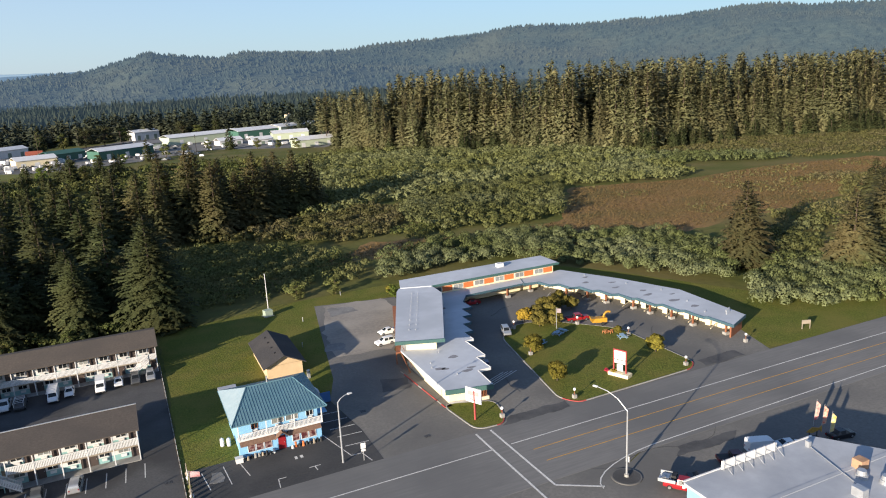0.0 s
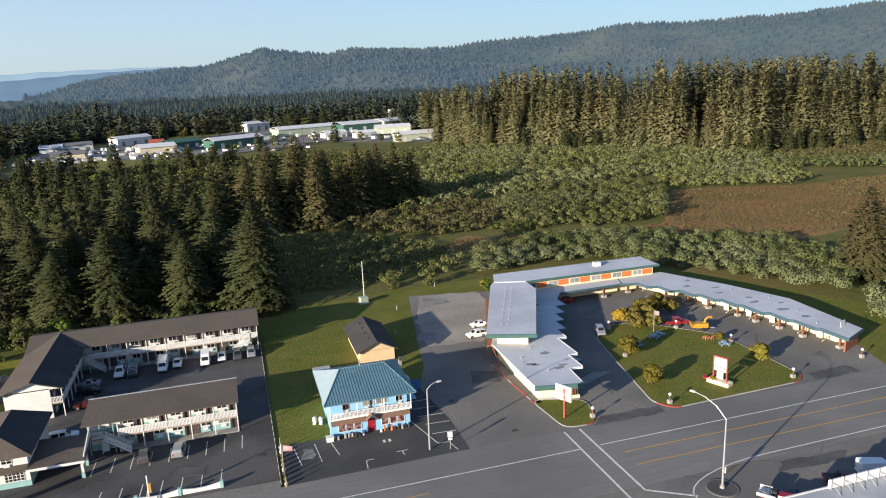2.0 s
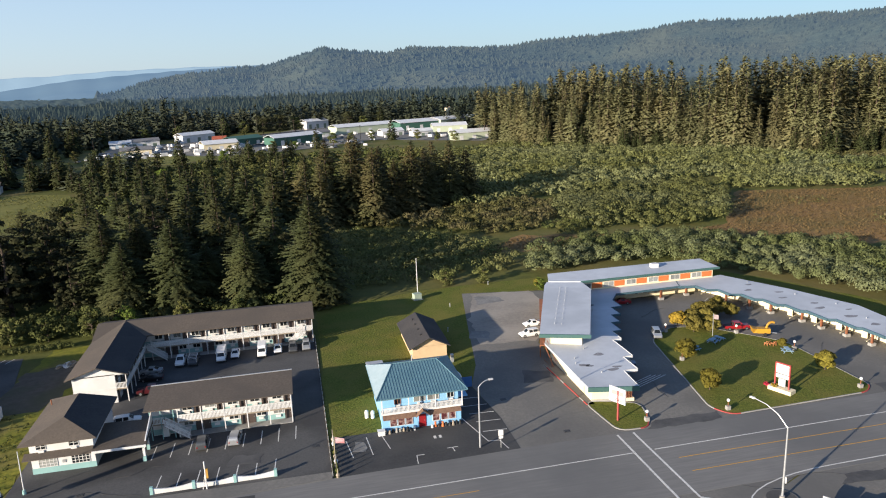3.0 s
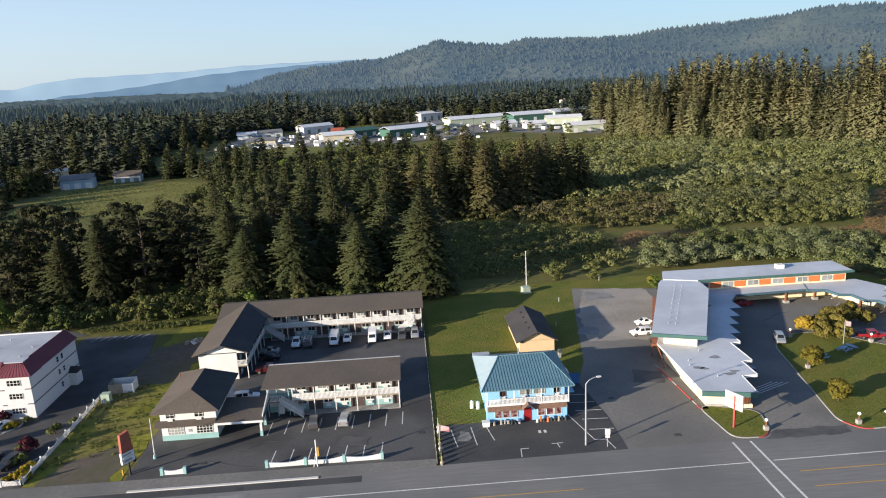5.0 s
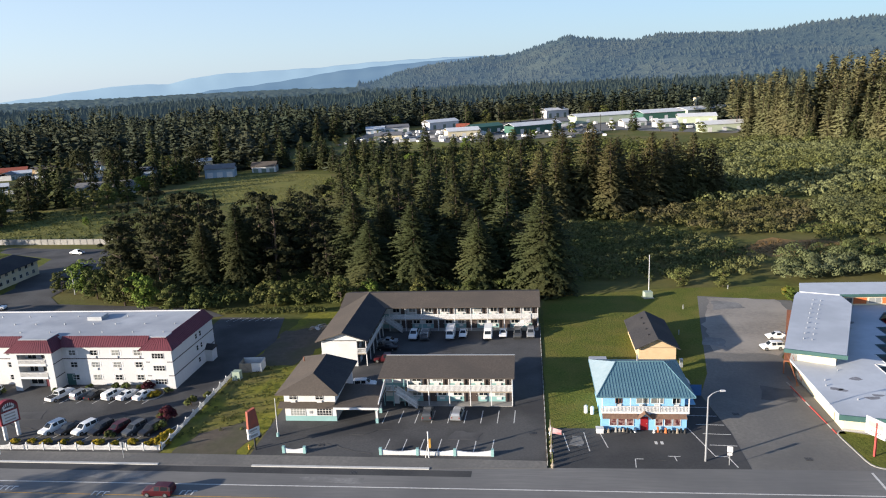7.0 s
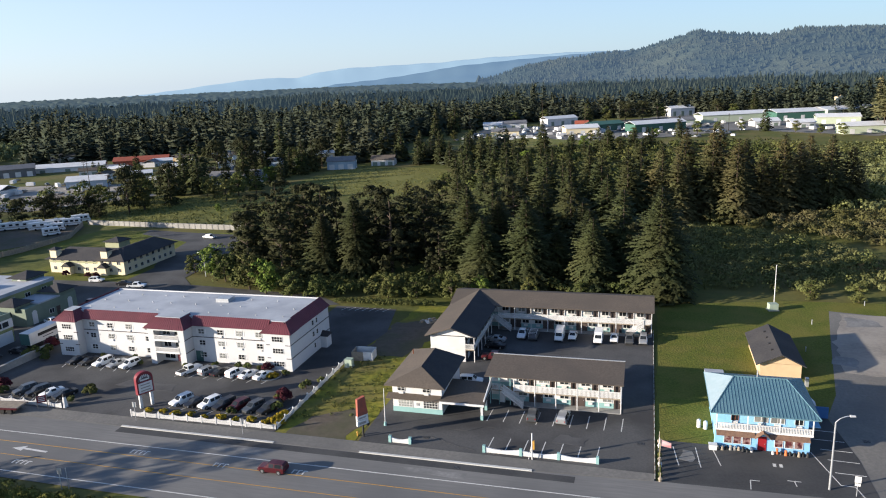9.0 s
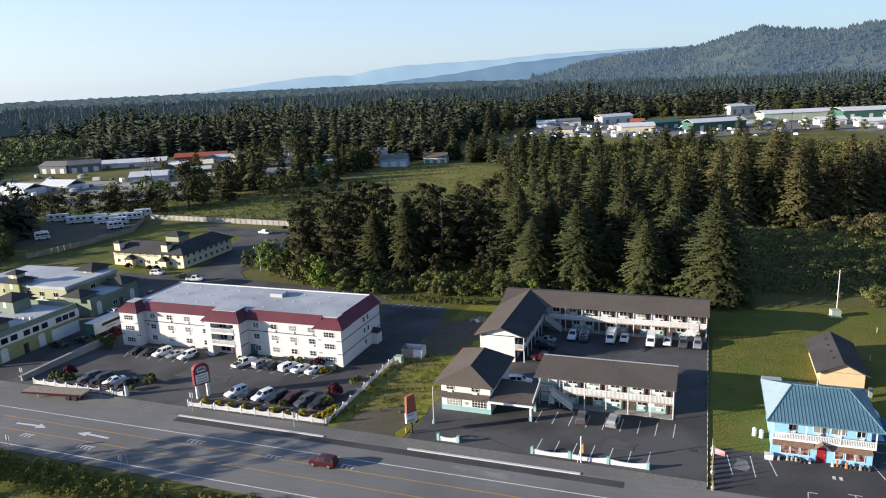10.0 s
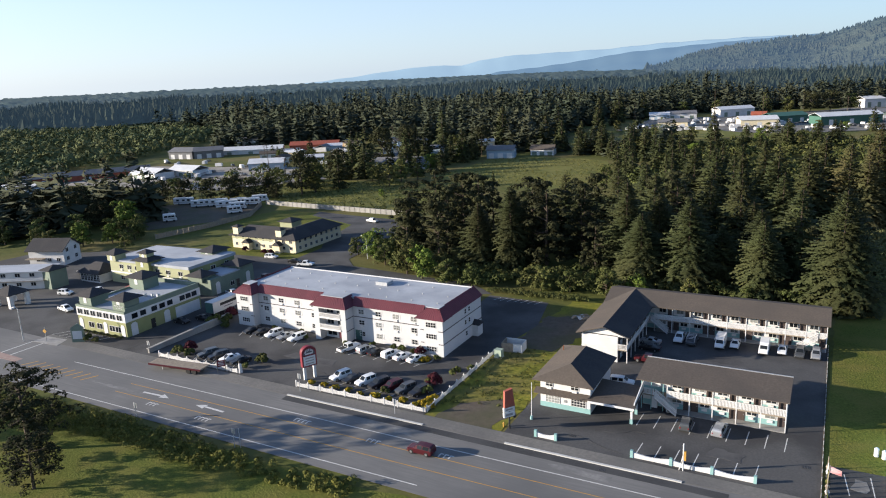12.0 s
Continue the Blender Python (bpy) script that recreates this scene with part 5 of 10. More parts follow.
part("roof", Acc().hull([(x, y, 4.95) for x, y in E1], [(x, y, 5.1) for x, y in E1]).add(
    [(-39.2, 98.2, 5.1), (-29.2, 98.2, 5.1), (-29.2, 111.6, 5.1), (-39.2, 113.6, 5.1), (-33.9, 101.6, 7.2), (-33.9, 109.6, 7.2)], [(0, 1, 4), (0, 4, 5, 3), (3, 5, 2)]), SHINGLE, office)
# a thin darker sheet over the east slope paints its shaded side
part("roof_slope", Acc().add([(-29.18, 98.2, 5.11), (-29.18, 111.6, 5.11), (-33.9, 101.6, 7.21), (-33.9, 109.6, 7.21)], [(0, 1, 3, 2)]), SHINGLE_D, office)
part("skirt_roof", Acc().hull([(-39, 98.3, 2.75), (-30.1, 98.3, 2.75), (-30.1, 99.6, 2.95), (-39, 99.6, 2.95)], [(-39, 98.3, 2.85), (-30.1, 98.3, 2.85), (-30.1, 99.6, 3.3), (-39, 99.6, 3.3)]), SHINGLE, office)
for x in (-36.2, -32.0):
    window(office, x - 0.6, 99.6, 3.65, 1.3, 0.95, bars=1, rows=2)
    ac_unit(office, x - 0.6, 99.6, 3.2)
    window(office, x, 99.6, 0.95, 2.4, 1.35, bars=4, rows=3, pane_mat=CURTAIN if x < -35 else GLASS)
part("notice_board", Acc().box(-34.4, -33.9, 99.54, 99.6, 1.3, 1.75), STEEL, office)
door(office, -30.1, 103.5, 0.1, rot=90, mat=TEAL)
canopy = part("canopy", Acc().prism([(-30.1, 98.2), (-23.0, 98.2), (-23.2, 105.6), (-30.1, 106.2)], lambda x, y: 2.75 + (y - 98.2) * 0.03, lambda x, y: 3.0 + (y - 98.2) * 0.05), SHINGLE, office)
part("fascia", Acc().box(-30.1, -23.0, 98.08, 98.2, 2.72, 3.05), WHITE, canopy)
for x, y in ((-23.6, 99.2), (-23.7, 102.6)):
    p = part("canopy_post", Acc().box(x - 0.22, x + 0.22, y - 0.22, y + 0.22, 0, 0.8).box(x - 0.15, x + 0.15, y - 0.15, y + 0.15, 0.8, 2.85), TEAL, office)
    part("post_panel", Acc().box(x - 0.17, x + 0.17, y - 0.17, y + 0.17, 0.85, 2.1), WHITE, p)
part("slanted_screen", Acc().hull([(-23.35, 98.4, 2.4), (-23.2, 98.4, 2.4), (-23.2, 104.8, 2.7), (-23.35, 104.8, 2.7)], [(-23.35, 99.6, 3.3), (-23.2, 99.6, 3.3), (-23.2, 105.2, 4.7), (-23.35, 105.2, 4.7)]), WHITE, office)
part("chimney_pipe", Acc().tube((-38.2, 110.5, 4.9), (-38.2, 110.5, 6.3), 0.1), WOODRED, office)

# ----- blue shop -----
shop = thing("blue_shop", "bright blue two-storey shop with blue metal roof and white balcony", "shop", pose(0, 0, 0))
part("wall", Acc().box(10.4, 22.2, 98.9, 110.0, 0.02, 5.5), SKYBLUE, shop)
part("bay_wall", Acc().box(10.2, 22.3, 97.7, 98.9, 0.02, 2.75), SKYBLUE, shop)
EV = [(9.4, 96.9, 5.45), (23.3, 96.9, 5.45), (23.3, 110.9, 5.45), (9.4, 110.9, 5.45)]
rid = [(13.1, 104.9, 7.75), (20.2, 104.9, 7.75)]
rf = part("roof", Acc().hull(EV, [(x, y, 5.6) for x, y, z in EV]).add([(x, y, 5.6) for x, y, z in EV] + rid, [(0, 1, 5, 4), (1, 2, 5), (2, 3, 4, 5), (3, 0, 4)]), BLUEMETAL, shop)
ribs = Acc()
for i in range(31):
    x = 9.8 + i * 13.1 / 30
    f = 1.0
    if x < 13.1:
        f = (x - 9.4) / 3.7
    elif x > 20.2:
        f = (23.3 - x) / 3.1
    top = (x, 96.9 + 8.0 * f, 5.6 + 2.15 * f)
    ribs.tube((x, 96.9, 5.62), (top[0], top[1], top[2] + 0.02), 0.045, n=4)
for i in range(14):
    y = 97.9 + i * 12.2 / 13
    for ex, rx in ((9.4, 13.1), (23.3, 20.2)):
        f = min((y - 96.9) / 8.0, (110.9 - y) / 6.0, 1)
        ribs.tube((ex, y, 5.62), (ex + (rx - ex) * f, y, 5.62 + 2.15 * f), 0.045, n=4)
tagged(part("roof_ribs", ribs, BLUEMETAL, rf), kind="stuff")
part("faded_hip", Acc().hull([(9.5, 97.2, 5.6), (13.0, 104.8, 7.7), (9.5, 110.7, 5.6)], [(9.44, 97.2, 5.69), (12.94, 104.8, 7.79), (9.44, 110.7, 5.69)]), surf("bleached_blue_metal", (0.31, 0.38, 0.41), (0.25, 0.33, 0.36), 0.8, 0.5, 0, ((0.27, 0.36, 0.4), 0.3, 0.5)), rf, "bleached pale metal of one hip")
part("ridge_cap", Acc().tube((13.1, 104.9, 7.78), (20.2, 104.9, 7.78), 0.09, n=6).tube((9.4, 96.9, 5.64), (13.1, 104.9, 7.78), 0.08, n=6).tube((23.3, 96.9, 5.64), (20.2, 104.9, 7.78), 0.08, n=6), BLUEMETAL, rf)
part("rear_roof_deck", Acc().box(9.6, 12.4, 110.9, 112.4, 5.2, 5.5), FLATROOF, shop)
part("balcony_floor", Acc().box(10.2, 22.6, 97.5, 98.9, 2.75, 2.95), WHITE, shop)
rail(shop, 10.3, 16.3, 97.55, 2.95, 0.95)
rail(shop, 16.3, 22.5, 97.55, 2.95, 0.95)
for x in (10.3, 14.3, 18.4, 22.5):
    part("post", Acc().box(x - 0.07, x + 0.07, 97.48, 97.62, 2.95, 5.5), WHITE, shop)
for x, w in ((12.8, 1.0), (16.2, 1.8), (18.3, 1.8), (21.0, 1.1)):
    window(shop, x, 98.9, 3.7, w, 1.1, bars=1, pane_mat=CURTAIN if w > 1.5 else GLASS, frame_mat=WOODRED if x < 13 else WHITE)
    ac_unit(shop, x, 98.9, 3.2)
aw = surf("wood_shake_awning", (0.2, 0.12, 0.08), (0.12, 0.075, 0.055), 2.5, 0.95, 0.02)
part("awning", Acc().hull([(10.3, 96.9, 2.2), (15.3, 96.9, 2.2), (15.3, 97.7, 2.55), (10.3, 97.7, 2.55)], [(10.3, 96.9, 2.28), (15.3, 96.9, 2.28), (15.3, 97.7, 2.72), (10.3, 97.7, 2.72)]), aw, shop, "wood shake awning")
part("awning", Acc().hull([(17.2, 96.9, 2.2), (22.2, 96.9, 2.2), (22.2, 97.7, 2.55), (17.2, 97.7, 2.55)], [(17.2, 96.9, 2.28), (22.2, 96.9, 2.28), (22.2, 97.7, 2.72), (17.2, 97.7, 2.72)]), aw, shop, "wood shake awning")
part("door_gable", Acc().hull([(15.2, 96.6, 2.2), (16.3, 96.6, 3.1), (16.3, 97.7, 3.1), (15.2, 97.7, 2.2)], [(15.2, 96.6, 2.3), (16.3, 96.6, 3.2), (16.3, 97.7, 3.2), (15.2, 97.7, 2.3)])
     .hull([(16.3, 96.6, 3.1), (17.4, 96.6, 2.2), (17.4, 97.7, 2.2), (16.3, 97.7, 3.1)], [(16.3, 96.6, 3.2), (17.4, 96.6, 2.3), (17.4, 97.7, 2.3), (16.3, 97.7, 3.2)]), aw, shop)
REDP = surf("bright_red_paint", (0.26, 0.012, 0.018), (0.2, 0.01, 0.014), 0.8, 0.55)
door(shop, 16.3, 97.7, 0.1, 0.95, 2.0, mat=REDP)
DISPLAY = surf("shop_display_behind_glass", (0.12, 0.025, 0.025), (0.015, 0.015, 0.022), 2.6, 0.15, spec=0.6, big=((0.36, 0.26, 0.24), 2.0, 0.6))
for x in (11.9, 13.1, 14.3, 18.4, 19.7, 20.9):
    window(shop, x, 97.7, 0.75, 1.1, 1.15, bars=0, pane_mat=DISPLAY, frame_mat=WHITE)
part("porch_roof", Acc().box(22.4, 24.2, 101.0, 103.5, 2.5, 2.65), SKYBLUE, shop)
part("gate_panel", Acc().box(24.0, 27.0, 109.2, 109.35, 0.1, 1.9), surf("blue_gate", (0.05, 0.14, 0.33), (0.04, 0.11, 0.28), 0.8, 0.6), shop, "dark blue gate panel")
part("chimney_pipe", Acc().tube((16.5, 106.5, 7.2), (16.5, 106.5, 8.2), 0.1), STEEL, shop)

# ----- small tan garage -----
hut = thing("garage", "small tan garage with a dark gabled roof on the lawn", "garage", pose(0, 0, 0))
part("wall", Acc().box(19.4, 25.9, 123.6, 137.6, 0.02, 2.55), TAN, hut)
part("gable_wall", Acc().hull([(19.4, 123.6, 2.5), (25.9, 123.6, 2.5), (25.9, 123.85, 2.5), (19.4, 123.85, 2.5)], [(22.5, 123.6, 4.2), (22.7, 123.6, 4.2), (22.7, 123.85, 4.2), (22.5, 123.85, 4.2)]), TAN, hut)
part("roof", Acc().hull([(18.7, 122.8, 2.35), (22.6, 122.8, 4.3), (22.6, 138.2, 4.3), (18.7, 138.2, 2.35)], [(18.7, 122.8, 2.53), (22.6, 122.8, 4.5), (22.6, 138.2, 4.5), (18.7, 138.2, 2.53)])
     .hull([(22.6, 122.8, 4.3), (26.5, 122.8, 2.35), (26.5, 138.2, 2.35), (22.6, 138.2, 4.3)], [(22.6, 122.8, 4.5), (26.5, 122.8, 2.53), (26.5, 138.2, 2.53), (22.6, 138.2, 4.5)]), SHINGLE_D, hut)
for i in range(4):
    part("roof_vent", Acc().box(21.4, 21.7, 126 + i * 3, 126.3 + i * 3, 3.8, 4.15), BLACK, hut)
part("utility_box", Acc().box(26.0, 26.5, 120.5, 121.2, 0.02, 1.5), STEEL, hut)

# ----- motor lodge: two long wings and a two-storey back, round a court -----
lodge = thing("motor_lodge", "cream motor lodge with pale stepped roofs and orange panels", "motel", pose(0, 0, 0))
LZ = 3.05
west = [(42.8, 97.0), (50.4, 95.2), (50.9, 101.5), (53.4, 101.5), (53.4, 106.9), (55.2, 106.9), (55.2, 114.9), (57.0, 114.9), (57.0, 118.9), (59.0, 118.9), (59.0, 123.4), (60.9, 123.4), (60.9, 127.5), (63.0, 127.5), (63.0, 131.9), (65.4, 131.9), (65.4, 136.2), (68.0, 140.0), (83.7, 140.6), (85.0, 144.5), (55.0, 144.5), (46.0, 124.0), (42.9, 117.0)]
part("low_roof", Acc().prism(west, LZ - 0.38, LZ), LODGEROOF, lodge)
part("fascia", Acc().prism([(42.7, 96.9), (50.5, 95.1), (50.5, 95.25), (42.7, 97.05)], LZ - 0.75, LZ + 0.06), GREENEAVE, lodge)
for (xa, ya), (xb, yb) in zip(west[1:19], west[2:20]):
    d = math.hypot(xb - xa, yb - ya)
    nx, ny = (yb - ya) / d * 0.12, -(xb - xa) / d * 0.12
    part("fascia", Acc().prism([(xa, ya), (xb, yb), (xb + nx, yb + ny), (xa + nx, ya + ny)], LZ - 0.4, LZ + 0.07), WHITE if ya < 118 else BLUEEAVE, lodge)
part("wall", Acc().prism([(43.8, 98.0), (48.6, 97.0), (49.6, 101.8), (51.8, 106.9), (53.6, 114.9), (56, 121), (63.2, 136.2), (64.5, 143), (55.8, 143.6), (45.6, 119.5), (43.9, 116.0)], 0.02, LZ - 0.36), CREAM, lodge)
part("plinth", Acc().prism([(43.7, 97.9), (48.7, 96.9), (48.8, 97.2), (43.8, 98.2)], 0.02, 0.45), CONCRETE, lodge)
office_glass = part("office_glazing", Acc().prism([(48.62, 96.95), (50.0, 96.7), (50.2, 100.6), (49.4, 101.7)], 0.5, LZ - 0.38), GLASS, lodge)
for i in range(5):
    part("mullion", Acc().box(48.75 + i * 0.3, 48.85 + i * 0.3, 96.62 + 0.02 * i, 96.86, 0.4, LZ - 0.4), WOODRED, office_glass)
part("sill_wall", Acc().prism([(48.6, 96.7), (50.3, 96.4), (50.5, 100.7), (50.2, 100.8), (50.0, 96.75), (48.65, 97.0)], 0.02, 0.6), CREAM, lodge)
# stains and vents on the low roof
for i, (x, y, s) in enumerate(((49.5, 102.4, 0.9), (50.6, 103.3, 0.7), (45.6, 105.5, 0.8), (46.4, 105.0, 0.6), (50.0, 109.2, 0.8), (59.5, 134.5, 0.9), (101.8, 118, 1.0), (99.3, 126, 0.8), (103.6, 112, 1.1), (102.8, 121, 0.7), (104.6, 107, 0.8), (96.0, 133, 0.8), (98.5, 136.5, 0.7), (106.3, 115.5, 0.6), (101, 129.6, 0.8))):
    pts = [(x + s * math.cos(k * 0.7) * (1.2 + 0.35 * math.sin(k * 2.1 + i)), y + s * 0.7 * math.sin(k * 0.7) * (1 + 0.3 * math.cos(k * 1.3 + i))) for k in range(9)]
    part("roof_stain", Acc().prism(pts, LZ - 0.02, LZ + 0.006), STAIN, lodge)
for i, (x, y) in enumerate(((44.6, 106.5), (45.2, 108.5), (47.2, 101.8), (48.5, 112.2), (58.5, 131.2), (103.5, 103), (105.4, 110), (106.3, 119), (103, 127), (99.2, 138))):
    part("roof_vent", Acc().tube((x, y, LZ), (x, y, LZ + 0.28), 0.1), STEEL, lodge)
# upper storey of the west wing
UP = [(41.4, 115.6), (49.8, 112.4), (59.0, 133.0), (61.2, 138.0), (61.4, 143.6), (54.2, 146.2), (52.8, 144.0)]
UW = [(43.9, 116.6), (49.0, 114.2), (58.4, 134.6), (60.4, 140.0), (60.5, 143.8), (55.0, 145.0), (53.4, 143.0)]
part("upper_wall", Acc().prism(UW, LZ - 0.4, 5.2), CREAM, lodge)
part("upper_roof", Acc().prism(UP, 5.15, 5.45), LODGEROOF, lodge)
part("upper_fascia", Acc().prism([(41.3, 115.5), (49.9, 112.2), (49.97, 112.4), (41.4, 115.68)], 4.85, 5.52), GREENEAVE, lodge)
part("west_wall_lower", Acc().prism([(44.0, 117.0), (44.6, 117.0), (54.2, 143.0), (53.4, 143.0)], 0.02, LZ - 0.36), CREAM, lodge)
for i in range(9):
    x, y = 46.0 + i * 1.15, 120.0 + i * 2.6
    part("roof_vent", Acc().tube((x, y, 5.45), (x, y, 5.7), 0.09), STEEL, lodge)
    part("roof_vent", Acc().tube((x + 1.2, y - 0.5, 5.45), (x + 1.2, y - 0.5, 5.65), 0.09), STEEL, lodge)
part("side_walk", Acc().prism([(42.2, 117.5), (43.8, 117.0), (53.2, 143.0), (51.4, 143.5)], 2.4, 2.6), WOODRED, lodge)
for i in range(5):
    x, y = 42.4 + i * 2.2, 118.0 + i * 6
    part("post", Acc().box(x - 0.08, x + 0.08, y - 0.08, y + 0.08, 0.02, 2.4), WOODRED, lodge)
part("stair_frame", Acc().tube((42.6, 116.6, 0.1), (42.6, 112.6, 0.1), 0.05).tube((42.6, 112.6, 0.1), (42.6, 112.6, 1.1), 0.05).tube((42.6, 112.6, 1.1), (42.6, 117.2, 3.6), 0.05).tube((43.4, 112.6, 1.1), (43.4, 117.2, 3.6), 0.05).tube((43.0, 112.8, 0.1), (43.0, 117.2, 2.6), 0.1, n=4), WOODRED, lodge)
# back wing
part("back_wall", Acc().box(60.4, 94.6, 144.6, 151.0, 0.02, 5.35), CREAM, lodge)
part("back_roof", Acc().prism([(54.5, 146.0), (61.2, 143.6), (95.6, 143.6), (95.6, 151.9), (56.5, 151.9)], 5.3, 5.62), LODGEROOF, lodge)
part("back_fascia", Acc().box(61.2, 95.7, 143.45, 143.6, 5.18, 5.68), GREENEAVE, lodge)
part("roof_hatch", Acc().box(81.0, 82.6, 148.0, 149.4, 5.6, 6.5), WHITE, lodge)
for i in range(6):
    a = 61.6 + i * 5.5
    part("orange_panel", Acc().box(a + 2.7, a + 5.2, 144.55, 144.6, 3.35, 4.6), ORANGE, lodge)
    window(lodge, a + 1.3, 144.58, 3.45, 2.4, 1.15, bars=1, rows=1, pane_mat=CURTAIN)
# east wing with carports
east = [(83.5, 140.4), (87.2, 139.6), (88.0, 136.2), (90.2, 135.6), (90.8, 131.6), (92.9, 131.0), (93.4, 127.2), (94.9, 126.6), (95.4, 122.6), (96.8, 122.0), (97.2, 118.0), (98.2, 117.4), (98.5, 112.0), (99.9, 111.4), (100.1, 106.6), (101.0, 106.0), (101.2, 101.2), (102.0, 100.6), (102.4, 94.6), (108.8, 97.6), (109.8, 117.0), (104.5, 131.0), (97.2, 145.4), (94.0, 145.0), (85.0, 144.5)]
part("low_roof", Acc().prism(east, LZ - 0.35, LZ + 0.004), LODGEROOF, lodge)
for (xa, ya), (xb, yb) in zip(east[:19], east[1:20]):
    d = math.hypot(xb - xa, yb - ya)
    nx, ny = (yb - ya) / d * 0.12, -(xb - xa) / d * 0.12
    part("fascia", Acc().prism([(xa, ya), (xb, yb), (xb + nx, yb + ny), (xa + nx, ya + ny)], LZ - 0.5, LZ + 0.08), BLUEEAVE, lodge)
ew = [(91.5, 143.5), (96.0, 134.0), (100.0, 126.0), (102.8, 118), (104.8, 109), (105.4, 100.2), (108.4, 98.2), (109.2, 117.0), (104.0, 130.6), (96.8, 144.8)]
part("wall", Acc().prism(ew, 0.02, LZ - 0.34), CREAM, lodge)
part("end_wall", Acc().prism([(103.0, 95.6), (108.4, 98.0), (108.3, 98.3), (102.9, 95.9)], 0.02, LZ - 0.34), WOODRED, lodge)
for i, (x, y) in enumerate(((103.4, 97.3), (101.6, 104.3), (100.8, 109.6), (99.3, 114.5), (98.5, 119.0), (96.0, 125.3), (93.9, 129.5), (91.2, 134.0), (86.4, 142.2), (79.5, 141.2))):
    p = part("carport_post", Acc().box(x - 0.14, x + 0.14, y - 0.14, y + 0.14, 0.5, LZ - 0.35).box(x + 0.35, x + 0.6, y + 0.2, y + 0.45, 0.5, LZ - 0.35), WOODRED, lodge)
    part("post_base", Acc().box(x - 0.3, x + 0.75, y - 0.3, y + 0.6, 0.02, 0.6), CONCRETE, p)
for i in range(9):
    f = i / 8
    x, y = 105.2 - 13.0 * f ** 1.25, 101.0 + 40 * f
    window(lodge, x - 0.35, y, 1.2, 1.8, 1.1, rot=-68, pane_mat=CURTAIN)
    door(lodge, x - 0.8, y + 2.0, 0.1, rot=-68, mat=CREAM)
    part("beam", Acc().tube((x - 3.6, y - 1.5, 1.0), (x - 0.5, y + 0.1, 1.0), 0.1, n=4), CREAM, lodge)
part("roof_sign", Acc().hull([(105.8, 99.6, LZ), (107.8, 100.6, LZ), (107.8, 100.7, LZ), (105.8, 99.7, LZ)], [(105.8, 99.8, LZ + 0.9), (107.8, 100.8, LZ + 0.9), (107.8, 100.9, LZ + 0.9), (105.8, 99.9, LZ + 0.9)]), WHITE, lodge)
for i in range(6):
    window(lodge, 66.5 + i * 2.8, 144.58, 0.9, 1.5, 1.2, pane_mat=CURTAIN)

# ----- white hotel with dark red mansard -----
hotel = thing("hotel", "three-storey white stucco hotel with dark red metal mansard roof", "hotel", pose(0, 0, 0))
HF = [(-114.2, 110.6), (-109.6, 110.6), (-109.6, 112.6), (-92.0, 112.6), (-92.0, 109.9), (-84.0, 109.9), (-84.0, 112.6), (-67.4, 112.6), (-67.4, 111.0), (-62.2, 111.0), (-62.2, 127.8), (-114.2, 127.8)]
HF[5:5] = [(-90.7, 109.9), (-90.7, 111.9), (-85.3, 111.9), (-85.3, 109.9)]   # the entrance bay is open between its piers
part("wall", Acc().prism(HF, 0.02, 7.6), STUCCO, hotel)


def mansard(parent, pts, z0, z1, out, inn):
    """Sloping metal skirt over one straight run of wall, given as outer and inner edge."""
    (x0, y0), (x1, y1) = pts
    d = math.hypot(x1 - x0, y1 - y0)
    ux, uy = (x1 - x0) / d, (y1 - y0) / d
    nx, ny = uy, -ux
    lo = [(x0 + nx * out - ux * out * 0.0, y0 + ny * out), (x1 + nx * out, y1 + ny * out)]
    hi = [(x0 - nx * inn, y0 - ny * inn), (x1 - nx * inn, y1 - ny * inn)]
    a = Acc().add([(*lo[0], z0), (*lo[1], z0), (*hi[1], z1), (*hi[0], z1), (*hi[1], z0), (*hi[0], z0)], [(0, 1, 2, 3), (1, 0, 5, 4), (1, 4, 2), (0, 3, 5), (2, 4, 5, 3)])
    ob = part("mansard", a, REDMETAL, parent)
    b = Acc()
    n = int(d / 0.45)
    for i in range(n + 1):
        f = i / n
        p = (lo[0][0] + (lo[1][0] - lo[0][0]) * f, lo[0][1] + (lo[1][1] - lo[0][1]) * f, z0 + 0.03)
        q = (hi[0][0] + (hi[1][0] - hi[0][0]) * f, hi[0][1] + (hi[1][1] - hi[0][1]) * f, z1 + 0.03)
        b.tube(p, q, 0.035, n=4)
    tagged(part("seams", b, REDMETAL, ob), kind="stuff")
    return ob


M0, M1 = 7.45, 9.25
for run in (((-109.6, 112.6), (-92.0, 112.6)), ((-84.0, 112.6), (-67.4, 112.6))):
    mansard(hotel, run, M0, 9.05, 0.5, 1.1)


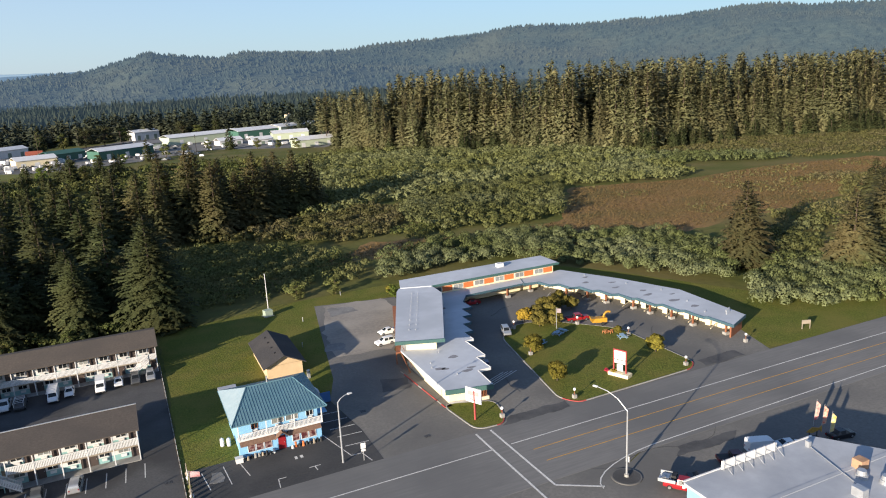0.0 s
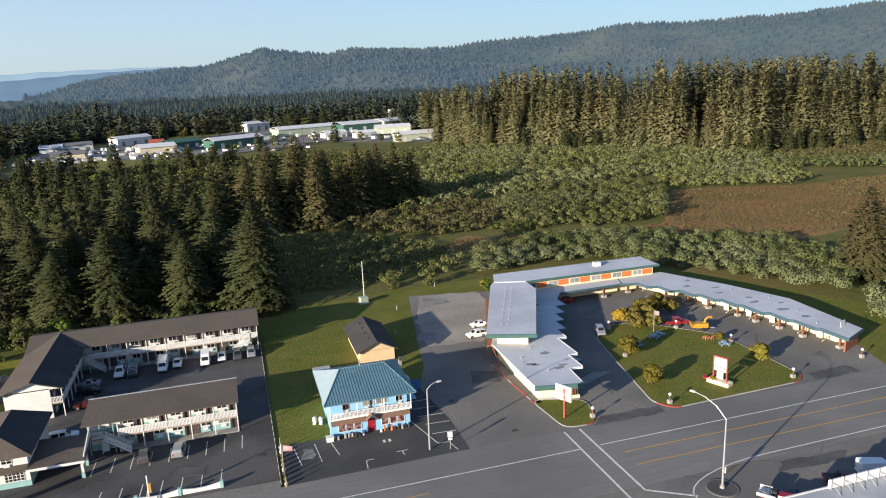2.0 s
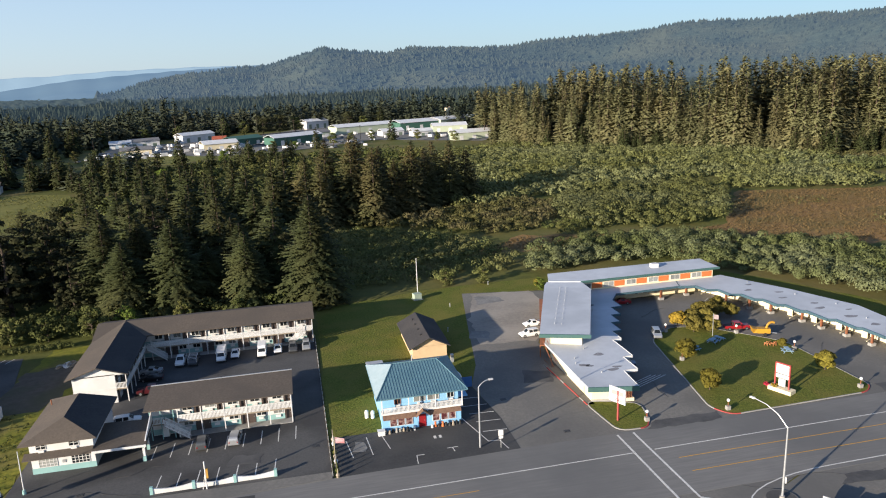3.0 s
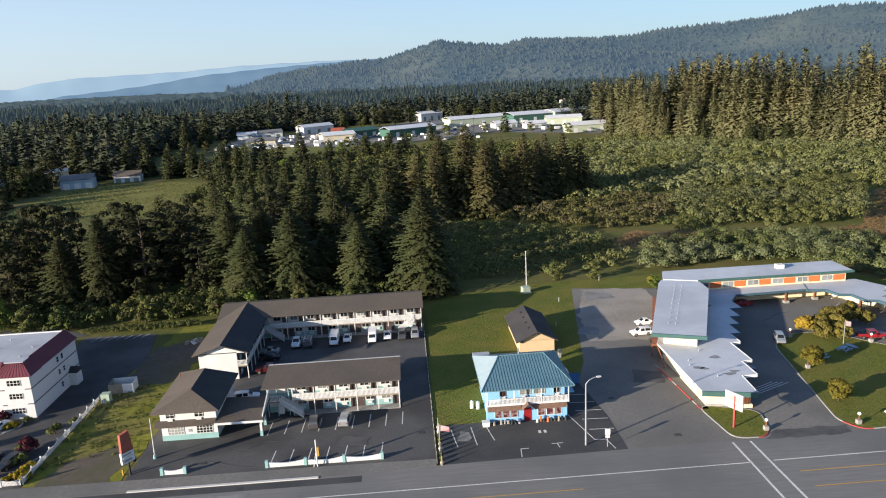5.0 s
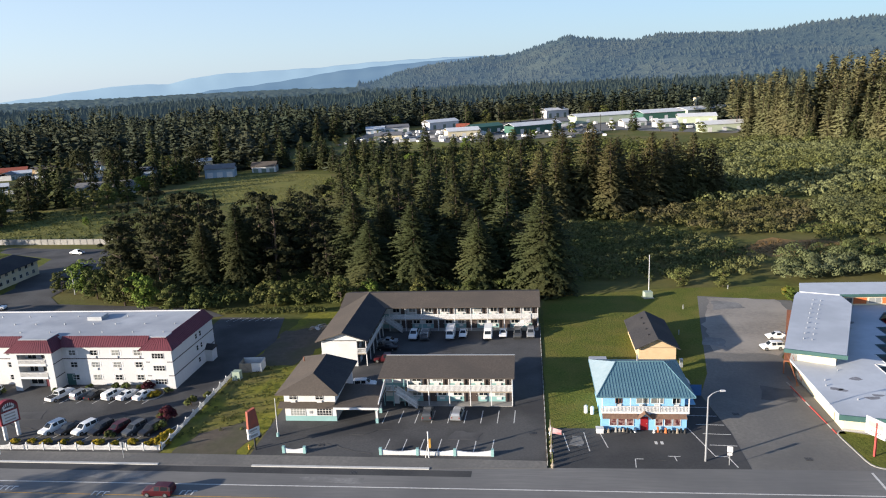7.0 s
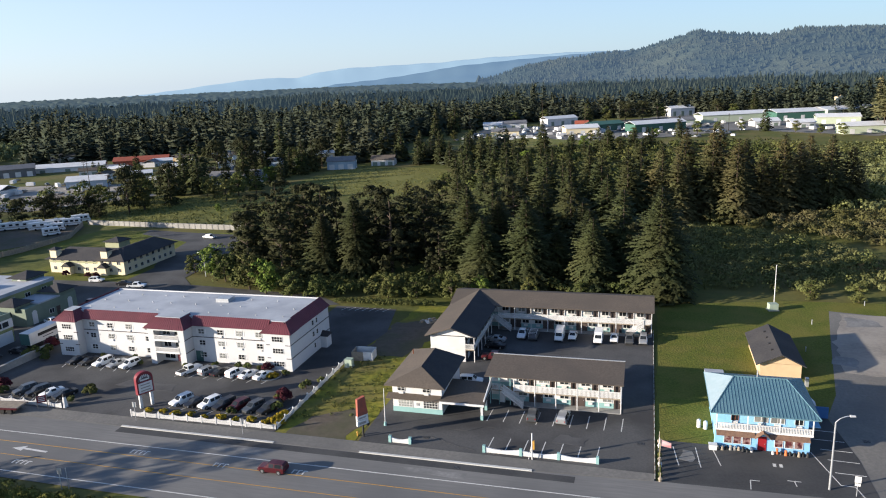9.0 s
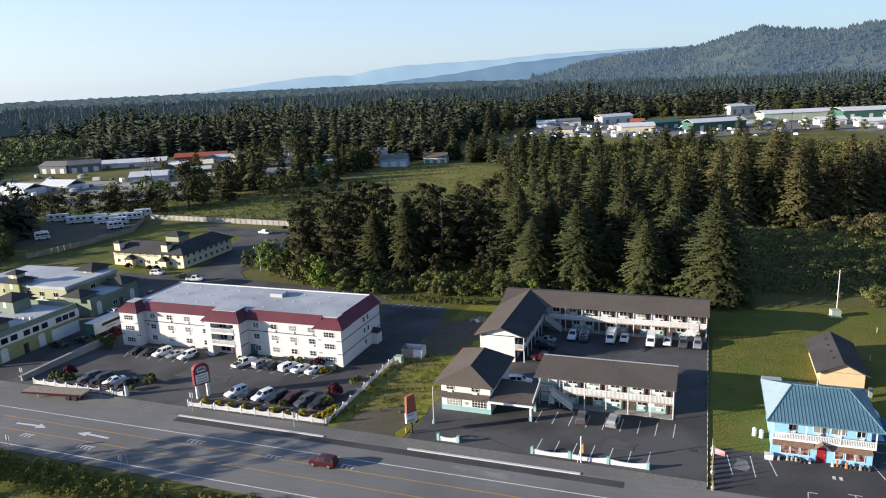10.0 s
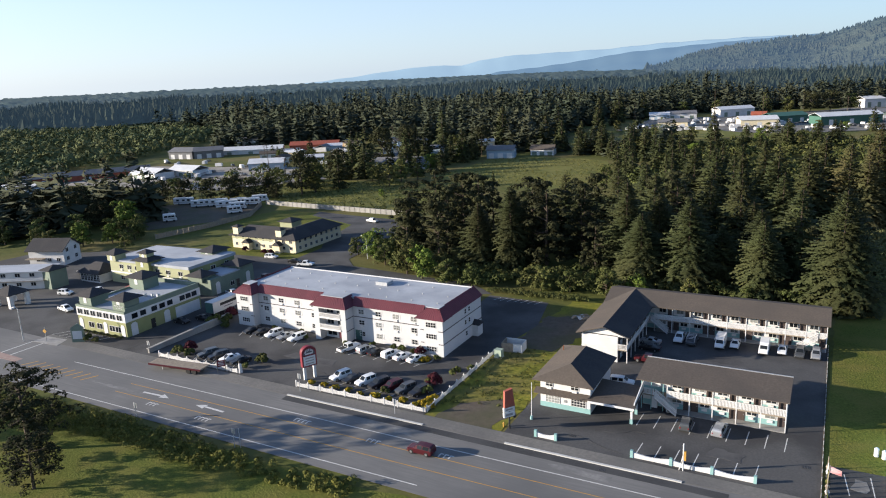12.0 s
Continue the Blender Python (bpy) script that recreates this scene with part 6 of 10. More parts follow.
def bay_cap(parent, x0, x1, y0, y1):
    """Hipped red cap over a projecting bay, flat on top."""
    o, t = 0.6, 1.3
    a = Acc().hull([(x0 - o, y0 - o, M0), (x1 + o, y0 - o, M0), (x1 + o, y1, M0), (x0 - o, y1, M0)], [(x0 + t, y0 + t, M1), (x1 - t, y0 + t, M1), (x1 - t, y1, M1), (x0 + t, y1, M1)])
    ob = part("bay_roof", a, REDMETAL, parent)
    b = Acc()
    n = int((x1 - x0) / 0.45)
    for i in range(n + 1):
        f = i / n
        b.tube((x0 - o + (x1 - x0 + 2 * o) * f, y0 - o, M0 + 0.03), (x0 + t + (x1 - x0 - 2 * t) * f, y0 + t, M1 + 0.03), 0.035, n=4)
    m = int((y1 - y0) / 0.5)
    for i in range(m + 1):
        f = i / m
        for xa, xb in ((x0 - o, x0 + t), (x1 + o, x1 - t)):
            b.tube((xa, y0 - o + (y1 - y0 + o) * f, M0 + 0.03), (xb, y0 + t + (y1 - y0 - t) * f, M1 + 0.03), 0.035, n=4)
    tagged(part("seams", b, REDMETAL, ob), kind="stuff")
    part("cap_top", Acc().box(x0 + t - 0.1, x1 - t + 0.1, y0 + t - 0.1, y1 + 0.4, M1, M1 + 0.12), FLATROOF, ob)
    return ob


bay_cap(hotel, -114.2, -109.6, 110.6, 114.0)
bay_cap(hotel, -92.0, -84.0, 109.9, 114.2)
bay_cap(hotel, -67.4, -62.2, 111.0, 114.0)
mansard(hotel, ((-62.2, 112.0), (-62.2, 127.8)), M0, M1, 0.45, 1.6)
mansard(hotel, ((-114.2, 127.8), (-114.2, 112.0)), M0, M1, 0.45, 1.6)
part("flat_roof", Acc().box(-112.7, -63.7, 113.6, 127.7, 8.4, 8.95), FLATROOF, hotel)
part("parapet", Acc().box(-112.7, -63.7, 127.5, 127.8, 7.5, 9.1), WHITE, hotel)
part("roof_unit", Acc().box(-84.5, -81.6, 122.2, 124.6, 8.9, 9.7), STEEL, hotel)
for i in range(26):
    x, y = -110 + (i % 9) * 5.4 + (i * 7 % 3) * 0.5, 115.6 + (i // 9) * 4.4
    part("roof_vent", Acc().box(x, x + 0.18, y, y + 0.18, 8.95, 9.2), STEEL, hotel)
DARKTRIM = surf("dark_trim", (0.045, 0.03, 0.04), (0.035, 0.025, 0.03), 0.8, 0.6)
for x0, x1, y in ((-109.6, -92.0, 112.6), (-84.0, -67.4, 112.6)):
    part("trim_band", Acc().box(x0, x1, y - 0.05, y + 0.02, 5.05, 5.2), DARKTRIM, hotel)
    cols = 4
    for c in range(cols):
        x = x0 + (x1 - x0) * (c + 0.5) / cols
        for z in (1.0, 3.45, 5.75):
            window(hotel, x, y, z, 1.35, 1.05, bars=1, rows=2, pane_mat=CURTAIN if (c + z) % 3 > 1 else GLASS)
            if z > 3:
                ac_unit(hotel, x, y, z - 0.48)
            part("shutter", cached("shut", lambda: Acc().box(-0.13, 0.13, -0.03, 0, 0, 1.05).mesh("shutter", WHITE)), WHITE, hotel, at=pose(x - 0.95, y, z))
            part("shutter", cached("shut", None), WHITE, hotel, at=pose(x + 0.95, y, z))
for x in (-111.9, -64.8):
    y = 110.6 if x < -100 else 111.0
    for z in (0.9, 3.45, 5.75):
        window(hotel, x, y, z, 2.2, 1.05, bars=3, rows=2)
    for z in (2.45, 5.05):
        part("trim_band", Acc().box(x - 2.32, x - 1.6, y - 0.04, y + 0.02, z, z + 0.14), DARKTRIM, hotel)
        part("trim_band", Acc().box(x + 1.6, x + 2.62, y - 0.04, y + 0.02, z, z + 0.14), DARKTRIM, hotel)
# entrance bay with recessed balconies
for z in (2.6, 5.05):
    part("balcony_slab", Acc().box(-90.7, -85.3, 109.75, 111.9, z - 0.2, z + 0.05), WHITE, hotel)
    rail(hotel, -90.7, -85.3, 109.85, z + 0.05, 0.95, pitch=0.16, slat=0.07)
    window(hotel, -89.3, 111.9, z + 0.35, 1.7, 1.7)
    window(hotel, -86.7, 111.9, z + 0.35, 1.7, 1.7)
part("bay_lintel", Acc().box(-90.7, -85.3, 109.9, 110.2, 6.95, 7.6), STUCCO, hotel)
door(hotel, -86.6, 111.9, 0.05, 1.5, 2.1, mat=REDMETAL)
window(hotel, -89.1, 111.9, 0.5, 2.4, 1.6)
for z in (2.45, 5.05):
    part("trim_band", Acc().box(-84.0, -83.95, 109.9, 112.6, z, z + 0.14), DARKTRIM, hotel)
    part("trim_band", Acc().box(-62.2, -62.15, 111.0, 127.8, z + (0.0 if z > 3 else 0.0), z + 0.16), DARKTRIM, hotel)
for y, z in ((120.5, 5.75), (122.2, 5.75), (120.5, 3.45), (122.2, 3.45), (120.8, 1.0)):
    window(hotel, -62.2, y, z, 0.8, 1.05, rot=90, bars=0, rows=2)
porch = part("side_porch", Acc().box(-62.2, -60.9, 123.4, 125.6, 0.02, 2.5), STUCCO, hotel)
part("porch_roof", Acc().hull([(-62.2, 123.2, 2.5), (-60.6, 123.2, 2.4), (-60.6, 125.8, 2.4), (-62.2, 125.8, 2.5)], [(-62.2, 124.4, 3.3), (-60.7, 124.4, 3.2), (-60.7, 124.6, 3.2), (-62.2, 124.6, 3.3)]), SHINGLE_D, porch)
for x in (-108.7, -66.4):
    part("wall_lamp", Acc().box(x - 0.12, x + 0.12, 112.4, 112.6, 4.2, 4.5), BLACK, hotel)
door(hotel, -82.9, 112.6, 0.05, 1.4, 2.1, mat=GREENEAVE)


# ----- green and white inn buildings -----
def tower(parent, x0, x1, y0, y1, z0, z1, wall_mat=SAGE, over=0.9, rise=1.4, shield=True):
    t = part("tower", Acc().box(x0, x1, y0, y1, z0, z1), wall_mat, parent)
    cx, cy = (x0 + x1) / 2, (y0 + y1) / 2
    part("tower_roof", Acc().hull([(x0 - over, y0 - over, z1), (x1 + over, y0 - over, z1), (x1 + over, y1 + over, z1), (x0 - over, y1 + over, z1)], [(x0 - over, y0 - over, z1 + 0.1), (x1 + over, y0 - over, z1 + 0.1), (x1 + over, y1 + over, z1 + 0.1), (x0 - over, y1 + over, z1 + 0.1)])
         .add([(x0 - over, y0 - over, z1 + 0.1), (x1 + over, y0 - over, z1 + 0.1), (x1 + over, y1 + over, z1 + 0.1), (x0 - over, y1 + over, z1 + 0.1), (cx, cy, z1 + rise)], [(0, 1, 4), (1, 2, 4), (2, 3, 4), (3, 0, 4)]), SHINGLE_D, t)
    if shield:
        part("blind_arch", Acc().box(cx - 0.5, cx + 0.5, y0 - 0.05, y0, z1 - 1.7, z1 - 0.5).box(cx - 0.3, cx + 0.3, y0 - 0.05, y0, z1 - 0.5, z1 - 0.2), WHITE, t)
    return t


inn = thing("inn_restaurant", "two-storey olive green and white restaurant building with dark tower roofs", "restaurant", pose(0, 0, 0), "green inn")
part("lower_wall", Acc().box(-147.4, -131.3, 94.6, 115.6, 0.02, 3.4), OLIVE, inn)
part("upper_wall", Acc().box(-147.5, -131.2, 94.5, 115.7, 3.4, 5.4), WHITE, inn)
part("parapet", Acc().box(-147.5, -131.15, 94.45, 94.8, 5.4, 5.9).box(-131.5, -131.15, 94.8, 115.7, 5.4, 6.6).box(-147.5, -147.2, 94.8, 115.7, 5.4, 5.9).box(-147.5, -131.15, 115.4, 115.7, 5.4, 6.4), SAGE, inn)
part("flat_roof", Acc().box(-147.2, -131.5, 94.8, 115.4, 5.3, 5.5), FLATROOF, inn)
tower(inn, -146.9, -142.8, 95.2, 99.6, 5.4, 7.9)
tower(inn, -135.6, -131.6, 95.2, 99.0, 5.4, 8.2)
tower(inn, -147.0, -142.0, 108.6, 113.0, 5.4, 8.4)
for i in range(7):
    window(inn, -146.2 + i * 2.2, 94.5, 3.75, 1.75, 1.3, bars=1)
for y in (97.0, 99.2, 102.2, 104.4, 106.6, 110.2, 112.0, 113.8):
    window(inn, -131.2, y, 3.75, 1.7, 1.3, rot=90, bars=0)
for x in (-143.0, -140.2, -136.0, -134.0):
    window(inn, x, 94.6, 0.9, 1.9, 1.35, bars=1)
for x in (-146.4, -138.2, -132.4):
    part("blind_arch", Acc().box(x - 0.6, x + 0.6, 94.52, 94.6, 0.1, 2.5).box(x - 0.4, x + 0.4, 94.52, 94.6, 2.5, 2.75), WHITE, inn)
for y in (96.6, 105.5):
    part("blind_arch", Acc().box(-131.3, -131.2, y - 0.8, y + 0.8, 0.1, 2.7).box(-131.3, -131.2, y - 0.5, y + 0.5, 2.7, 2.95), WHITE, inn)
door(inn, -131.3, 101.6, 0.05, 1.0, 2.1, rot=90, mat=BLACK)
part("white_panel", Acc().box(-131.3, -131.22, 108.0, 115.2, 0.05, 2.7), WHITE, inn)
sign_band = part("name_band", Acc().box(-135.2, -131.7, 95.13, 95.2, 6.1, 7.1), SAGE, inn)
for i, (t, zz, sz) in enumerate((("RESTAURANT", 6.62, 0.46), ("& LOUNGE", 6.22, 0.38))):
    cu = bpy.data.curves.new("lettering", "FONT")
    cu.body, cu.size, cu.extrude, cu.align_x = t, sz, 0.01, "CENTER"
    ob = new("lettering", cu)
    ob.parent, ob.matrix_basis = sign_band, pose(-133.5, 95.11, zz, 90, 0, 0)
    ob.data.materials.append(WHITE)
for i, (x, y) in enumerate(((-139.5, 104.5), (-137.4, 105.2), (-135.6, 105.8), (-134.2, 106.2))):
    part("roof_fan", Acc().tube((x, y, 5.5), (x, y, 6.3), 0.5, 0.35, 10), STEEL, inn)

inn = thing("inn_block", "pale olive inn block with white flat roof and dark towers", "inn", pose(0, 0, 0), "green inn")
part("wall", Acc().box(-174.6, -143.6, 124.0, 140.0, 0.02, 6.3), OLIVE_P, inn)
part("east_wall", Acc().box(-143.62, -143.5, 124.0, 140.0, 0.02, 6.9), OLIVE, inn)
part("flat_roof", Acc().prism([(-175, 123.6), (-143.3, 123.6), (-143.3, 140.4), (-175, 140.4)], 6.25, lambda x, y: 6.5 + 0.55 * (x + 175) / 31), FLATROOF, inn)
part("band", Acc().box(-174.7, -143.5, 123.9, 124.0, 2.9, 3.3), WHITE, inn)
tower(inn, -174.4, -171.0, 123.2, 126.6, 6.3, 8.2, OLIVE_P)
tower(inn, -162.4, -157.4, 122.8, 127.0, 2.8, 7.5, OLIVE)
tower(inn, -161.4, -158.6, 123.6, 126.0, 8.2, 9.4, OLIVE_P, 0.6, 1.0)
tower(inn, -152.0, -147.5, 136.0, 141.6, 5.0, 7.6, SAGE)
for i, x in enumerate((-170.0, -166.8, -163.8, -155.6, -151.6, -147.0)):
    window(inn, x, 124.0, 4.2, 1.6, 1.2, bars=1)
    ac_unit(inn, x, 124.0, 3.6)
    window(inn, x, 124.0, 1.0, 1.6, 1.2, bars=1)
for y in (127.5, 132.0, 137.0):
    window(inn, -143.5, y, 4.3, 1.6, 1.2, rot=90, bars=1)

inn = thing("inn_annex", "grey-green inn annex with dark hipped roofs", "inn", pose(0, 0, 0), "green inn")
part("wall", Acc().box(-143.4, -136.0, 123.6, 139.0, 0.02, 4.3), SAGE, inn)
part("flat_roof", Acc().box(-143.3, -135.9, 127.5, 134.0, 4.25, 4.55), FLATROOF, inn)
tower(inn, -143.2, -138.2, 122.9, 127.4, 3.6, 5.0, SAGE, 0.7, 1.4, False)
tower(inn, -141.6, -136.2, 134.2, 139.0, 3.6, 5.2, SAGE, 0.7, 1.5, False)
for y in (126.0, 136.8):
    part("blind_arch", Acc().box(-136.0, -135.92, y - 0.7, y + 0.7, 0.1, 3.0).box(-136.0, -135.92, y - 0.4, y + 0.4, 3.0, 3.3), WHITE, inn)
window(inn, -136.0, 131.0, 1.0, 1.5, 1.2, rot=90)
door(inn, -136.0, 133.0, 0.05, rot=90)

inn = thing("inn_restrooms", "small green inn pavilion with dark hipped roof", "pavilion", pose(0, 0, 0), "green inn")
part("wall", Acc().box(-155.5, -149.5, 115.8, 120.4, 0.02, 4.4), SAGE, inn)
tower(inn, -155.2, -149.8, 116.0, 120.2, 4.0, 4.8, SAGE, 0.8, 1.7, False)

# old motel and pool house beyond the green inn
old = thing("old_motel", "two-storey white motel with a flat roof and balcony rail", "motel", pose(0, 0, 0))
part("wall", Acc().prism([(-215, 98.0), (-186.6, 112.6), (-189.8, 118.6), (-218, 104)], 0.02, 4.9), WHITE, old)
part("flat_roof", Acc().prism([(-216, 97.0), (-185.8, 112.2), (-189.6, 119.4), (-219, 104.6)], 4.85, 5.15), FLATROOF, old)
part("balcony_floor", Acc().prism([(-214.4, 97.0), (-186.2, 111.4), (-186.7, 112.5), (-215, 98)], 2.5, 2.65), WOOD, old)
part("balcony_rail", Acc().prism([(-214.4, 97.0), (-186.2, 111.4), (-186.25, 111.5), (-214.45, 97.1)], 2.65, 3.5), WHITE, old)
for i in range(7):
    x, y = -190 - i * 3.6, 110.85 - i * 1.85
    for z in (0.9, 3.5):
        window(old, x, y, z, 1.5, 1.1, rot=27.3)
tower(old, -187.6, -184.2, 112.2, 117.2, 0.02, 5.2, SAGE, 0.6, 1.2, False)
pool = thing("pool_house", "white pool house with dark roof and glazed end", "pool house", pose(0, 0, 0))
part("wall", Acc().box(-184.5, -176.2, 121.2, 128.2, 0.02, 2.7), WHITE, pool)
part("roof", Acc().hull([(-185.4, 120.4, 2.6), (-175.6, 120.4, 2.6), (-175.6, 129.2, 2.6), (-185.4, 129.2, 2.6)], [(-182.0, 124.6, 5.0), (-178.6, 124.6, 5.0), (-178.6, 125.0, 5.0), (-182.0, 125.0, 5.0)]), SHINGLE_D, pool)
for i in range(6):
    window(pool, -183.6 + i * 1.35, 121.2, 0.4, 1.2, 1.9, bars=1, rows=3)
gate = thing("entrance_canopy", "dark-roofed entrance canopy on white pillars", "canopy", pose(0, 0, 0))
tower(gate, -184.5, -178.0, 97.2, 102.0, 3.2, 3.5, WHITE, 0.7, 1.9, False)
for x in (-184.2, -178.3):
    for y in (97.5, 101.7):
        part("pillar", Acc().box(x - 0.5, x + 0.5, y - 0.5, y + 0.5, 0.02, 3.2), WHITE, gate)

# white house among trees
wh = thing("white_house", "two-storey white house with a dark gabled roof", "house", pose(-212, 133, 0, 0, 0, 20))
part("wall", Acc().box(-7, 5, -4, 4, 0.02, 5.0), WHITE, wh)
part("gable_wall", Acc().hull([(4.8, -4, 4.9), (5, -4, 4.9), (5, 4, 4.9), (4.8, 4, 4.9)], [(4.8, -0.1, 7.6), (5, -0.1, 7.6), (5, 0.1, 7.6), (4.8, 0.1, 7.6)]), WHITE, wh)
part("roof", Acc().hull([(-7.6, -5, 4.5), (5.6, -5, 4.5), (5.6, 0, 7.6), (-7.6, 0, 7.6)], [(-7.6, -5, 4.7), (5.6, -5, 4.7), (5.6, 0, 7.8), (-7.6, 0, 7.8)])
     .hull([(-7.6, 0, 7.6), (5.6, 0, 7.6), (5.6, 5, 4.5), (-7.6, 5, 4.5)], [(-7.6, 0, 7.8), (5.6, 0, 7.8), (5.6, 5, 4.7), (-7.6, 5, 4.7)]), SHINGLE_D, wh)
for y in (-2.2, 1.8):
    for z in (1.2, 3.9):
        window(wh, 5, y, z, 1.3, 1.3, rot=90)
for x in (-4, 0, 3):
    window(wh, x, -4, 1.2, 1.2, 1.2)
part("deck", Acc().box(-7, -1, -6, -4, 2.2, 2.4), WOOD, wh)

# cream guest house with black hipped roofs
gh = thing("guest_house", "cream two-storey guest house with black hipped roofs and small turrets", "guest house", pose(0, 0, 0), "green inn")
part("wall", Acc().box(-170.4, -144.2, 166.4, 176.0, 0.02, 4.3), CREAM, gh)
part("wing_wall", Acc().box(-153.0, -144.0, 166.2, 189.6, 0.02, 4.4), CREAM, gh)
part("band", Acc().box(-170.5, -144.1, 166.3, 166.4, 3.2, 3.7), OLIVE_P, gh)
part("roof", Acc().hull([(-171.4, 165.4, 4.2), (-143.0, 165.4, 4.2), (-143.0, 177.0, 4.2), (-171.4, 177.0, 4.2)], [(-167.0, 171.0, 6.8), (-147.5, 171.0, 6.8), (-147.5, 171.4, 6.8), (-167.0, 171.4, 6.8)]), SHINGLE_D, gh)
part("wing_roof", Acc().hull([(-154.0, 165.2, 4.3), (-143.0, 165.2, 4.3), (-143.0, 190.6, 4.3), (-154.0, 190.6, 4.3)], [(-148.7, 170.0, 6.9), (-148.3, 170.0, 6.9), (-148.3, 186.0, 6.9), (-148.7, 186.0, 6.9)]), SHINGLE_D, gh)
tower(gh, -169.6, -167.4, 166.2, 168.4, 4.0, 6.9, CREAM, 0.4, 0.8, False)
tower(gh, -151.6, -149.4, 166.2, 168.4, 4.0, 7.0, CREAM, 0.4, 0.8, False)
tower(gh, -160.0, -155.0, 178.0, 183.0, 2.0, 6.8, OLIVE_P, 0.6, 1.2, False)
for i in range(9):
    x = -168.6 + i * 2.85
    for z in (0.9, 3.0):
        window(gh, x, 166.2 if x > -153 else 166.4, z, 1.1, 1.1, bars=1)
for i in range(8):
    y = 168.4 + i * 2.7
    for z in (0.9, 3.0):
        window(gh, -144.0, y, z, 1.1, 1.1, rot=90)
for x in (-163.0, -150.4):
    p = part("porch", Acc().box(x - 1.2, x + 1.2, 164.6, 166.3, 0.02, 2.4), CREAM, gh)
    part("porch_roof", Acc().hull([(x - 1.7, 164.2, 2.4), (x + 1.7, 164.2, 2.4), (x + 1.7, 166.4, 2.4), (x - 1.7, 166.4, 2.4)], [(x - 0.1, 164.4, 3.6), (x + 0.1, 164.4, 3.6), (x + 0.1, 166.4, 3.6), (x - 0.1, 166.4, 3.6)]), SHINGLE_D, p)

# flat-roofed building at the street corner
cb = thing("corner_store", "flat pale-roofed store building at the street corner", "store", pose(0, 0, 0))
part("wall", Acc().prism([(55.6, 57.0), (76.4, 57.0), (90, 38), (55.6, 20)], 0.02, 4.2), SKYBLUE, cb)
part("flat_roof", Acc().prism([(55.2, 57.4), (76.8, 57.4), (91, 37.5), (55.2, 19.5)], 4.15, 4.5), FLATROOF, cb)
part("parapet", Acc().prism([(55.2, 57.2), (76.8, 57.2), (76.8, 57.4), (55.2, 57.4)], 3.6, 4.62), WHITE, cb)
part("roof_seam", Acc().box(55.4, 82, 49.6, 50.2, 4.48, 4.56), FLATROOF, cb)
bb = part("sign_board", Acc().box(60.9, 70.0, 56.9, 57.05, 4.6, 5.7), WHITE, cb)
for i in range(6):
    x = 61.2 + i * 1.7
    part("sign_brace", Acc().tube((x, 56.9, 5.4), (x, 55.5, 4.55), 0.05, n=5).box(x - 0.04, x + 0.04, 56.8, 57.1, 4.5, 5.75), STEEL, bb)
for x, y in ((73.5, 48.0), (74.8, 45.9)):
    part("roof_fan", Acc().tube((x, y, 4.5), (x, y, 5.0), 0.7, 0.7, 14).tube((x, y, 5.0), (x, y, 5.5), 0.55, 0.5, 14), STEEL, cb)
part("roof_cooler", Acc().box(74.6, 75.9, 48.8, 50.1, 4.5, 5.7), surf("rusty_louvres", (0.42, 0.25, 0.15), (0.3, 0.18, 0.11), 1.5, 0.8), cb, "rusty louvred roof cooler")
part("roof_duct", Acc().box(74.0, 74.4, 55.4, 56.0, 4.5, 5.3).tube((74.2, 55.2, 4.6), (71.5, 46.5, 4.6), 0.06, n=6).box(69.5, 70.5, 45.0, 46.4, 4.5, 5.6), STEEL, cb)

# ---------- vehicles ----------
def car_paint(name, c, metal=0.2):
    return surf("car_paint_" + name, c, tuple(k * 0.85 for k in c), 0.6, 0.28, metal=metal, spec=0.5)


PAINTS = {"white": car_paint("white", (0.72, 0.72, 0.71), 0), "silver": car_paint("silver", (0.42, 0.43, 0.44), 0.5), "black": car_paint("black", (0.018, 0.018, 0.02), 0.1),
          "grey": car_paint("grey", (0.09, 0.095, 0.1), 0.3), "red": car_paint("red", (0.3, 0.015, 0.02), 0.2), "maroon": car_paint("maroon", (0.07, 0.01, 0.014), 0.2),
          "blue": car_paint("blue", (0.03, 0.06, 0.13), 0.3), "tan": car_paint("tan", (0.34, 0.3, 0.24), 0.3)}
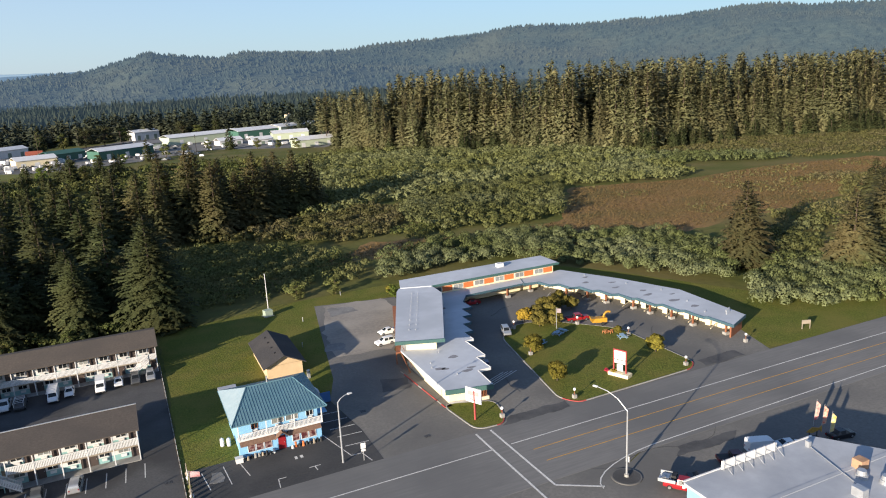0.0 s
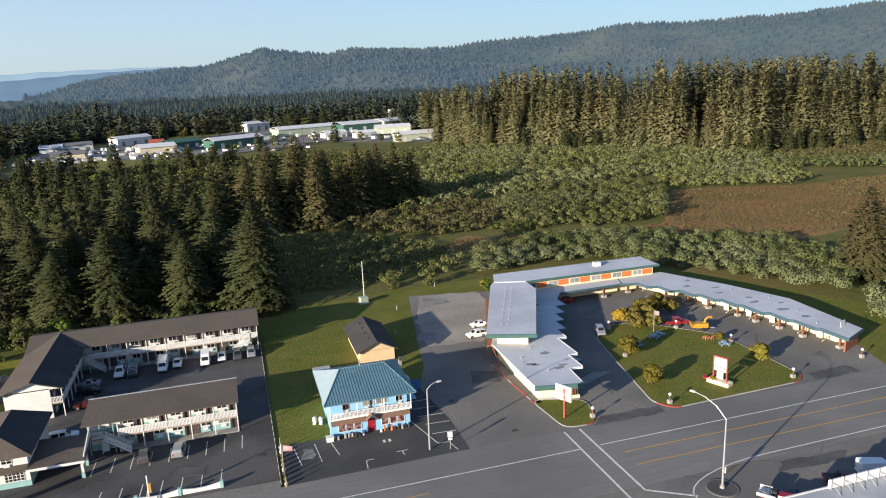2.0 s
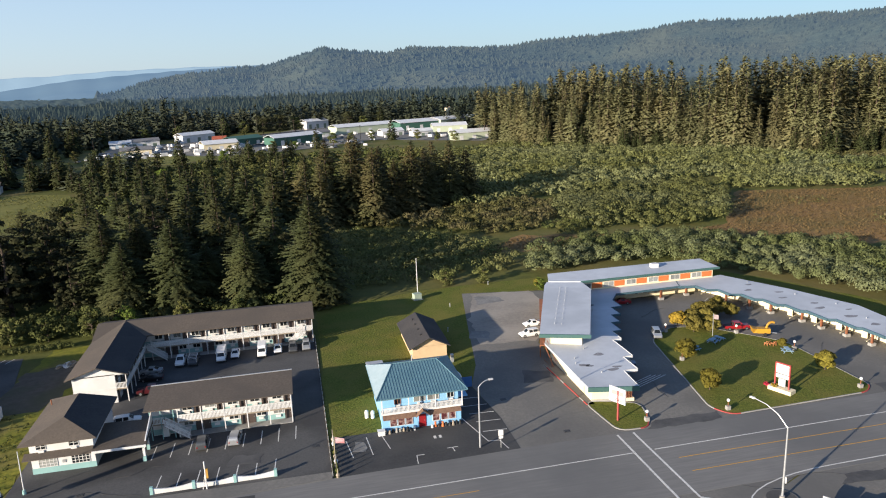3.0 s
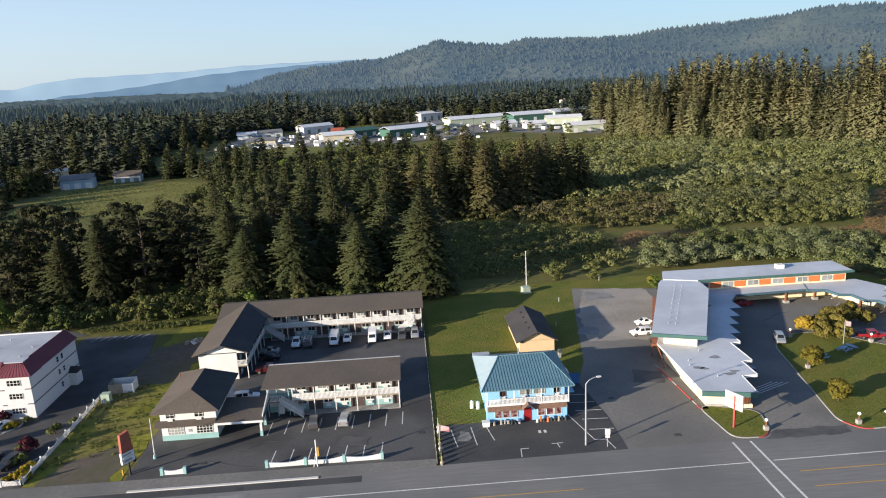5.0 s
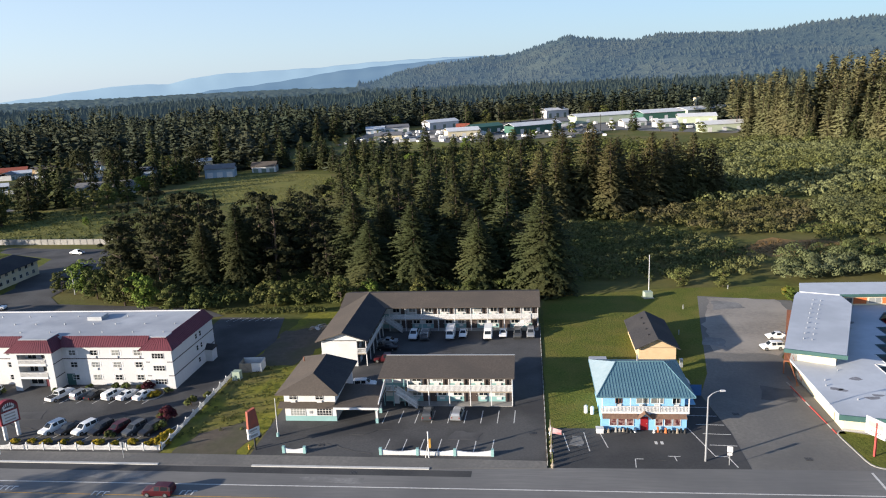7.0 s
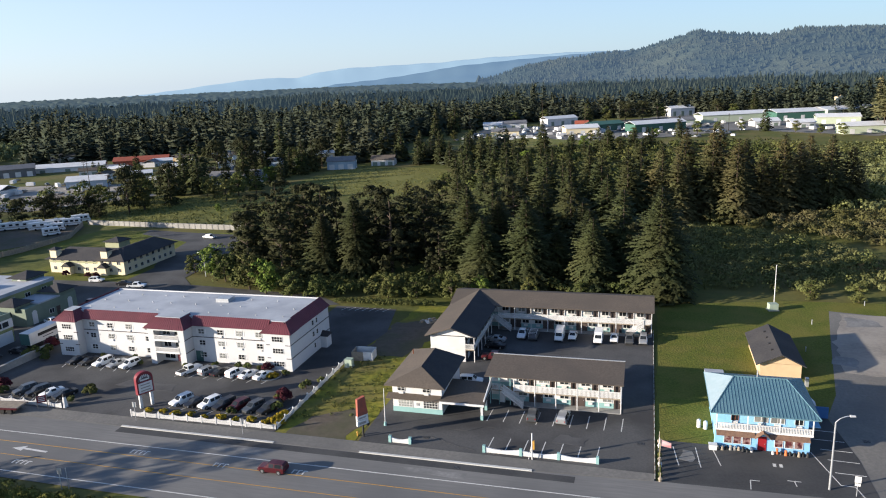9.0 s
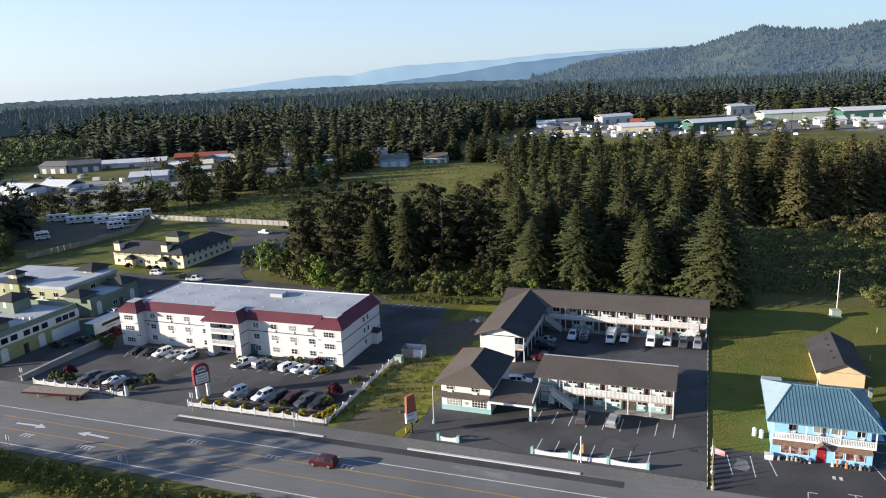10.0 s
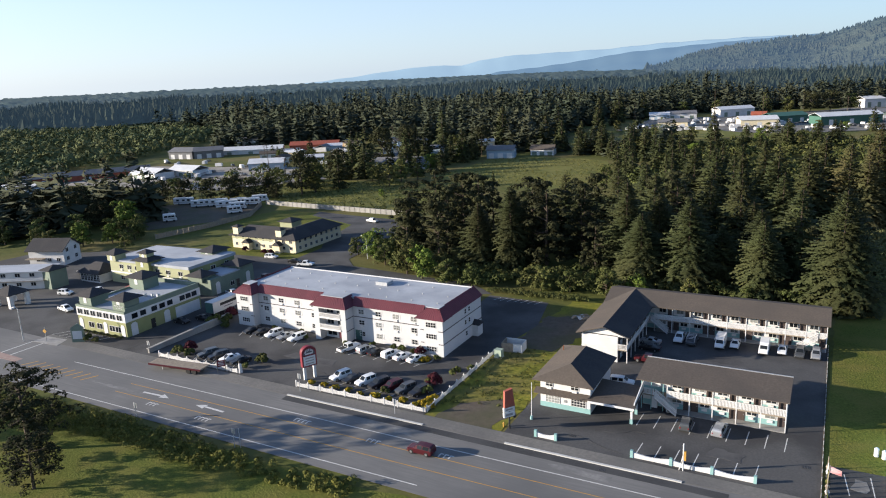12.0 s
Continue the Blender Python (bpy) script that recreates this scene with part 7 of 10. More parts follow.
# stations along the car: y, half width, sill, belt, half width of roof, top
SHAPES = {
    "sedan": [(-2.3, 0.78, 0.45, 0.85, 0.7, 0.92), (-2.15, 0.88, 0.3, 0.92, 0.78, 0.98), (-1.55, 0.9, 0.25, 0.95, 0.76, 1.02), (-0.75, 0.9, 0.25, 0.95, 0.6, 1.42), (0.35, 0.9, 0.25, 0.94, 0.6, 1.44), (1.15, 0.9, 0.25, 0.92, 0.74, 0.98), (2.0, 0.86, 0.28, 0.78, 0.74, 0.82), (2.3, 0.72, 0.42, 0.66, 0.62, 0.7)],
    "suv": [(-2.3, 0.82, 0.5, 1.0, 0.72, 1.25), (-2.2, 0.92, 0.35, 1.05, 0.72, 1.55), (-1.9, 0.94, 0.3, 1.08, 0.68, 1.7), (-0.6, 0.94, 0.3, 1.08, 0.68, 1.74), (0.4, 0.94, 0.3, 1.06, 0.66, 1.7), (1.15, 0.94, 0.3, 1.04, 0.78, 1.1), (2.05, 0.9, 0.34, 0.94, 0.78, 0.98), (2.35, 0.78, 0.48, 0.8, 0.68, 0.84)],
    "pickup": [(-2.85, 0.92, 0.55, 1.02, 0.9, 1.05), (-2.75, 0.95, 0.5, 1.05, 0.93, 1.08), (-0.95, 0.97, 0.42, 1.08, 0.94, 1.1), (-0.85, 0.97, 0.42, 1.1, 0.7, 1.8), (0.65, 0.97, 0.42, 1.1, 0.7, 1.82), (1.35, 0.97, 0.42, 1.1, 0.82, 1.16), (2.5, 0.95, 0.45, 1.04, 0.84, 1.08), (2.8, 0.84, 0.55, 0.92, 0.76, 0.96)],
    "van": [(-2.75, 0.94, 0.45, 1.2, 0.86, 2.25), (-2.65, 0.98, 0.35, 1.25, 0.88, 2.35), (-1.0, 0.99, 0.32, 1.25, 0.88, 2.38), (0.9, 0.99, 0.32, 1.25, 0.86, 2.32), (1.45, 0.98, 0.32, 1.22, 0.8, 1.95), (2.0, 0.96, 0.34, 1.15, 0.84, 1.22), (2.6, 0.9, 0.4, 0.95, 0.8, 1.0), (2.75, 0.82, 0.5, 0.85, 0.72, 0.88)],
}
CABIN = {"sedan": (2, 5), "suv": (0, 5), "pickup": (2, 5), "van": (2, 5)}


def car_model(kind, paint, label):
    S = SHAPES[kind]
    t = thing({"suv": "suv", "sedan": "car", "pickup": "pickup_truck", "van": "van"}[kind], label, {"suv": "suv", "sedan": "car", "pickup": "pickup truck", "van": "van"}[kind])
    PROTOS.append(t)
    rings = [[(-w, y, zl), (-w * 1.0, y, (zl + zb) / 2), (-w * 0.97, y, zb), (-r, y, zt), (r, y, zt), (w * 0.97, y, zb), (w, y, (zl + zb) / 2), (w, y, zl)] for y, w, zl, zb, r, zt in S]
    a = Acc()
    vs = [p for g in rings for p in g]
    fs = [tuple(range(8)), tuple(reversed(range(len(vs) - 8, len(vs))))]
    for k in range(len(rings) - 1):
        fs += [(k * 8 + i, (k + 1) * 8 + i, (k + 1) * 8 + (i + 1) % 8, k * 8 + (i + 1) % 8)[::-1] for i in range(8)]
    a.add(vs, fs)
    body = part("body", a, PAINTS[paint], t)
    c0, c1 = CABIN[kind]

    def pane(name, quad, shrink=0.86, off=0.02):
        q = [Vector(p) for p in quad]
        c = sum(q, Vector()) / len(q)
        n = (q[1] - q[0]).cross(q[2] - q[0]).normalized()
        if n.dot(c - Vector((0, c.y, 0.9))) < 0 and abs(n.x) > 0.3 or abs(n.x) <= 0.3 and n.z < 0:
            n = -n
        lo = [c + (p - c) * shrink - n * 0.01 for p in q]
        hi = [c + (p - c) * shrink + n * off for p in q]
        part(name, Acc().hull(lo, hi), GLASS, t)
    for k in range(c0 + (1 if kind != "suv" else 1), c1 - 1):
        for i, nm in ((2, "side_window"), (4, "side_window")):
            g, h = rings[k], rings[k + 1]
            pane(nm, [g[i], h[i], h[i + 1], g[i + 1]], 0.84)
    g, h = rings[c1 - 1], rings[c1]
    pane("windscreen", [g[3], g[4], h[4], h[3]])
    if kind != "van":
        k = c0 if kind != "suv" else 0
        g, h = rings[k], rings[k + 1]
        if kind == "suv":
            h = rings[2]
        pane("rear_window", [g[3], g[4], h[4], h[3]])
    if kind == "pickup":
        part("load_bed", Acc().box(-0.8, 0.8, -2.7, -1.0, 1.06, 1.1), BLACK, t)
    wr = 0.33 if kind == "sedan" else 0.38
    L = S[-1][0]
    for sx in (-1, 1):
        for y in (S[0][0] + 0.95, L - 0.88):
            w = part("wheel", cached(("tyre", wr), lambda: Acc().tube((-0.12, 0, 0), (0.12, 0, 0), wr, n=14).mesh("wheel", RUBBER)), RUBBER, t, at=pose(sx * (S[3][1] - 0.09), y, wr + 0.02))
            part("rim", cached(("rim", wr), lambda: Acc().tube((-0.14, 0, 0), (0.14, 0, 0), wr * 0.62, n=10).mesh("rim", ALLOY)), ALLOY, w)
        part("headlight", Acc().box(sx * 0.62 - 0.16, sx * 0.62 + 0.16, L - 0.14, L - 0.02, S[-1][3] - 0.12, S[-1][3] + 0.02), HEADLIGHT, t)
        part("tail_light", Acc().box(sx * 0.66 - 0.1, sx * 0.66 + 0.1, S[0][0] - 0.03, S[0][0] + 0.06, S[0][3] - 0.2, S[0][3]), TAILLIGHT, t)
    part("bumper", Acc().box(-S[-1][1], S[-1][1], L - 0.06, L + 0.06, 0.4, 0.58), BLACK, t)
    return t


def vehicle(kind, paint, x, y, rot, z=0.045, group="parked cars", label=""):
    """rot 0: nose to +y."""
    nm = {"suv": "SUV", "sedan": "saloon car", "pickup": "pickup truck", "van": "high-roofed van"}[kind]
    m = cached(("car", kind, paint), lambda: car_model(kind, paint, f"{paint} {nm} parked on asphalt"))
    ob = copy_thing(m, pose(x, y, z, 0, 0, rot))
    ob.scale = (0.88, 0.88, 0.88)
    return tagged(ob, label, "", group)


# hotel: cars along the fence, nose to the road
for i, (k, c) in enumerate((("suv", "white"), ("sedan", "black"), ("suv", "white"), ("suv", "black"), ("suv", "maroon"), ("suv", "grey"), ("suv", "black"))):
    vehicle(k, c, -75.0 + 2.75 * i, 95.4, 180 - 20, group="cars at the hotel fence")
for i, (k, c) in enumerate((("suv", "grey"), ("suv", "black"), ("sedan", "white"), ("sedan", "black"))):
    vehicle(k, c, -106.5 + 2.9 * i, 93.9, 180 - 24, group="cars at the hotel fence")
# hotel: cars along the wall
for x, k, c in ((-107.6, "sedan", "black"), (-104.8, "sedan", "black"), (-101.4, "suv", "white"), (-98.2, "sedan", "silver"), (-95.2, "suv", "white"),
                (-81.6, "pickup", "white"), (-77.8, "suv", "silver"), (-75.2, "sedan", "black"), (-72.0, "suv", "white"), (-69.4, "sedan", "white"), (-66.4, "sedan", "white")):
    vehicle(k, c, x, 107.6 if k != "pickup" else 107.2, 180 - 16 if x < -90 else -18, group="cars at the hotel wall")
# white motel court
for x, y, k, c in ((-23.4, 136.0, "pickup", "white"), (-21.0, 135.6, "pickup", "grey"), (-15.9, 135.9, "van", "white"), (-13.4, 136.6, "sedan", "white"), (-8.3, 135.9, "van", "white"), (-5.3, 136.6, "sedan", "white"), (-2.4, 136.2, "suv", "grey"), (0.2, 136.4, "suv", "silver")):
    vehicle(k, c, x, y, 180, 0.06, group="cars in the motel court")
vehicle("sedan", "silver", -28.2, 132.4, 84, 0.06, group="cars in the motel court")
vehicle("sedan", "black", -27.6, 129.0, 86, 0.06, group="cars in the motel court")
vehicle("pickup", "maroon", -26.6, 123.2, 88, 0.06, group="cars in the motel court")
vehicle("suv", "white", -28.4, 112.0, 275, 0.06, group="cars in the motel court")
vehicle("suv", "grey", -16.0, 101.3, 2, 0.06, group="cars before the motel")
vehicle("suv", "silver", -11.3, 101.4, -5, 0.06, group="cars before the motel")
for x, y, h, lab in ((-15.9, 134.7, 2.3, "white ladder rack on the van"), (-21.0, 134.6, 1.7, "folded boom on the truck")):
    t = thing("ladder_rack" if h > 2 else "truck_boom", "white steel rack lying on a parked work vehicle", "rack", pose(x, y, 0.06), "work racks")
    for sx in (-0.75, 0.75):
        part("rack_rail", Acc().box(sx - 0.04, sx + 0.04, -1.6, 1.6, h - 0.06, h), WHITE, t)
        for sy in (-1.4, 1.4):
            part("rack_leg", Acc().box(sx - 0.04, sx + 0.04, sy - 0.04, sy + 0.04, 0.95 if h < 2 else 2.05, h - 0.06), WHITE, t)
    for k in range(5):
        part("cross_bar", Acc().box(-0.75, 0.75, -1.5 + k * 0.75, -1.44 + k * 0.75, h, h + 0.05), WHITE, t)
# lodge
vehicle("suv", "white", 44.0, 128.9, 96, group="cars at the lodge")
vehicle("sedan", "white", 46.6, 134.4, 96, group="cars at the lodge")
vehicle("suv", "silver", 67.5, 120.9, 162, group="cars at the lodge")
vehicle("pickup", "red", 84.2, 119.6, 258, group="cars at the lodge")
vehicle("sedan", "red", 70.2, 141.6, 75, group="cars at the lodge")
vehicle("sedan", "blue", 54.9, 109.4, 70, group="cars at the lodge")
vehicle("suv", "white", 24.6, 113.4, 14, group="cars at the shop")
# corner lot
vehicle("pickup", "maroon", 69.6, 62.7, 246, group="cars at the corner store", label="white and maroon pickup with a canopy at the corner store")
vehicle("van", "white", 74.8, 62.8, 250, group="cars at the corner store")
vehicle("sedan", "white", 78.6, 61.9, 250, group="cars at the corner store")
vehicle("sedan", "black", 62.6, 61.4, 240, group="cars at the corner store")
vehicle("sedan", "black", 87.0, 60.4, 262, group="cars at the corner store")
rp = vehicle("pickup", "red", 59.2, 61.2, 218, group="cars at the corner store", label="red flatbed pickup truck parked at the corner")
fb = thing("flat_bed", "steel flat bed loaded with gear on the red truck", "truck bed", pose(59.2, 61.2, 0.06, 0, 0, 218))
part("deck", Acc().box(-1.05, 1.05, -3.1, -0.95, 1.09, 1.2), STEEL, fb)
for sx in (-1, 1):
    part("side_board", Acc().box(sx * 1.02 - 0.04, sx * 1.02 + 0.04, -3.1, -0.95, 1.2, 1.55), STEEL, fb)
part("tool_box", Acc().box(-0.9, 0.2, -1.6, -1.0, 1.2, 1.7), BLACK, fb)
part("gear", Acc().box(-0.5, 0.7, -2.7, -1.8, 1.2, 1.55).tube((-0.6, -2.8, 1.3), (0.8, -2.2, 1.6), 0.12, n=6), ALLOY, fb)
# the pickup on the road
vehicle("suv", "maroon", -48.6, 78.9, 90, 0.065, group="traffic", label="dark red utility car on the main road")
# green inn
for k, c, x, y, r in (("pickup", "white", -162.8, 101.6, 262), ("suv", "white", -157.2, 104.2, 262), ("sedan", "black", -163.0, 107.0, 262), ("suv", "white", -176.0, 110.6, 285), ("pickup", "white", -168.4, 115.0, 265), ("suv", "white", -159.6, 113.8, 262),
                       ("sedan", "black", -127.6, 106.2, 270), ("sedan", "black", -124.2, 109.6, 270), ("pickup", "white", -131.6, 126.4, 250), ("pickup", "maroon", -133.4, 140.5, 0), ("pickup", "white", -131.6, 155.6, 285), ("sedan", "black", -137.2, 157.4, 285), ("suv", "white", -147.6, 159.0, 280), ("pickup", "white", -147.0, 213.0, 80), ("sedan", "black", -134.6, 196.0, 80), ("pickup", "white", -190.2, 126.8, 285), ("sedan", "white", -184.0, 131.6, 285), ("sedan", "tan", -180.4, 132.6, 285), ("suv", "red", -160.2, 119.2, 280)):
    vehicle(k, c, x, y, r, group="cars round the green inn")

# ---------- trailers, motorhomes ----------
def motorhome(x, y, rot, L=8.5, label="white motorhome with a dark windscreen"):
    t = thing("motorhome", label, "motorhome", pose(x, y, 0.05, 0, 0, rot), "motorhomes on the camp ground")
    part("body", Acc().hull([(-1.2, -L / 2, 0.5), (1.2, -L / 2, 0.5), (1.2, L / 2, 0.5), (-1.2, L / 2, 0.5)], [(-1.15, -L / 2, 3.1), (1.15, -L / 2, 3.1), (1.15, L / 2 - 0.6, 3.1), (-1.15, L / 2 - 0.6, 3.1)]), PAINTS["white"], t)
    part("stripe", Acc().box(-1.22, 1.22, -L / 2 + 0.3, L / 2 - 0.5, 1.2, 1.45), PAINTS["tan"], t)
    for yy in (-L * 0.28, 0.0, L * 0.25):
        part("window", Acc().box(-1.23, 1.23, yy - 0.6, yy + 0.6, 1.8, 2.5), GLASS, t)
    part("windscreen", Acc().box(-1.0, 1.0, L / 2 - 0.35, L / 2 - 0.1, 1.5, 2.3), GLASS, t)
    part("roof_unit", Acc().box(-0.4, 0.4, -0.5, 0.5, 3.1, 3.4), PAINTS["white"], t)
    for sx in (-1, 1):
        for yy in (-L * 0.25, L * 0.3):
            part("wheel", Acc().tube((sx * 1.0, yy, 0.42), (sx * 1.22, yy, 0.42), 0.42, n=12), RUBBER, t)
    return t


for x, y, r, L in ((-253, 221, -60, 9), (-240, 219, -52, 9), (-234, 223, -50, 8.5), (-227, 221, -48, 9.5), (-226, 227, -50, 7.5), (-220, 229, -55, 7), (-222, 236, -50, 7), (-219, 219, -50, 7), (-214, 212, -40, 6), (-243, 190, 110, 7), (-250, 196, 100, 6.5), (-228, 191, -45, 5)):
    motorhome(x, y, r, L)

flat = thing("flatbed_trailer", "empty wooden flatbed trailer parked by the road", "trailer", pose(-106.6, 86.6, 0.1, 0, 0, 97))
part("deck", Acc().box(-1.25, 1.25, -6.2, 6.2, 0.95, 1.15), WOOD, flat)
for i in range(17):
    part("deck_plank", Acc().box(-1.24, 1.24, -6.1 + i * 0.72, -5.44 + i * 0.72, 1.15, 1.18), WOOD, flat)
for sx in (-1, 1):
    part("side_rail", Acc().box(sx * 1.3 - 0.06, sx * 1.3 + 0.06, -6.2, 6.2, 0.85, 1.18), PAINTS["maroon"], flat)
    for yy in (-4.6, -3.2):
        part("wheel", Acc().tube((sx * 0.85, yy, 0.5), (sx * 1.25, yy, 0.5), 0.5, n=14), RUBBER, flat)
    part("landing_leg", Acc().box(sx * 0.8 - 0.07, sx * 0.8 + 0.07, 3.2, 3.34, 0, 0.95), STEEL, flat)

box = thing("box_trailer", "white box trailer with dark lettering beside the hotel", "trailer", pose(-124.0, 115.6, 0.06, 0, 0, 0))
part("box", Acc().box(-1.25, 1.25, -4.2, 4.2, 1.0, 3.6), WHITE, box)
part("rear_door", Acc().box(-1.2, 1.2, -4.26, -4.2, 1.05, 3.5), GREENEAVE, box)
part("lettering_bar", Acc().box(1.25, 1.27, -2.0, 3.2, 2.3, 2.95), BLACK, box)
part("lettering_bar", Acc().box(1.25, 1.27, -0.8, 2.0, 1.7, 1.85), BLACK, box)
for sx in (-1, 1):
    for yy in (-2.6, -1.5):
        part("wheel", Acc().tube((sx * 0.8, yy, 0.48), (sx * 1.2, yy, 0.48), 0.48, n=12), RUBBER, box)
part("landing_leg", Acc().box(-0.9, -0.75, 2.8, 2.95, 0, 1.0).box(0.75, 0.9, 2.8, 2.95, 0, 1.0), STEEL, box)

chip = thing("wood_chipper", "yellow wood chipper with a curved chute on its trailer", "chipper", pose(87.0, 115.0, 0.06, 0, 0, 250))
YEL = surf("machine_yellow", (0.42, 0.22, 0.02), (0.33, 0.17, 0.018), 0.8, 0.5)
part("body", Acc().box(-0.7, 0.7, -1.4, 1.0, 0.6, 1.5).hull([(-0.8, -2.2, 0.7), (0.8, -2.2, 0.7), (0.8, -1.4, 0.7), (-0.8, -1.4, 0.7)], [(-1.0, -2.4, 1.7), (1.0, -2.4, 1.7), (0.6, -1.4, 1.5), (-0.6, -1.4, 1.5)]), YEL, chip)
ch = Acc()
for i in range(5):
    a0, a1 = i * 0.4, (i + 1) * 0.4
    ch.tube((0, 0.4 + 1.0 * (1 - math.cos(a0)), 1.5 + 1.2 * math.sin(a0)), (0, 0.4 + 1.0 * (1 - math.cos(a1)), 1.5 + 1.2 * math.sin(a1)), 0.22, n=6)
part("chute", ch, YEL, chip)
for sx in (-1, 1):
    part("wheel", Acc().tube((sx * 0.75, 0, 0.36), (sx * 0.98, 0, 0.36), 0.36, n=12), RUBBER, chip)
part("drawbar", Acc().tube((0, 1.0, 0.55), (0, 2.4, 0.45), 0.07, n=6), STEEL, chip)


# ---------- lamps, poles, signs ----------
def street_lamp(x, y, h, arm, heading, label, base=False):
    t = thing("street_lamp", label, "street lamp", pose(x, y, 0, 0, 0, heading), "street lamps")
    part("pole", Acc().tube((0, 0, 0.05), (0, 0, h), 0.14, 0.09, 10), STEEL, t)
    a = Acc()
    pts = [(0, 0, h), (arm * 0.3, 0, h + arm * 0.28), (arm * 0.65, 0, h + arm * 0.42), (arm, 0, h + arm * 0.46)]
    for p, q in zip(pts, pts[1:]):
        a.tube(p, q, 0.06, n=7)
    ar = part("arm", a, STEEL, t)
    part("lamp_head", Acc().hull([(arm - 0.1, -0.16, h + arm * 0.46 - 0.1), (arm + 0.6, -0.13, h + arm * 0.46 - 0.1), (arm + 0.6, 0.13, h + arm * 0.46 - 0.1), (arm - 0.1, 0.16, h + arm * 0.46 - 0.1)], [(arm - 0.1, -0.12, h + arm * 0.46 + 0.1), (arm + 0.5, -0.08, h + arm * 0.46 + 0.08), (arm + 0.5, 0.08, h + arm * 0.46 + 0.08), (arm - 0.1, 0.12, h + arm * 0.46 + 0.1)]), WHITE, ar)
    if base:
        part("base", Acc().tube((0, 0, 0.05), (0, 0, 0.5), 0.32, 0.3, 12), CONCRETE, t)
        part("sign_plate", Acc().box(-0.25, 0.25, -0.2, -0.17, 2.2, 3.0), WHITE, t)
    return t


street_lamp(23.0, 89.3, 9.3, 1.7, 12, "tall steel street lamp at the shop's lot")
street_lamp(54.8, 67.0, 9.5, 4.6, 110, "tall steel street lamp on the corner island", True)
tagged(part("lamp_island", Acc().tube((54.8, 67.0, 0), (54.8, 67.0, 0.16), 2.0, 2.0, 28), ASPHALT_OLD), "round concrete island at the street corner", "kerb", "", "structure")
tagged(part("lamp_island_fill", Acc().tube((54.8, 67.0, 0), (54.8, 67.0, 0.165), 1.8, 1.8, 28), ASPHALT), "asphalt fill of the round island", "paving", "", "structure")


def globe_lamp(x, y):
    t = thing("globe_lamp", "white globe lamp on a short concrete pillar", "garden lamp", pose(x, y, 0.1 if y < 91 or 65 < x < 90 else 0.045), "globe lamps")
    part("pillar", Acc().box(-0.3, 0.3, -0.3, 0.3, 0, 0.65), CONCRETE, t)
    part("post", Acc().tube((0, 0, 0.65), (0, 0, 1.35), 0.06), WOODRED, t)
    part("globe", Acc().ball(0, 0, 1.58, 0.25, 12), surf("opal_glass", (0.8, 0.79, 0.76), (0.75, 0.74, 0.7), 1, 0.3), t, smooth=True)


for x, y in ((86.5, 90.1), (62.3, 89.4), (48.9, 89.6), (103.6, 92.6), (70.2, 122.3), (65.8, 108.6), (87.4, 106.9), (82.6, 117.4)):
    globe_lamp(x, y)

# lodge signs
sg = thing("lodge_sign", "white motel sign in a red frame on a brick planter", "sign", pose(74.0, 92.6, 0.1, 0, 0, -66))
part("planter", Acc().box(-1.9, 1.9, -0.8, 0.8, 0, 0.65), CREAM, sg)
part("flowers", shrub_mesh(5, 0.75, 0.5, GOLD, 14, 0.1, 40), None, sg, at=pose(-1.0, -0.2, 0.55))
part("red_shrub", shrub_mesh(6, 0.6, 0.9, surf("red_flowers", (0.4, 0.02, 0.05), (0.25, 0.015, 0.03), 2, 0.8), 12, 0.1, 40), None, sg, at=pose(-2.4, 0, 0))
for x in (-1.15, 1.15):
    part("frame_post", Acc().box(x - 0.1, x + 0.1, -0.12, 0.12, 0.5, 4.7), KERB_RED, sg)
part("frame_top", Acc().box(-1.25, 1.25, -0.12, 0.12, 4.6, 4.78), KERB_RED, sg)
for z0, z1, w in ((3.0, 4.55, 1.05), (2.25, 2.85, 1.05), (0.9, 2.1, 0.55)):
    b = part("sign_panel", Acc().box(-w, w, -0.09, 0.09, z0, z1), WHITE, sg)
    for i in range(3 if z1 - z0 > 1 else 2):
        part("lettering_bar", Acc().box(-w * 0.7, w * (0.7 - 0.25 * i), -0.11, -0.09, z1 - 0.35 - i * 0.3, z1 - 0.2 - i * 0.3), surf("grey_lettering", (0.3, 0.28, 0.27), (0.25, 0.23, 0.22), 1, 0.7), b)
sg = thing("lodge_sign", "small white lodging sign on a red post", "sign", pose(44.9, 91.0, 0.1, 0, 0, -62))
part("post", Acc().box(-0.12, 0.12, -0.12, 0.12, 0, 4.9), KERB_RED, sg)
b = part("sign_panel", Acc().box(-1.6, 1.3, -0.1, 0.1, 2.9, 5.3), WHITE, sg)
for t_, z, s in (("LODGE", 3.2, 0.55),):
    cu = bpy.data.curves.new("lettering", "FONT")
    cu.body, cu.size, cu.extrude, cu.align_x = t_, s, 0.008, "CENTER"
    lt = new("lettering", cu)
    lt.parent, lt.matrix_basis = b, pose(-0.15, -0.115, z, 90, 0, 0)
    lt.data.materials.append(BLACK)
part("lettering_bar", Acc().box(-1.2, 0.9, -0.12, -0.1, 4.1, 4.8), surf("grey_lettering", (0.3, 0.28, 0.27)), b)
sg = thing("road_sign", "blank board on two posts at the roadside", "sign", pose(118.5, 91.5, 0, 0, 0, -20))
part("board", Acc().box(-0.9, 0.9, -0.05, 0.05, 1.1, 1.9), WOOD, sg)
for x in (-0.8, 0.8):
    part("post", Acc().box(x - 0.06, x + 0.06, -0.06, 0.06, 0, 1.9), WOOD, sg)

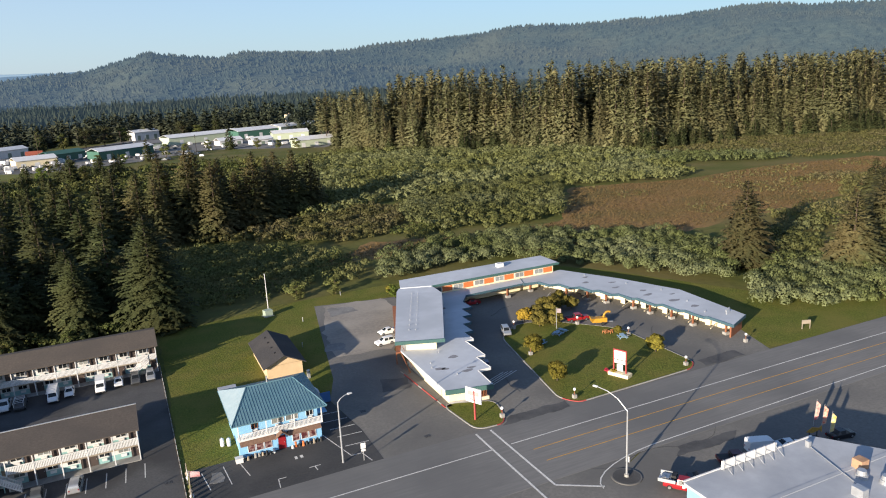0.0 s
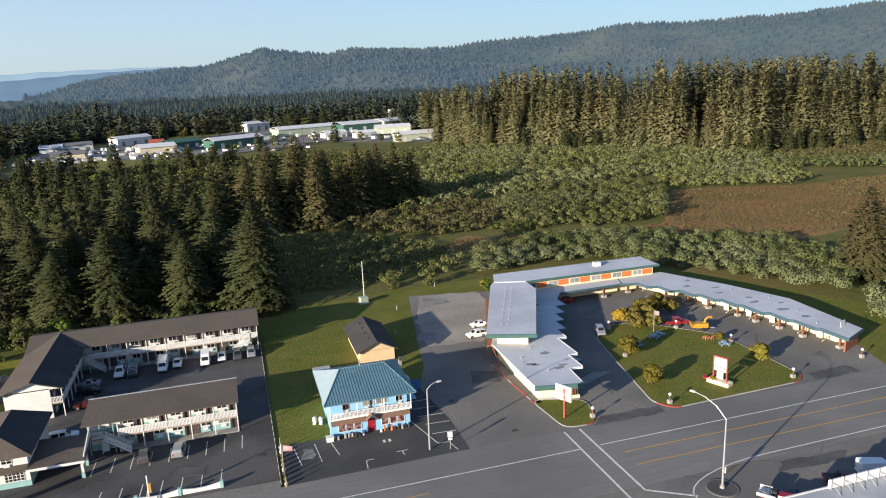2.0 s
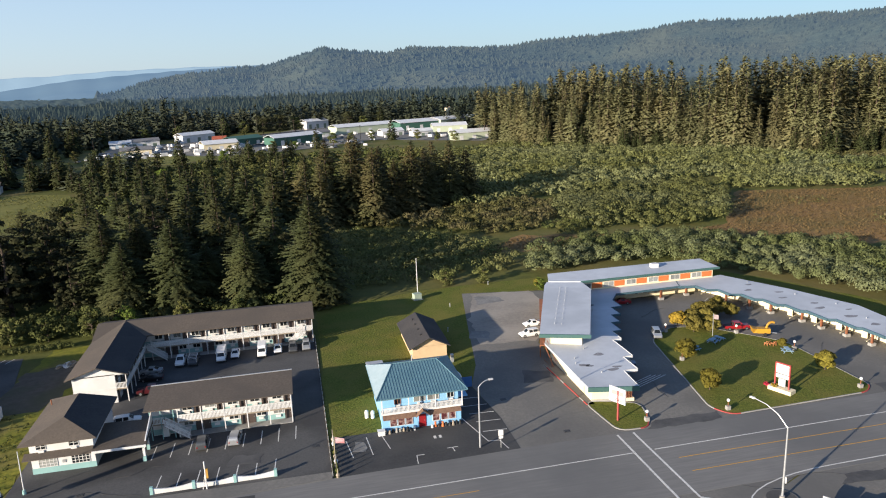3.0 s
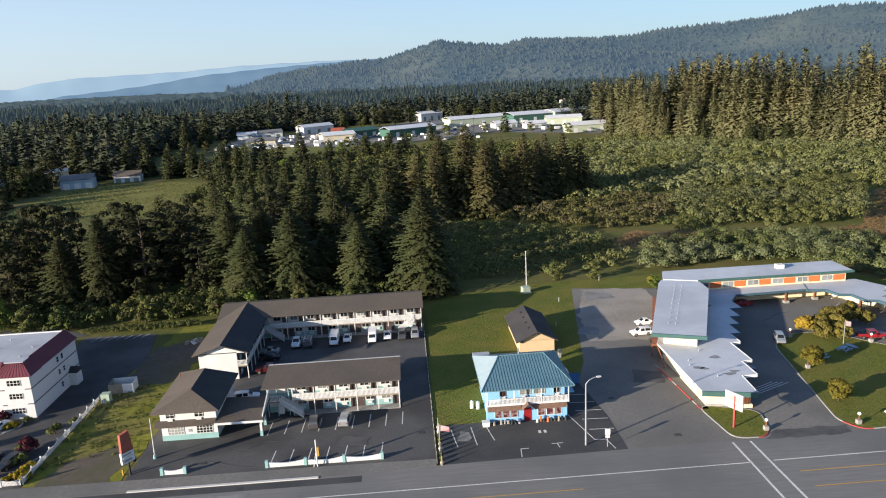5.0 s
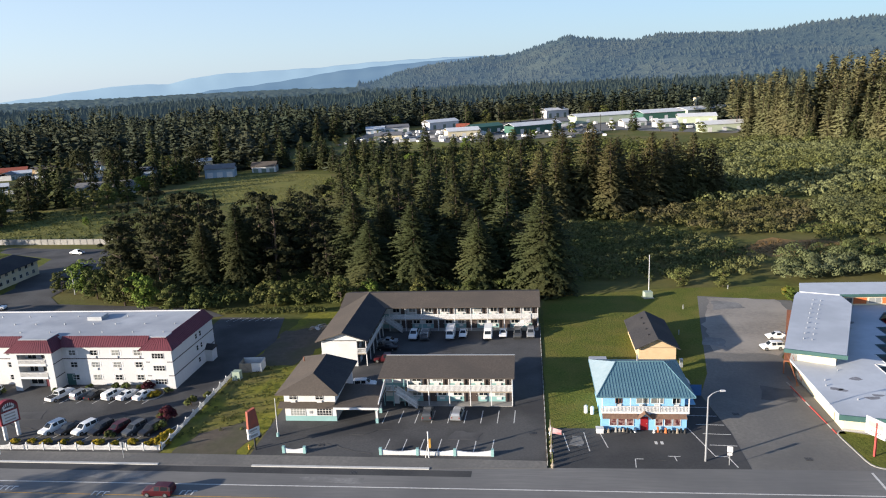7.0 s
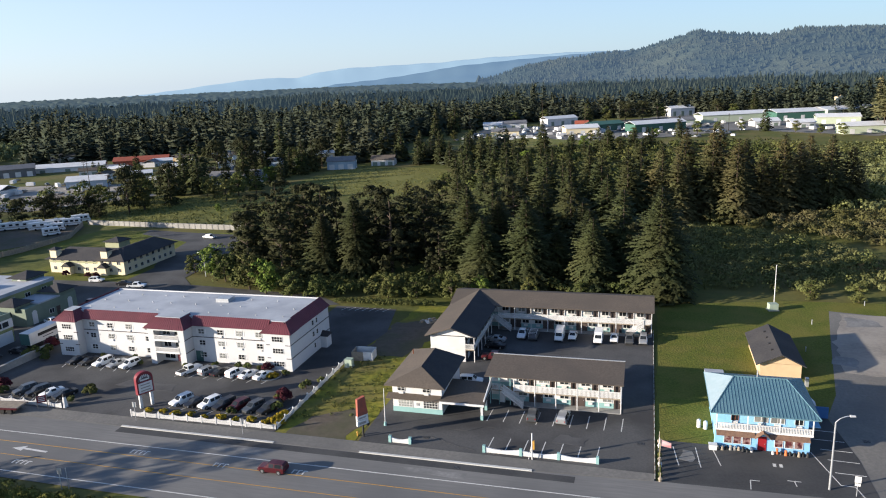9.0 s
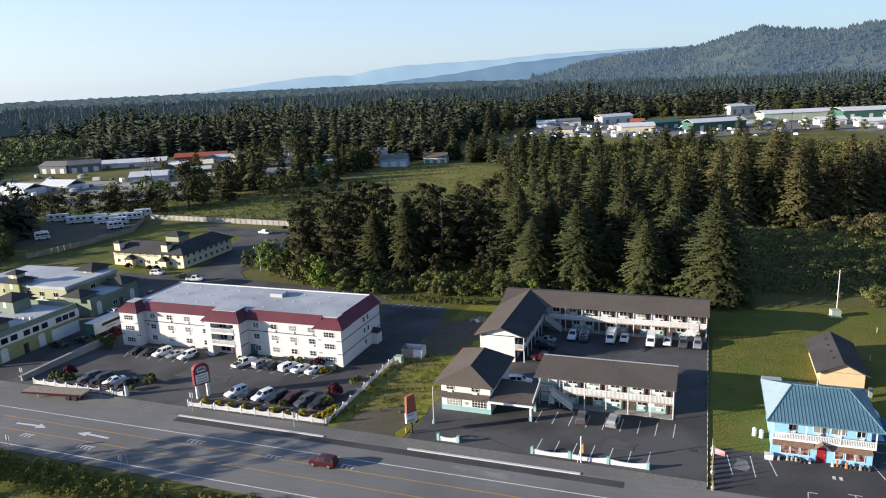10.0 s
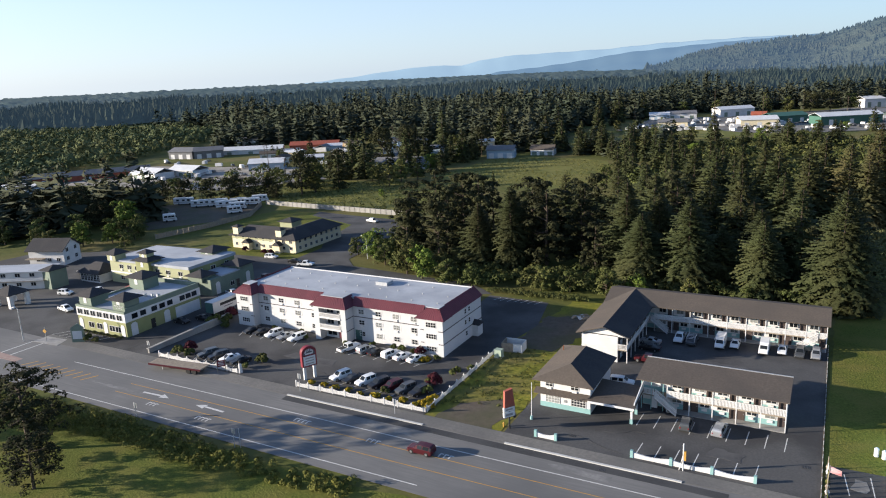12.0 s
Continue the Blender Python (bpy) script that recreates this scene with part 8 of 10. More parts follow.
# hotel sign with an arched top
sg = thing("hotel_sign", "maroon arched hotel sign on two white posts", "sign", pose(-80.3, 93.3, 0.05, 0, 0, 62))
for x in (-0.95, 0.95):
    part("post", Acc().box(x - 0.22, x + 0.22, -0.22, 0.22, 0, 2.6), WHITE, sg)
MAR = surf("maroon_sign_paint", (0.17, 0.02, 0.03), (0.14, 0.016, 0.025), 0.8, 0.5)
arch = [(-1.4, 2.5), (1.4, 2.5), (1.4, 5.2)] + [(1.4 * math.cos(a * math.pi / 10), 5.2 + 1.15 * math.sin(a * math.pi / 10)) for a in range(1, 10)] + [(-1.4, 5.2)]
part("sign_body", Acc().hull([(x, -0.45, z) for x, z in arch], [(x, 0.45, z) for x, z in arch]), MAR, sg)
for sy in (-1, 1):
    face = [(x * 0.82, z) for x, z in [(1.4 * math.cos(a * math.pi / 10), 4.75 + 1.15 * math.sin(a * math.pi / 10)) for a in range(0, 11)]]
    inner = [(x * 0.5, z) for x, z in [(1.4 * math.cos(a * math.pi / 10), 4.75 + 0.7 * math.sin(a * math.pi / 10)) for a in range(10, -1, -1)]]
    part("arch_band", Acc().hull([(x, sy * 0.45, z) for x, z in face], [(x, sy * 0.47, z) for x, z in face]), surf("dark_sign_face", (0.1, 0.1, 0.11), (0.07, 0.07, 0.08), 1, 0.5), sg)
    part("lettering_bar", Acc().box(-0.75, 0.75, min(sy * 0.47, sy * 0.49), max(sy * 0.47, sy * 0.49), 4.85, 5.1), WHITE, sg)
    for k in range(7):
        an = math.pi * (k + 1) / 8
        part("lettering_bar", Acc().box(-0.07, 0.07, min(sy * 0.47, sy * 0.49), max(sy * 0.47, sy * 0.49), 0, 0.42), WHITE, sg, at=pose(math.cos(an) * 0.8, 0, 4.85 + math.sin(an) * 0.6, 0, 0, 0))
    pn = part("sign_panel", Acc().box(-1.15, 1.15, min(sy * 0.45, sy * 0.48), max(sy * 0.45, sy * 0.48), 2.75, 4.5), WHITE, sg)
    for k in range(3):
        part("lettering_bar", Acc().box(-0.8, 0.8, min(sy * 0.48, sy * 0.5), max(sy * 0.48, sy * 0.5), 3.0 + k * 0.5, 3.2 + k * 0.5), surf("grey_lettering", (0.3, 0.28, 0.27)), pn)
# smaller signs of the hotel, motel and road
sg = thing("notice_sign", "small maroon notice sign at the hotel drive", "sign", pose(-97.8, 88.9, 0.05, 0, 0, 40))
part("board", Acc().box(-0.7, 0.7, -0.06, 0.06, 1.2, 2.4), MAR, sg)
for k in range(3):
    part("lettering_bar", Acc().box(-0.5, 0.5, -0.08, -0.06, 1.45 + 0.3 * k, 1.57 + 0.3 * k), WHITE, sg)
for x in (-0.75, 0.75):
    part("post", Acc().box(x - 0.06, x + 0.06, -0.06, 0.06, 0, 3.0), WOOD, sg)
lh = thing("lighthouse_ornament", "small white lighthouse ornament by the fence", "ornament", pose(-94.3, 90.2, 0.1))
part("body", Acc().tube((0, 0, 0), (0, 0, 1.9), 0.42, 0.25, 10), WHITE, lh)
part("lantern", Acc().tube((0, 0, 1.9), (0, 0, 2.4), 0.3, 0.2, 10), BLACK, lh)
sg = thing("motel_sign", "motel sign, faded red board and white panels, black post", "sign", pose(-39.9, 90.6, 0.05, 0, 0, 55))
part("post", Acc().box(-0.1, 0.1, -0.1, 0.1, 0, 6.2), BLACK, sg)
part("red_board", Acc().hull([(-0.9, -0.25, 3.6), (0.9, -0.25, 3.6), (0.9, 0.25, 3.6), (-0.9, 0.25, 3.6)], [(-0.8, -0.25, 6.3), (0.5, -0.25, 6.5), (0.5, 0.25, 6.5), (-0.8, 0.25, 6.3)]), surf("faded_red_sign", (0.32, 0.08, 0.05), (0.2, 0.07, 0.05), 1.5, 0.6), sg)
for z0, z1 in ((2.0, 2.8), (2.9, 3.6)):
    part("white_panel", Acc().box(-1.0, 0.9, -0.2, 0.2, z0, z1), WHITE, sg)
    part("lettering_bar", Acc().box(-0.7, 0.5, -0.22, -0.2, z0 + 0.2, z1 - 0.25), surf("grey_lettering", (0.3, 0.28, 0.27)), sg)
part("round_lamp", Acc().ball(0.9, 0, 1.8, 0.3, 10), BLACK, sg)
sg = thing("flag_pole", "bare white flag pole on a teal base", "flag pole", pose(-37.9, 94.6, 0.05))
part("pole", Acc().tube((0, 0, 0.5), (0.1, 0, 6.2), 0.08, 0.05), WHITE, sg)
part("base", Acc().tube((0, 0, 0), (0, 0, 0.6), 0.25, 0.2), TEAL, sg)
sg = thing("utility_post", "short white post with yellow fittings behind the low wall", "post", pose(-14.2, 89.0, 0.1))
part("pole", Acc().tube((0, 0, 0), (0, 0, 4.0), 0.09), WHITE, sg)
part("fitting", Acc().box(0.1, 0.35, -0.15, 0.15, 1.6, 2.9), PAINT_Y, sg)
part("brace", Acc().tube((-0.5, 0, 0), (0, 0, 2.4), 0.05), WHITE, sg)
sg = thing("highway_sign", "pair of white route signs on one post", "sign", pose(25.8, 88.4, 0.05, 0, 0, -8))
part("post", Acc().tube((0, 0, 0), (0, 0, 2.7), 0.05), STEEL, sg)
part("sign_plate", Acc().box(-0.35, 0.35, -0.08, -0.05, 1.9, 2.75), WHITE, sg)
part("arrow_plate", Acc().box(-0.3, 0.3, -0.08, -0.05, 1.45, 1.8), WHITE, sg)
for (x, y, h), lab in (((-119.4, 90.3, 2.6), "small steel post by the hotel wall"), ((-58.6, 87.6, 2.6), "small sign post at the kerb"), ((-78.3, 88.0, 3.4), "steel sign post at the kerb"), ((-96.8, 69.0, 3.0), "small sign post on the verge"), ((-75.0, 68.8, 3.2), "road sign seen from behind")):
    t = thing("sign_post", lab, "sign post", pose(x, y, 0.05), "roadside posts")
    part("post", Acc().tube((0, 0, 0), (0, 0, h), 0.05), STEEL, t)
    part("sign_plate", Acc().box(-0.35, 0.35, 0.05, 0.08, h - 0.9, h), STEEL, t)
    if x == -75.0:
        part("post", Acc().tube((0.9, 0.3, 0), (0.9, 0.3, h), 0.05), STEEL, t)
sg = thing("inn_sign", "grey-green inn sign board with a pointed top and white panel", "sign", pose(-139.6, 88.8, 0.05, 0, 0, 30))
part("board", Acc().hull([(-1.3, -0.3, 0), (1.3, -0.3, 0), (1.3, 0.3, 0), (-1.3, 0.3, 0)], [(-1.3, -0.3, 3.2), (1.3, -0.3, 3.2), (1.3, 0.3, 3.2), (-1.3, 0.3, 3.2)]).hull([(-1.4, -0.3, 3.2), (1.4, -0.3, 3.2), (1.4, 0.3, 3.2), (-1.4, 0.3, 3.2)], [(-0.1, -0.3, 4.1), (0.1, -0.3, 4.1), (0.1, 0.3, 4.1), (-0.1, 0.3, 4.1)]), SAGE, sg)
part("white_panel", Acc().box(-1.0, 1.0, -0.35, -0.3, 0.8, 2.6), WHITE, sg)
sg = thing("pedestrian_sign", "yellow diamond crossing sign on a post", "sign", pose(-146.6, 86.0, 0.1, 0, 0, 10))
part("post", Acc().tube((0, 0, 0), (0, 0, 3.4), 0.06), STEEL, sg)
part("diamond", Acc().hull([(0, -0.08, 1.9), (0.55, -0.08, 2.45), (0, -0.08, 3.0), (-0.55, -0.08, 2.45)], [(0, -0.11, 1.9), (0.55, -0.11, 2.45), (0, -0.11, 3.0), (-0.55, -0.11, 2.45)]), PAINT_Y, sg)
street_lamp(-152.0, 84.2, 7.5, 0.8, 200, "steel street lamp by the inn entrance")
street_lamp(-118.5, 168.0, 6.5, 1.2, 180, "steel lot lamp by the guest house")
pl = thing("flag_pole", "white flag pole beside a green utility box", "flag pole", pose(27.7, 163.8, 0.03))
part("pole", Acc().tube((0, 0, 0), (0, 0, 9.0), 0.11, 0.07), WHITE, pl)
part("cap", Acc().ball(0, 0, 9.05, 0.12, 8), WHITE, pl)
ub = thing("utility_box", "pale green utility box on the lawn", "utility box", pose(26.9, 160.3, 0.03, 0, 0, 12))
part("cabinet", Acc().box(-0.9, 0.9, -0.8, 0.8, 0.15, 1.5), surf("pale_green_box", (0.3, 0.36, 0.28), (0.25, 0.3, 0.24), 0.8, 0.6), ub)
part("plinth", Acc().box(-1.1, 1.1, -1.0, 1.0, 0, 0.15), CONCRETE, ub)
for x, y in ((46.0, 166.0), (33.0, 152.0), (29.0, 136.5)):
    t = thing("bollard", "short grey post on the lawn", "post", pose(x, y, 0.03), "lawn posts")
    part("post", Acc().tube((0, 0, 0), (0, 0, 0.9), 0.09), STEEL, t)
    part("cap", Acc().ball(0, 0, 0.92, 0.11, 8), STEEL, t)
fl = thing("flag_pole", "slanted flag with a faded cloth at the shop's fence", "flag", pose(2.6, 90.4, 0.1))
part("pole", Acc().tube((0, 0, 0), (0.2, 0, 4.2), 0.05), WOOD, fl)
part("cloth", Acc().hull([(0.2, 0, 3.2), (1.5, 0.15, 2.9), (1.5, 0.18, 2.9), (0.2, 0.03, 3.2)], [(0.2, 0, 4.1), (1.5, 0.15, 3.6), (1.5, 0.18, 3.6), (0.2, 0.03, 4.1)]), surf("striped_cloth", (0.5, 0.1, 0.1), (0.7, 0.68, 0.66), 3.0, 0.9, streak=(0.2, 1, 3)), fl)
fl = thing("flag_pole", "small flag on a pole on the lawn island", "flag pole", pose(77.6, 117.6, 0.1))
part("pole", Acc().tube((0, 0, 0), (0, 0, 4.6), 0.06), STEEL, fl)
part("cloth", Acc().hull([(0, 0, 3.5), (1.2, 0.1, 3.2), (1.2, 0.13, 3.2), (0, 0.03, 3.5)], [(0, 0, 4.4), (1.2, 0.1, 4.1), (1.2, 0.13, 4.1), (0, 0.03, 4.4)]), surf("pale_cloth", (0.6, 0.5, 0.48), (0.5, 0.35, 0.33), 2.0, 0.9), fl)
# feather flags at the corner store
for i, (x, y, c) in enumerate(((86.5, 64.4, (0.62, 0.03, 0.08)), (86.2, 62.9, (0.62, 0.06, 0.03)), (85.2, 60.9, (0.6, 0.42, 0.04)))):
    t = thing("feather_flag", "bright advertising feather flag at the lot", "flag", pose(x, y, 0.06, 0, 0, -20), "feather flags")
    part("pole", Acc().tube((0, 0, 0), (0.3, 0, 4.2), 0.03, n=6), STEEL, t)
    part("cloth", Acc().hull([(0.05, 0, 0.9), (0.7, 0.02, 1.1), (0.95, 0.02, 3.3), (0.35, 0, 3.9)], [(0.05, 0.03, 0.9), (0.7, 0.05, 1.1), (0.95, 0.05, 3.3), (0.35, 0.03, 3.9)]), surf(f"flag_cloth_{'abc'[i]}", c, (0.62, 0.55, 0.42), 2.6, 0.8), t)
fish = thing("fish_sign", "yellow fish-shaped sign on a stand", "sign", pose(83.8, 62.2, 0.06, 0, 0, -10))
part("fish", Acc().hull([(-1.3, -0.05, 1.0), (-0.3, -0.05, 0.7), (0.9, -0.05, 1.0), (1.3, -0.05, 0.6), (1.3, -0.05, 1.6), (0.9, -0.05, 1.3), (-0.3, -0.05, 1.6)], [(-1.3, 0.05, 1.0), (-0.3, 0.05, 0.7), (0.9, 0.05, 1.0), (1.3, 0.05, 0.6), (1.3, 0.05, 1.6), (0.9, 0.05, 1.3), (-0.3, 0.05, 1.6)]), PAINT_Y, fish)
part("stand", Acc().box(-0.8, -0.7, -0.05, 0.05, 0, 0.9).box(0.5, 0.6, -0.05, 0.05, 0, 0.9).box(-0.9, 0.7, -0.3, 0.3, 0, 0.08), BLACK, fish)

# ---------- fences, walls ----------
def picket(x0, y0, x1, y1, label, scallop=2.7, h=1.05):
    """White picket fence in scalloped bays: post, rails and pickets."""
    d = math.hypot(x1 - x0, y1 - y0)
    n = max(1, round(d / scallop))
    t = thing("picket_fence", label, "fence", pose(x0, y0, 0.05, 0, 0, math.degrees(math.atan2(y1 - y0, x1 - x0))), "picket fences")
    w = d / n

    def bay():
        a = Acc()
        m = int(w / 0.17)
        for i in range(m):
            f = (i + 0.5) / m
            hh = h - 0.28 * math.sin(math.pi * f)
            a.box(w * f - 0.06, w * f + 0.06, -0.02, 0.02, 0.1, hh)
        a.box(0, w, 0.02, 0.05, 0.25, 0.35).box(0, w, 0.02, 0.05, 0.6, 0.7)
        return a.mesh("picket_bay", WHITE)
    for i in range(n):
        tagged(part("picket_bay", cached(("bay", round(w, 3)), bay), WHITE, t, at=pose(w * i, 0, 0)), kind="stuff")
        part("post", cached("fpost", lambda: Acc().box(-0.08, 0.08, -0.08, 0.08, 0, 1.15).hull([(-0.11, -0.11, 1.15), (0.11, -0.11, 1.15), (0.11, 0.11, 1.15), (-0.11, 0.11, 1.15)], [(-0.02, -0.02, 1.3), (0.02, -0.02, 1.3), (0.02, 0.02, 1.3), (-0.02, 0.02, 1.3)]).mesh("post", WHITE)), WHITE, t, at=pose(w * i, 0, 0))
    return t


picket(-80.4, 89.5, -54.2, 89.9, "white scalloped picket fence before the hotel lot")
picket(-54.1, 90.2, -54.1, 116.4, "white picket fence down the side of the hotel lot")
picket(-115.8, 89.8, -94.6, 89.7, "white scalloped picket fence at the hotel drive")


def scallop_wall(x0, x1, y, bays):
    t = thing("low_wall", "low white scalloped wall with teal caps at the motel lot", "wall", pose(x0, y, 0.05), "scalloped walls")
    w = (x1 - x0) / bays
    for i in range(bays):
        n = 8
        top = [(w * k / n, 0.85 - 0.32 * math.sin(math.pi * k / n)) for k in range(n + 1)]
        ring = [(w * i + 0, 0.0), (w * i + w, 0.0)] + [(w * i + x, z) for x, z in reversed(top)]
        part("wall_bay", Acc().hull([(x, -0.1, z) for x, z in ring], [(x, 0.1, z) for x, z in ring]), WHITE, t)
    for i in range(bays + 1):
        part("pier", Acc().box(w * i - 0.2, w * i + 0.2, -0.2, 0.2, 0, 1.05), TEAL, t)


scallop_wall(-21.2, -5.4, 89.8, 3)
scallop_wall(-35.4, -32.3, 89.9, 1)
rw = thing("retaining_wall", "low grey concrete wall between the inn and hotel lots", "wall", pose(0, 0, 0))
part("wall", Acc().prism([(-119.6, 90.2), (-119.2, 90.2), (-118.2, 112.0), (-118.6, 112.0)], 0, lambda x, y: 1.0 + 0.03 * (y - 90)), CONCRETE, rw)
part("cap", Acc().prism([(-119.8, 90.0), (-119.1, 90.0), (-118.1, 112.0), (-118.7, 112.0)], lambda x, y: 1.0 + 0.03 * (y - 90), lambda x, y: 1.1 + 0.03 * (y - 90)), CONCRETE, rw)
# chain-link fence and hedge between the motel and the lawn
fn = thing("wire_fence", "weathered fence with posts between motel court and lawn", "fence", pose(0, 0, 0))
for i in range(28):
    y = 87.5 + i * 2.0
    part("post", cached("wpost", lambda: Acc().tube((0, 0, 0), (0, 0, 0.7), 0.05, n=6).mesh("post", STEEL)), STEEL, fn, at=pose(2.1, y, 0.05))
part("rail", Acc().box(2.06, 2.14, 87.5, 141.5, 0.0, 0.22), WOOD, fn)
for i in range(9):
    y = 87.0 + i * 1.25
    o = solo("fence_ornament", Acc().ball(0, 0, 0.35, 0.3, 8).tube((0, 0, 0.5), (0, 0, 1.3 + (i % 3) * 0.3), 0.09, 0.05, 6).tube((0, 0, 0), (0, 0, 0.12), 0.22, 0.2, 8), (WOOD, BUSH, BLACK, WHITE)[i % 4], "weathered garden ornament by the shop's fence", "ornament", pose(2.75, y, 0.03 if y < 86.7 else 0.07 if y < 98 else 0.04), "fence ornaments")
# panel wall beyond the guest house
pw = thing("panel_wall", "pale concrete panel wall along the grass", "wall", pose(0, 0, 0))
for i in range(29):
    f = i / 28
    x, y = -213.0 + 72.0 * f, 231.0 - 4.5 * f
    part("wall_panel", cached("wpan", lambda: Acc().box(-1.12, 1.14, -0.12, 0.12, 0, 1.9).box(-1.28, -1.12, -0.2, 0.2, 0, 2.05).mesh("wall_panel", CONCRETE)), CONCRETE, pw, at=pose(x, y, 0, 0, 0, -3.6))
wf = thing("wood_fence", "grey board fence beside the camp ground", "fence", pose(0, 0, 0))
bend = [(-207, 166), (-202.5, 187), (-202, 208), (-215, 229)]
for (xa, ya), (xb, yb) in zip(bend, bend[1:]):
    n, turn = round(math.hypot(xb - xa, yb - ya) / 2.05), math.degrees(math.atan2(yb - ya, xb - xa))
    for i in range(n):
        f = (i + 0.5) / n
        part("fence_panel", cached("fpan", lambda: Acc().box(-1.0, 1.0, -0.05, 0.05, 0.05, 1.8).box(-1.05, -0.93, -0.1, 0.1, 0, 1.95).mesh("fence_panel", WOOD)), WOOD, wf, at=pose(xa + (xb - xa) * f, ya + (yb - ya) * f, 0, 0, 0, turn))
# rubbish enclosure
bn = thing("bin_enclosure", "grey timber bin enclosure with white gates", "enclosure", pose(-51.5, 119.6, 0.04, 0, 0, 4))
part("side_panel", Acc().box(-1.9, -1.8, -1.4, 1.4, 0, 1.8), WOOD, bn)
part("front_panel", Acc().box(-1.9, 0.4, -1.5, -1.4, 0, 1.8), WOOD, bn)
part("gate", Acc().box(0.4, 2.2, -1.45, -1.4, 0.1, 1.8), WHITE, bn)
part("side_panel", Acc().box(2.1, 2.2, -1.4, 1.4, 0, 1.8), WHITE, bn)
part("back_panel", Acc().box(-1.9, 2.2, 1.3, 1.4, 0, 1.8), WHITE, bn)
ub = thing("utility_box", "green electrical cabinet by the picket fence", "utility box", pose(-52.6, 115.2, 0.04))
part("cabinet", Acc().box(-0.7, 0.7, -0.6, 0.6, 0.1, 1.6), surf("pale_green_box", (0.3, 0.36, 0.28)), ub)
part("plinth", Acc().box(-0.8, 0.8, -0.7, 0.7, 0, 0.1), CONCRETE, ub)

# ---------- parking stalls ----------
def stalls(x0, y0, x1, y1, n, lx, ly, z, group):
    for i in range(n):
        f = i / (n - 1)
        x, y = x0 + (x1 - x0) * f, y0 + (y1 - y0) * f
        line("stall_line", x, y, x + lx, y + ly, 0.13, PAINT_W, "white parking stall line", z)


stalls(-22.8, 99.0, -2.6, 99.4, 9, 0.15, 4.2, 0.062, "")
stalls(-20.9, 90.6, -5.6, 90.8, 7, 0.2, 3.6, 0.062, "")
stalls(-67.8, 146.0, -57.6, 146.4, 7, 1.0, 2.4, 0.062, "")
stalls(-107.8, 91.2, -97.5, 91.2, 5, -1.9, 4.5, 0.062, "")
stalls(-76.6, 92.4, -57.4, 92.6, 8, 1.9, 4.8, 0.062, "")
stalls(-109.0, 105.0, -94.0, 105.0, 6, -1.3, 4.6, 0.062, "")
stalls(-83.4, 105.0, -65.4, 105.0, 7, 1.4, 4.4, 0.062, "")
for x0, y0, x1, y1 in ((4.6, 96.5, 5.2, 91.5), (7.6, 96.8, 8.0, 91.5), (9.9, 96.6, 10.6, 92.5), (22.6, 98.5, 24.6, 90.6), (24.4, 96.8, 28.2, 96.6), (24.0, 99.6, 28.0, 99.4), (23.4, 102.4, 27.6, 102.2), (23.0, 105.2, 27.2, 105.0), (24.6, 93.6, 28.2, 93.4), (13.9, 89.6, 13.7, 87.4), (13.9, 89.6, 15.0, 89.6), (18.4, 90.4, 20.0, 90.4), (19.2, 90.4, 19.3, 89.2), (24.6, 90.6, 26.2, 90.5), (26.2, 90.5, 26.8, 87.8)):
    line("stall_line", x0, y0, x1, y1, 0.12, PAINT_W, "white parking stall line", 0.078)
for x in (17.2, 18.0):
    mark("stall_mark", [(x, 93.6), (x + 0.4, 93.6), (x + 0.4, 94.4), (x, 94.4)], PAINT_W, "worn white pavement mark", 0.078)
# streaks of sunlight on the court, laid down as white painted lines
for i in range(4):
    line("stall_line", 51.0 + 0.8 * i, 101.4 - 0.2 * i, 57.6 + 0.8 * i, 104.6 - 0.2 * i, 0.13, PAINT_W, "sunlight streak painted as a white line before the lodge office", 0.058)
for i in range(5):
    line("stall_line", 86.0 + i * 0.5, 131.5 + i * 1.4, 88.6 + i * 0.4, 133.5 + i * 1.4, 0.12, PAINT_W, "white stall line in the lodge court", 0.058)
# lane arrows and letters on the road
for x, s in ((-101.5, 1), (-88.5, -1)):
    mark("lane_arrow", [(x - 3.2 * s, 77.0), (x + 1.2 * s, 77.2), (x + 1.2 * s, 77.7), (x + 3.2 * s, 76.8), (x + 1.2 * s, 76.3), (x + 1.2 * s, 76.8), (x - 3.2 * s, 76.6)], PAINT_W, "white turn arrow on the road")
for x, y, n in ((-100.2, 74.0, 3), (-88.2, 73.6, 4), (-72.5, 79.6, 4), (-58.0, 78.8, 3), (-46, 79.4, 3)):
    for k in range(n):
        mark("road_lettering", [(x + k * 0.8, y - 0.5), (x + k * 0.8 + 0.22, y - 0.5), (x + k * 0.8 + 0.22, y + 0.5), (x + k * 0.8, y + 0.5)], PAINT_W, "worn white lettering on the road")
        mark("road_lettering", [(x + k * 0.8 + 0.22, y + 0.3), (x + k * 0.8 + 0.6, y + 0.3), (x + k * 0.8 + 0.6, y + 0.5), (x + k * 0.8 + 0.22, y + 0.5)], PAINT_W, "worn white lettering on the road")
for i in range(9):
    line("hatch_line", -139 + i * 2.3, 75.6, -137.6 + i * 2.3, 78.4, 0.3, PAINT_Y, "yellow hatch line on the road")
mark("median_red", [(-151, 75.9), (-142, 76.1), (-142, 77.8), (-151, 78.2)], surf("worn_red_paving", (0.27, 0.16, 0.14), (0.33, 0.27, 0.22), 1.2, 0.85), "red paved median at the crossing", 0.1)
for y0, y1 in ((71, 88), ):
    for x in (-147.0, -150.4):
        line("crossing_line", x, y0, x + 0.6, y1, 0.3, PAINT_W, "white pedestrian crossing line")
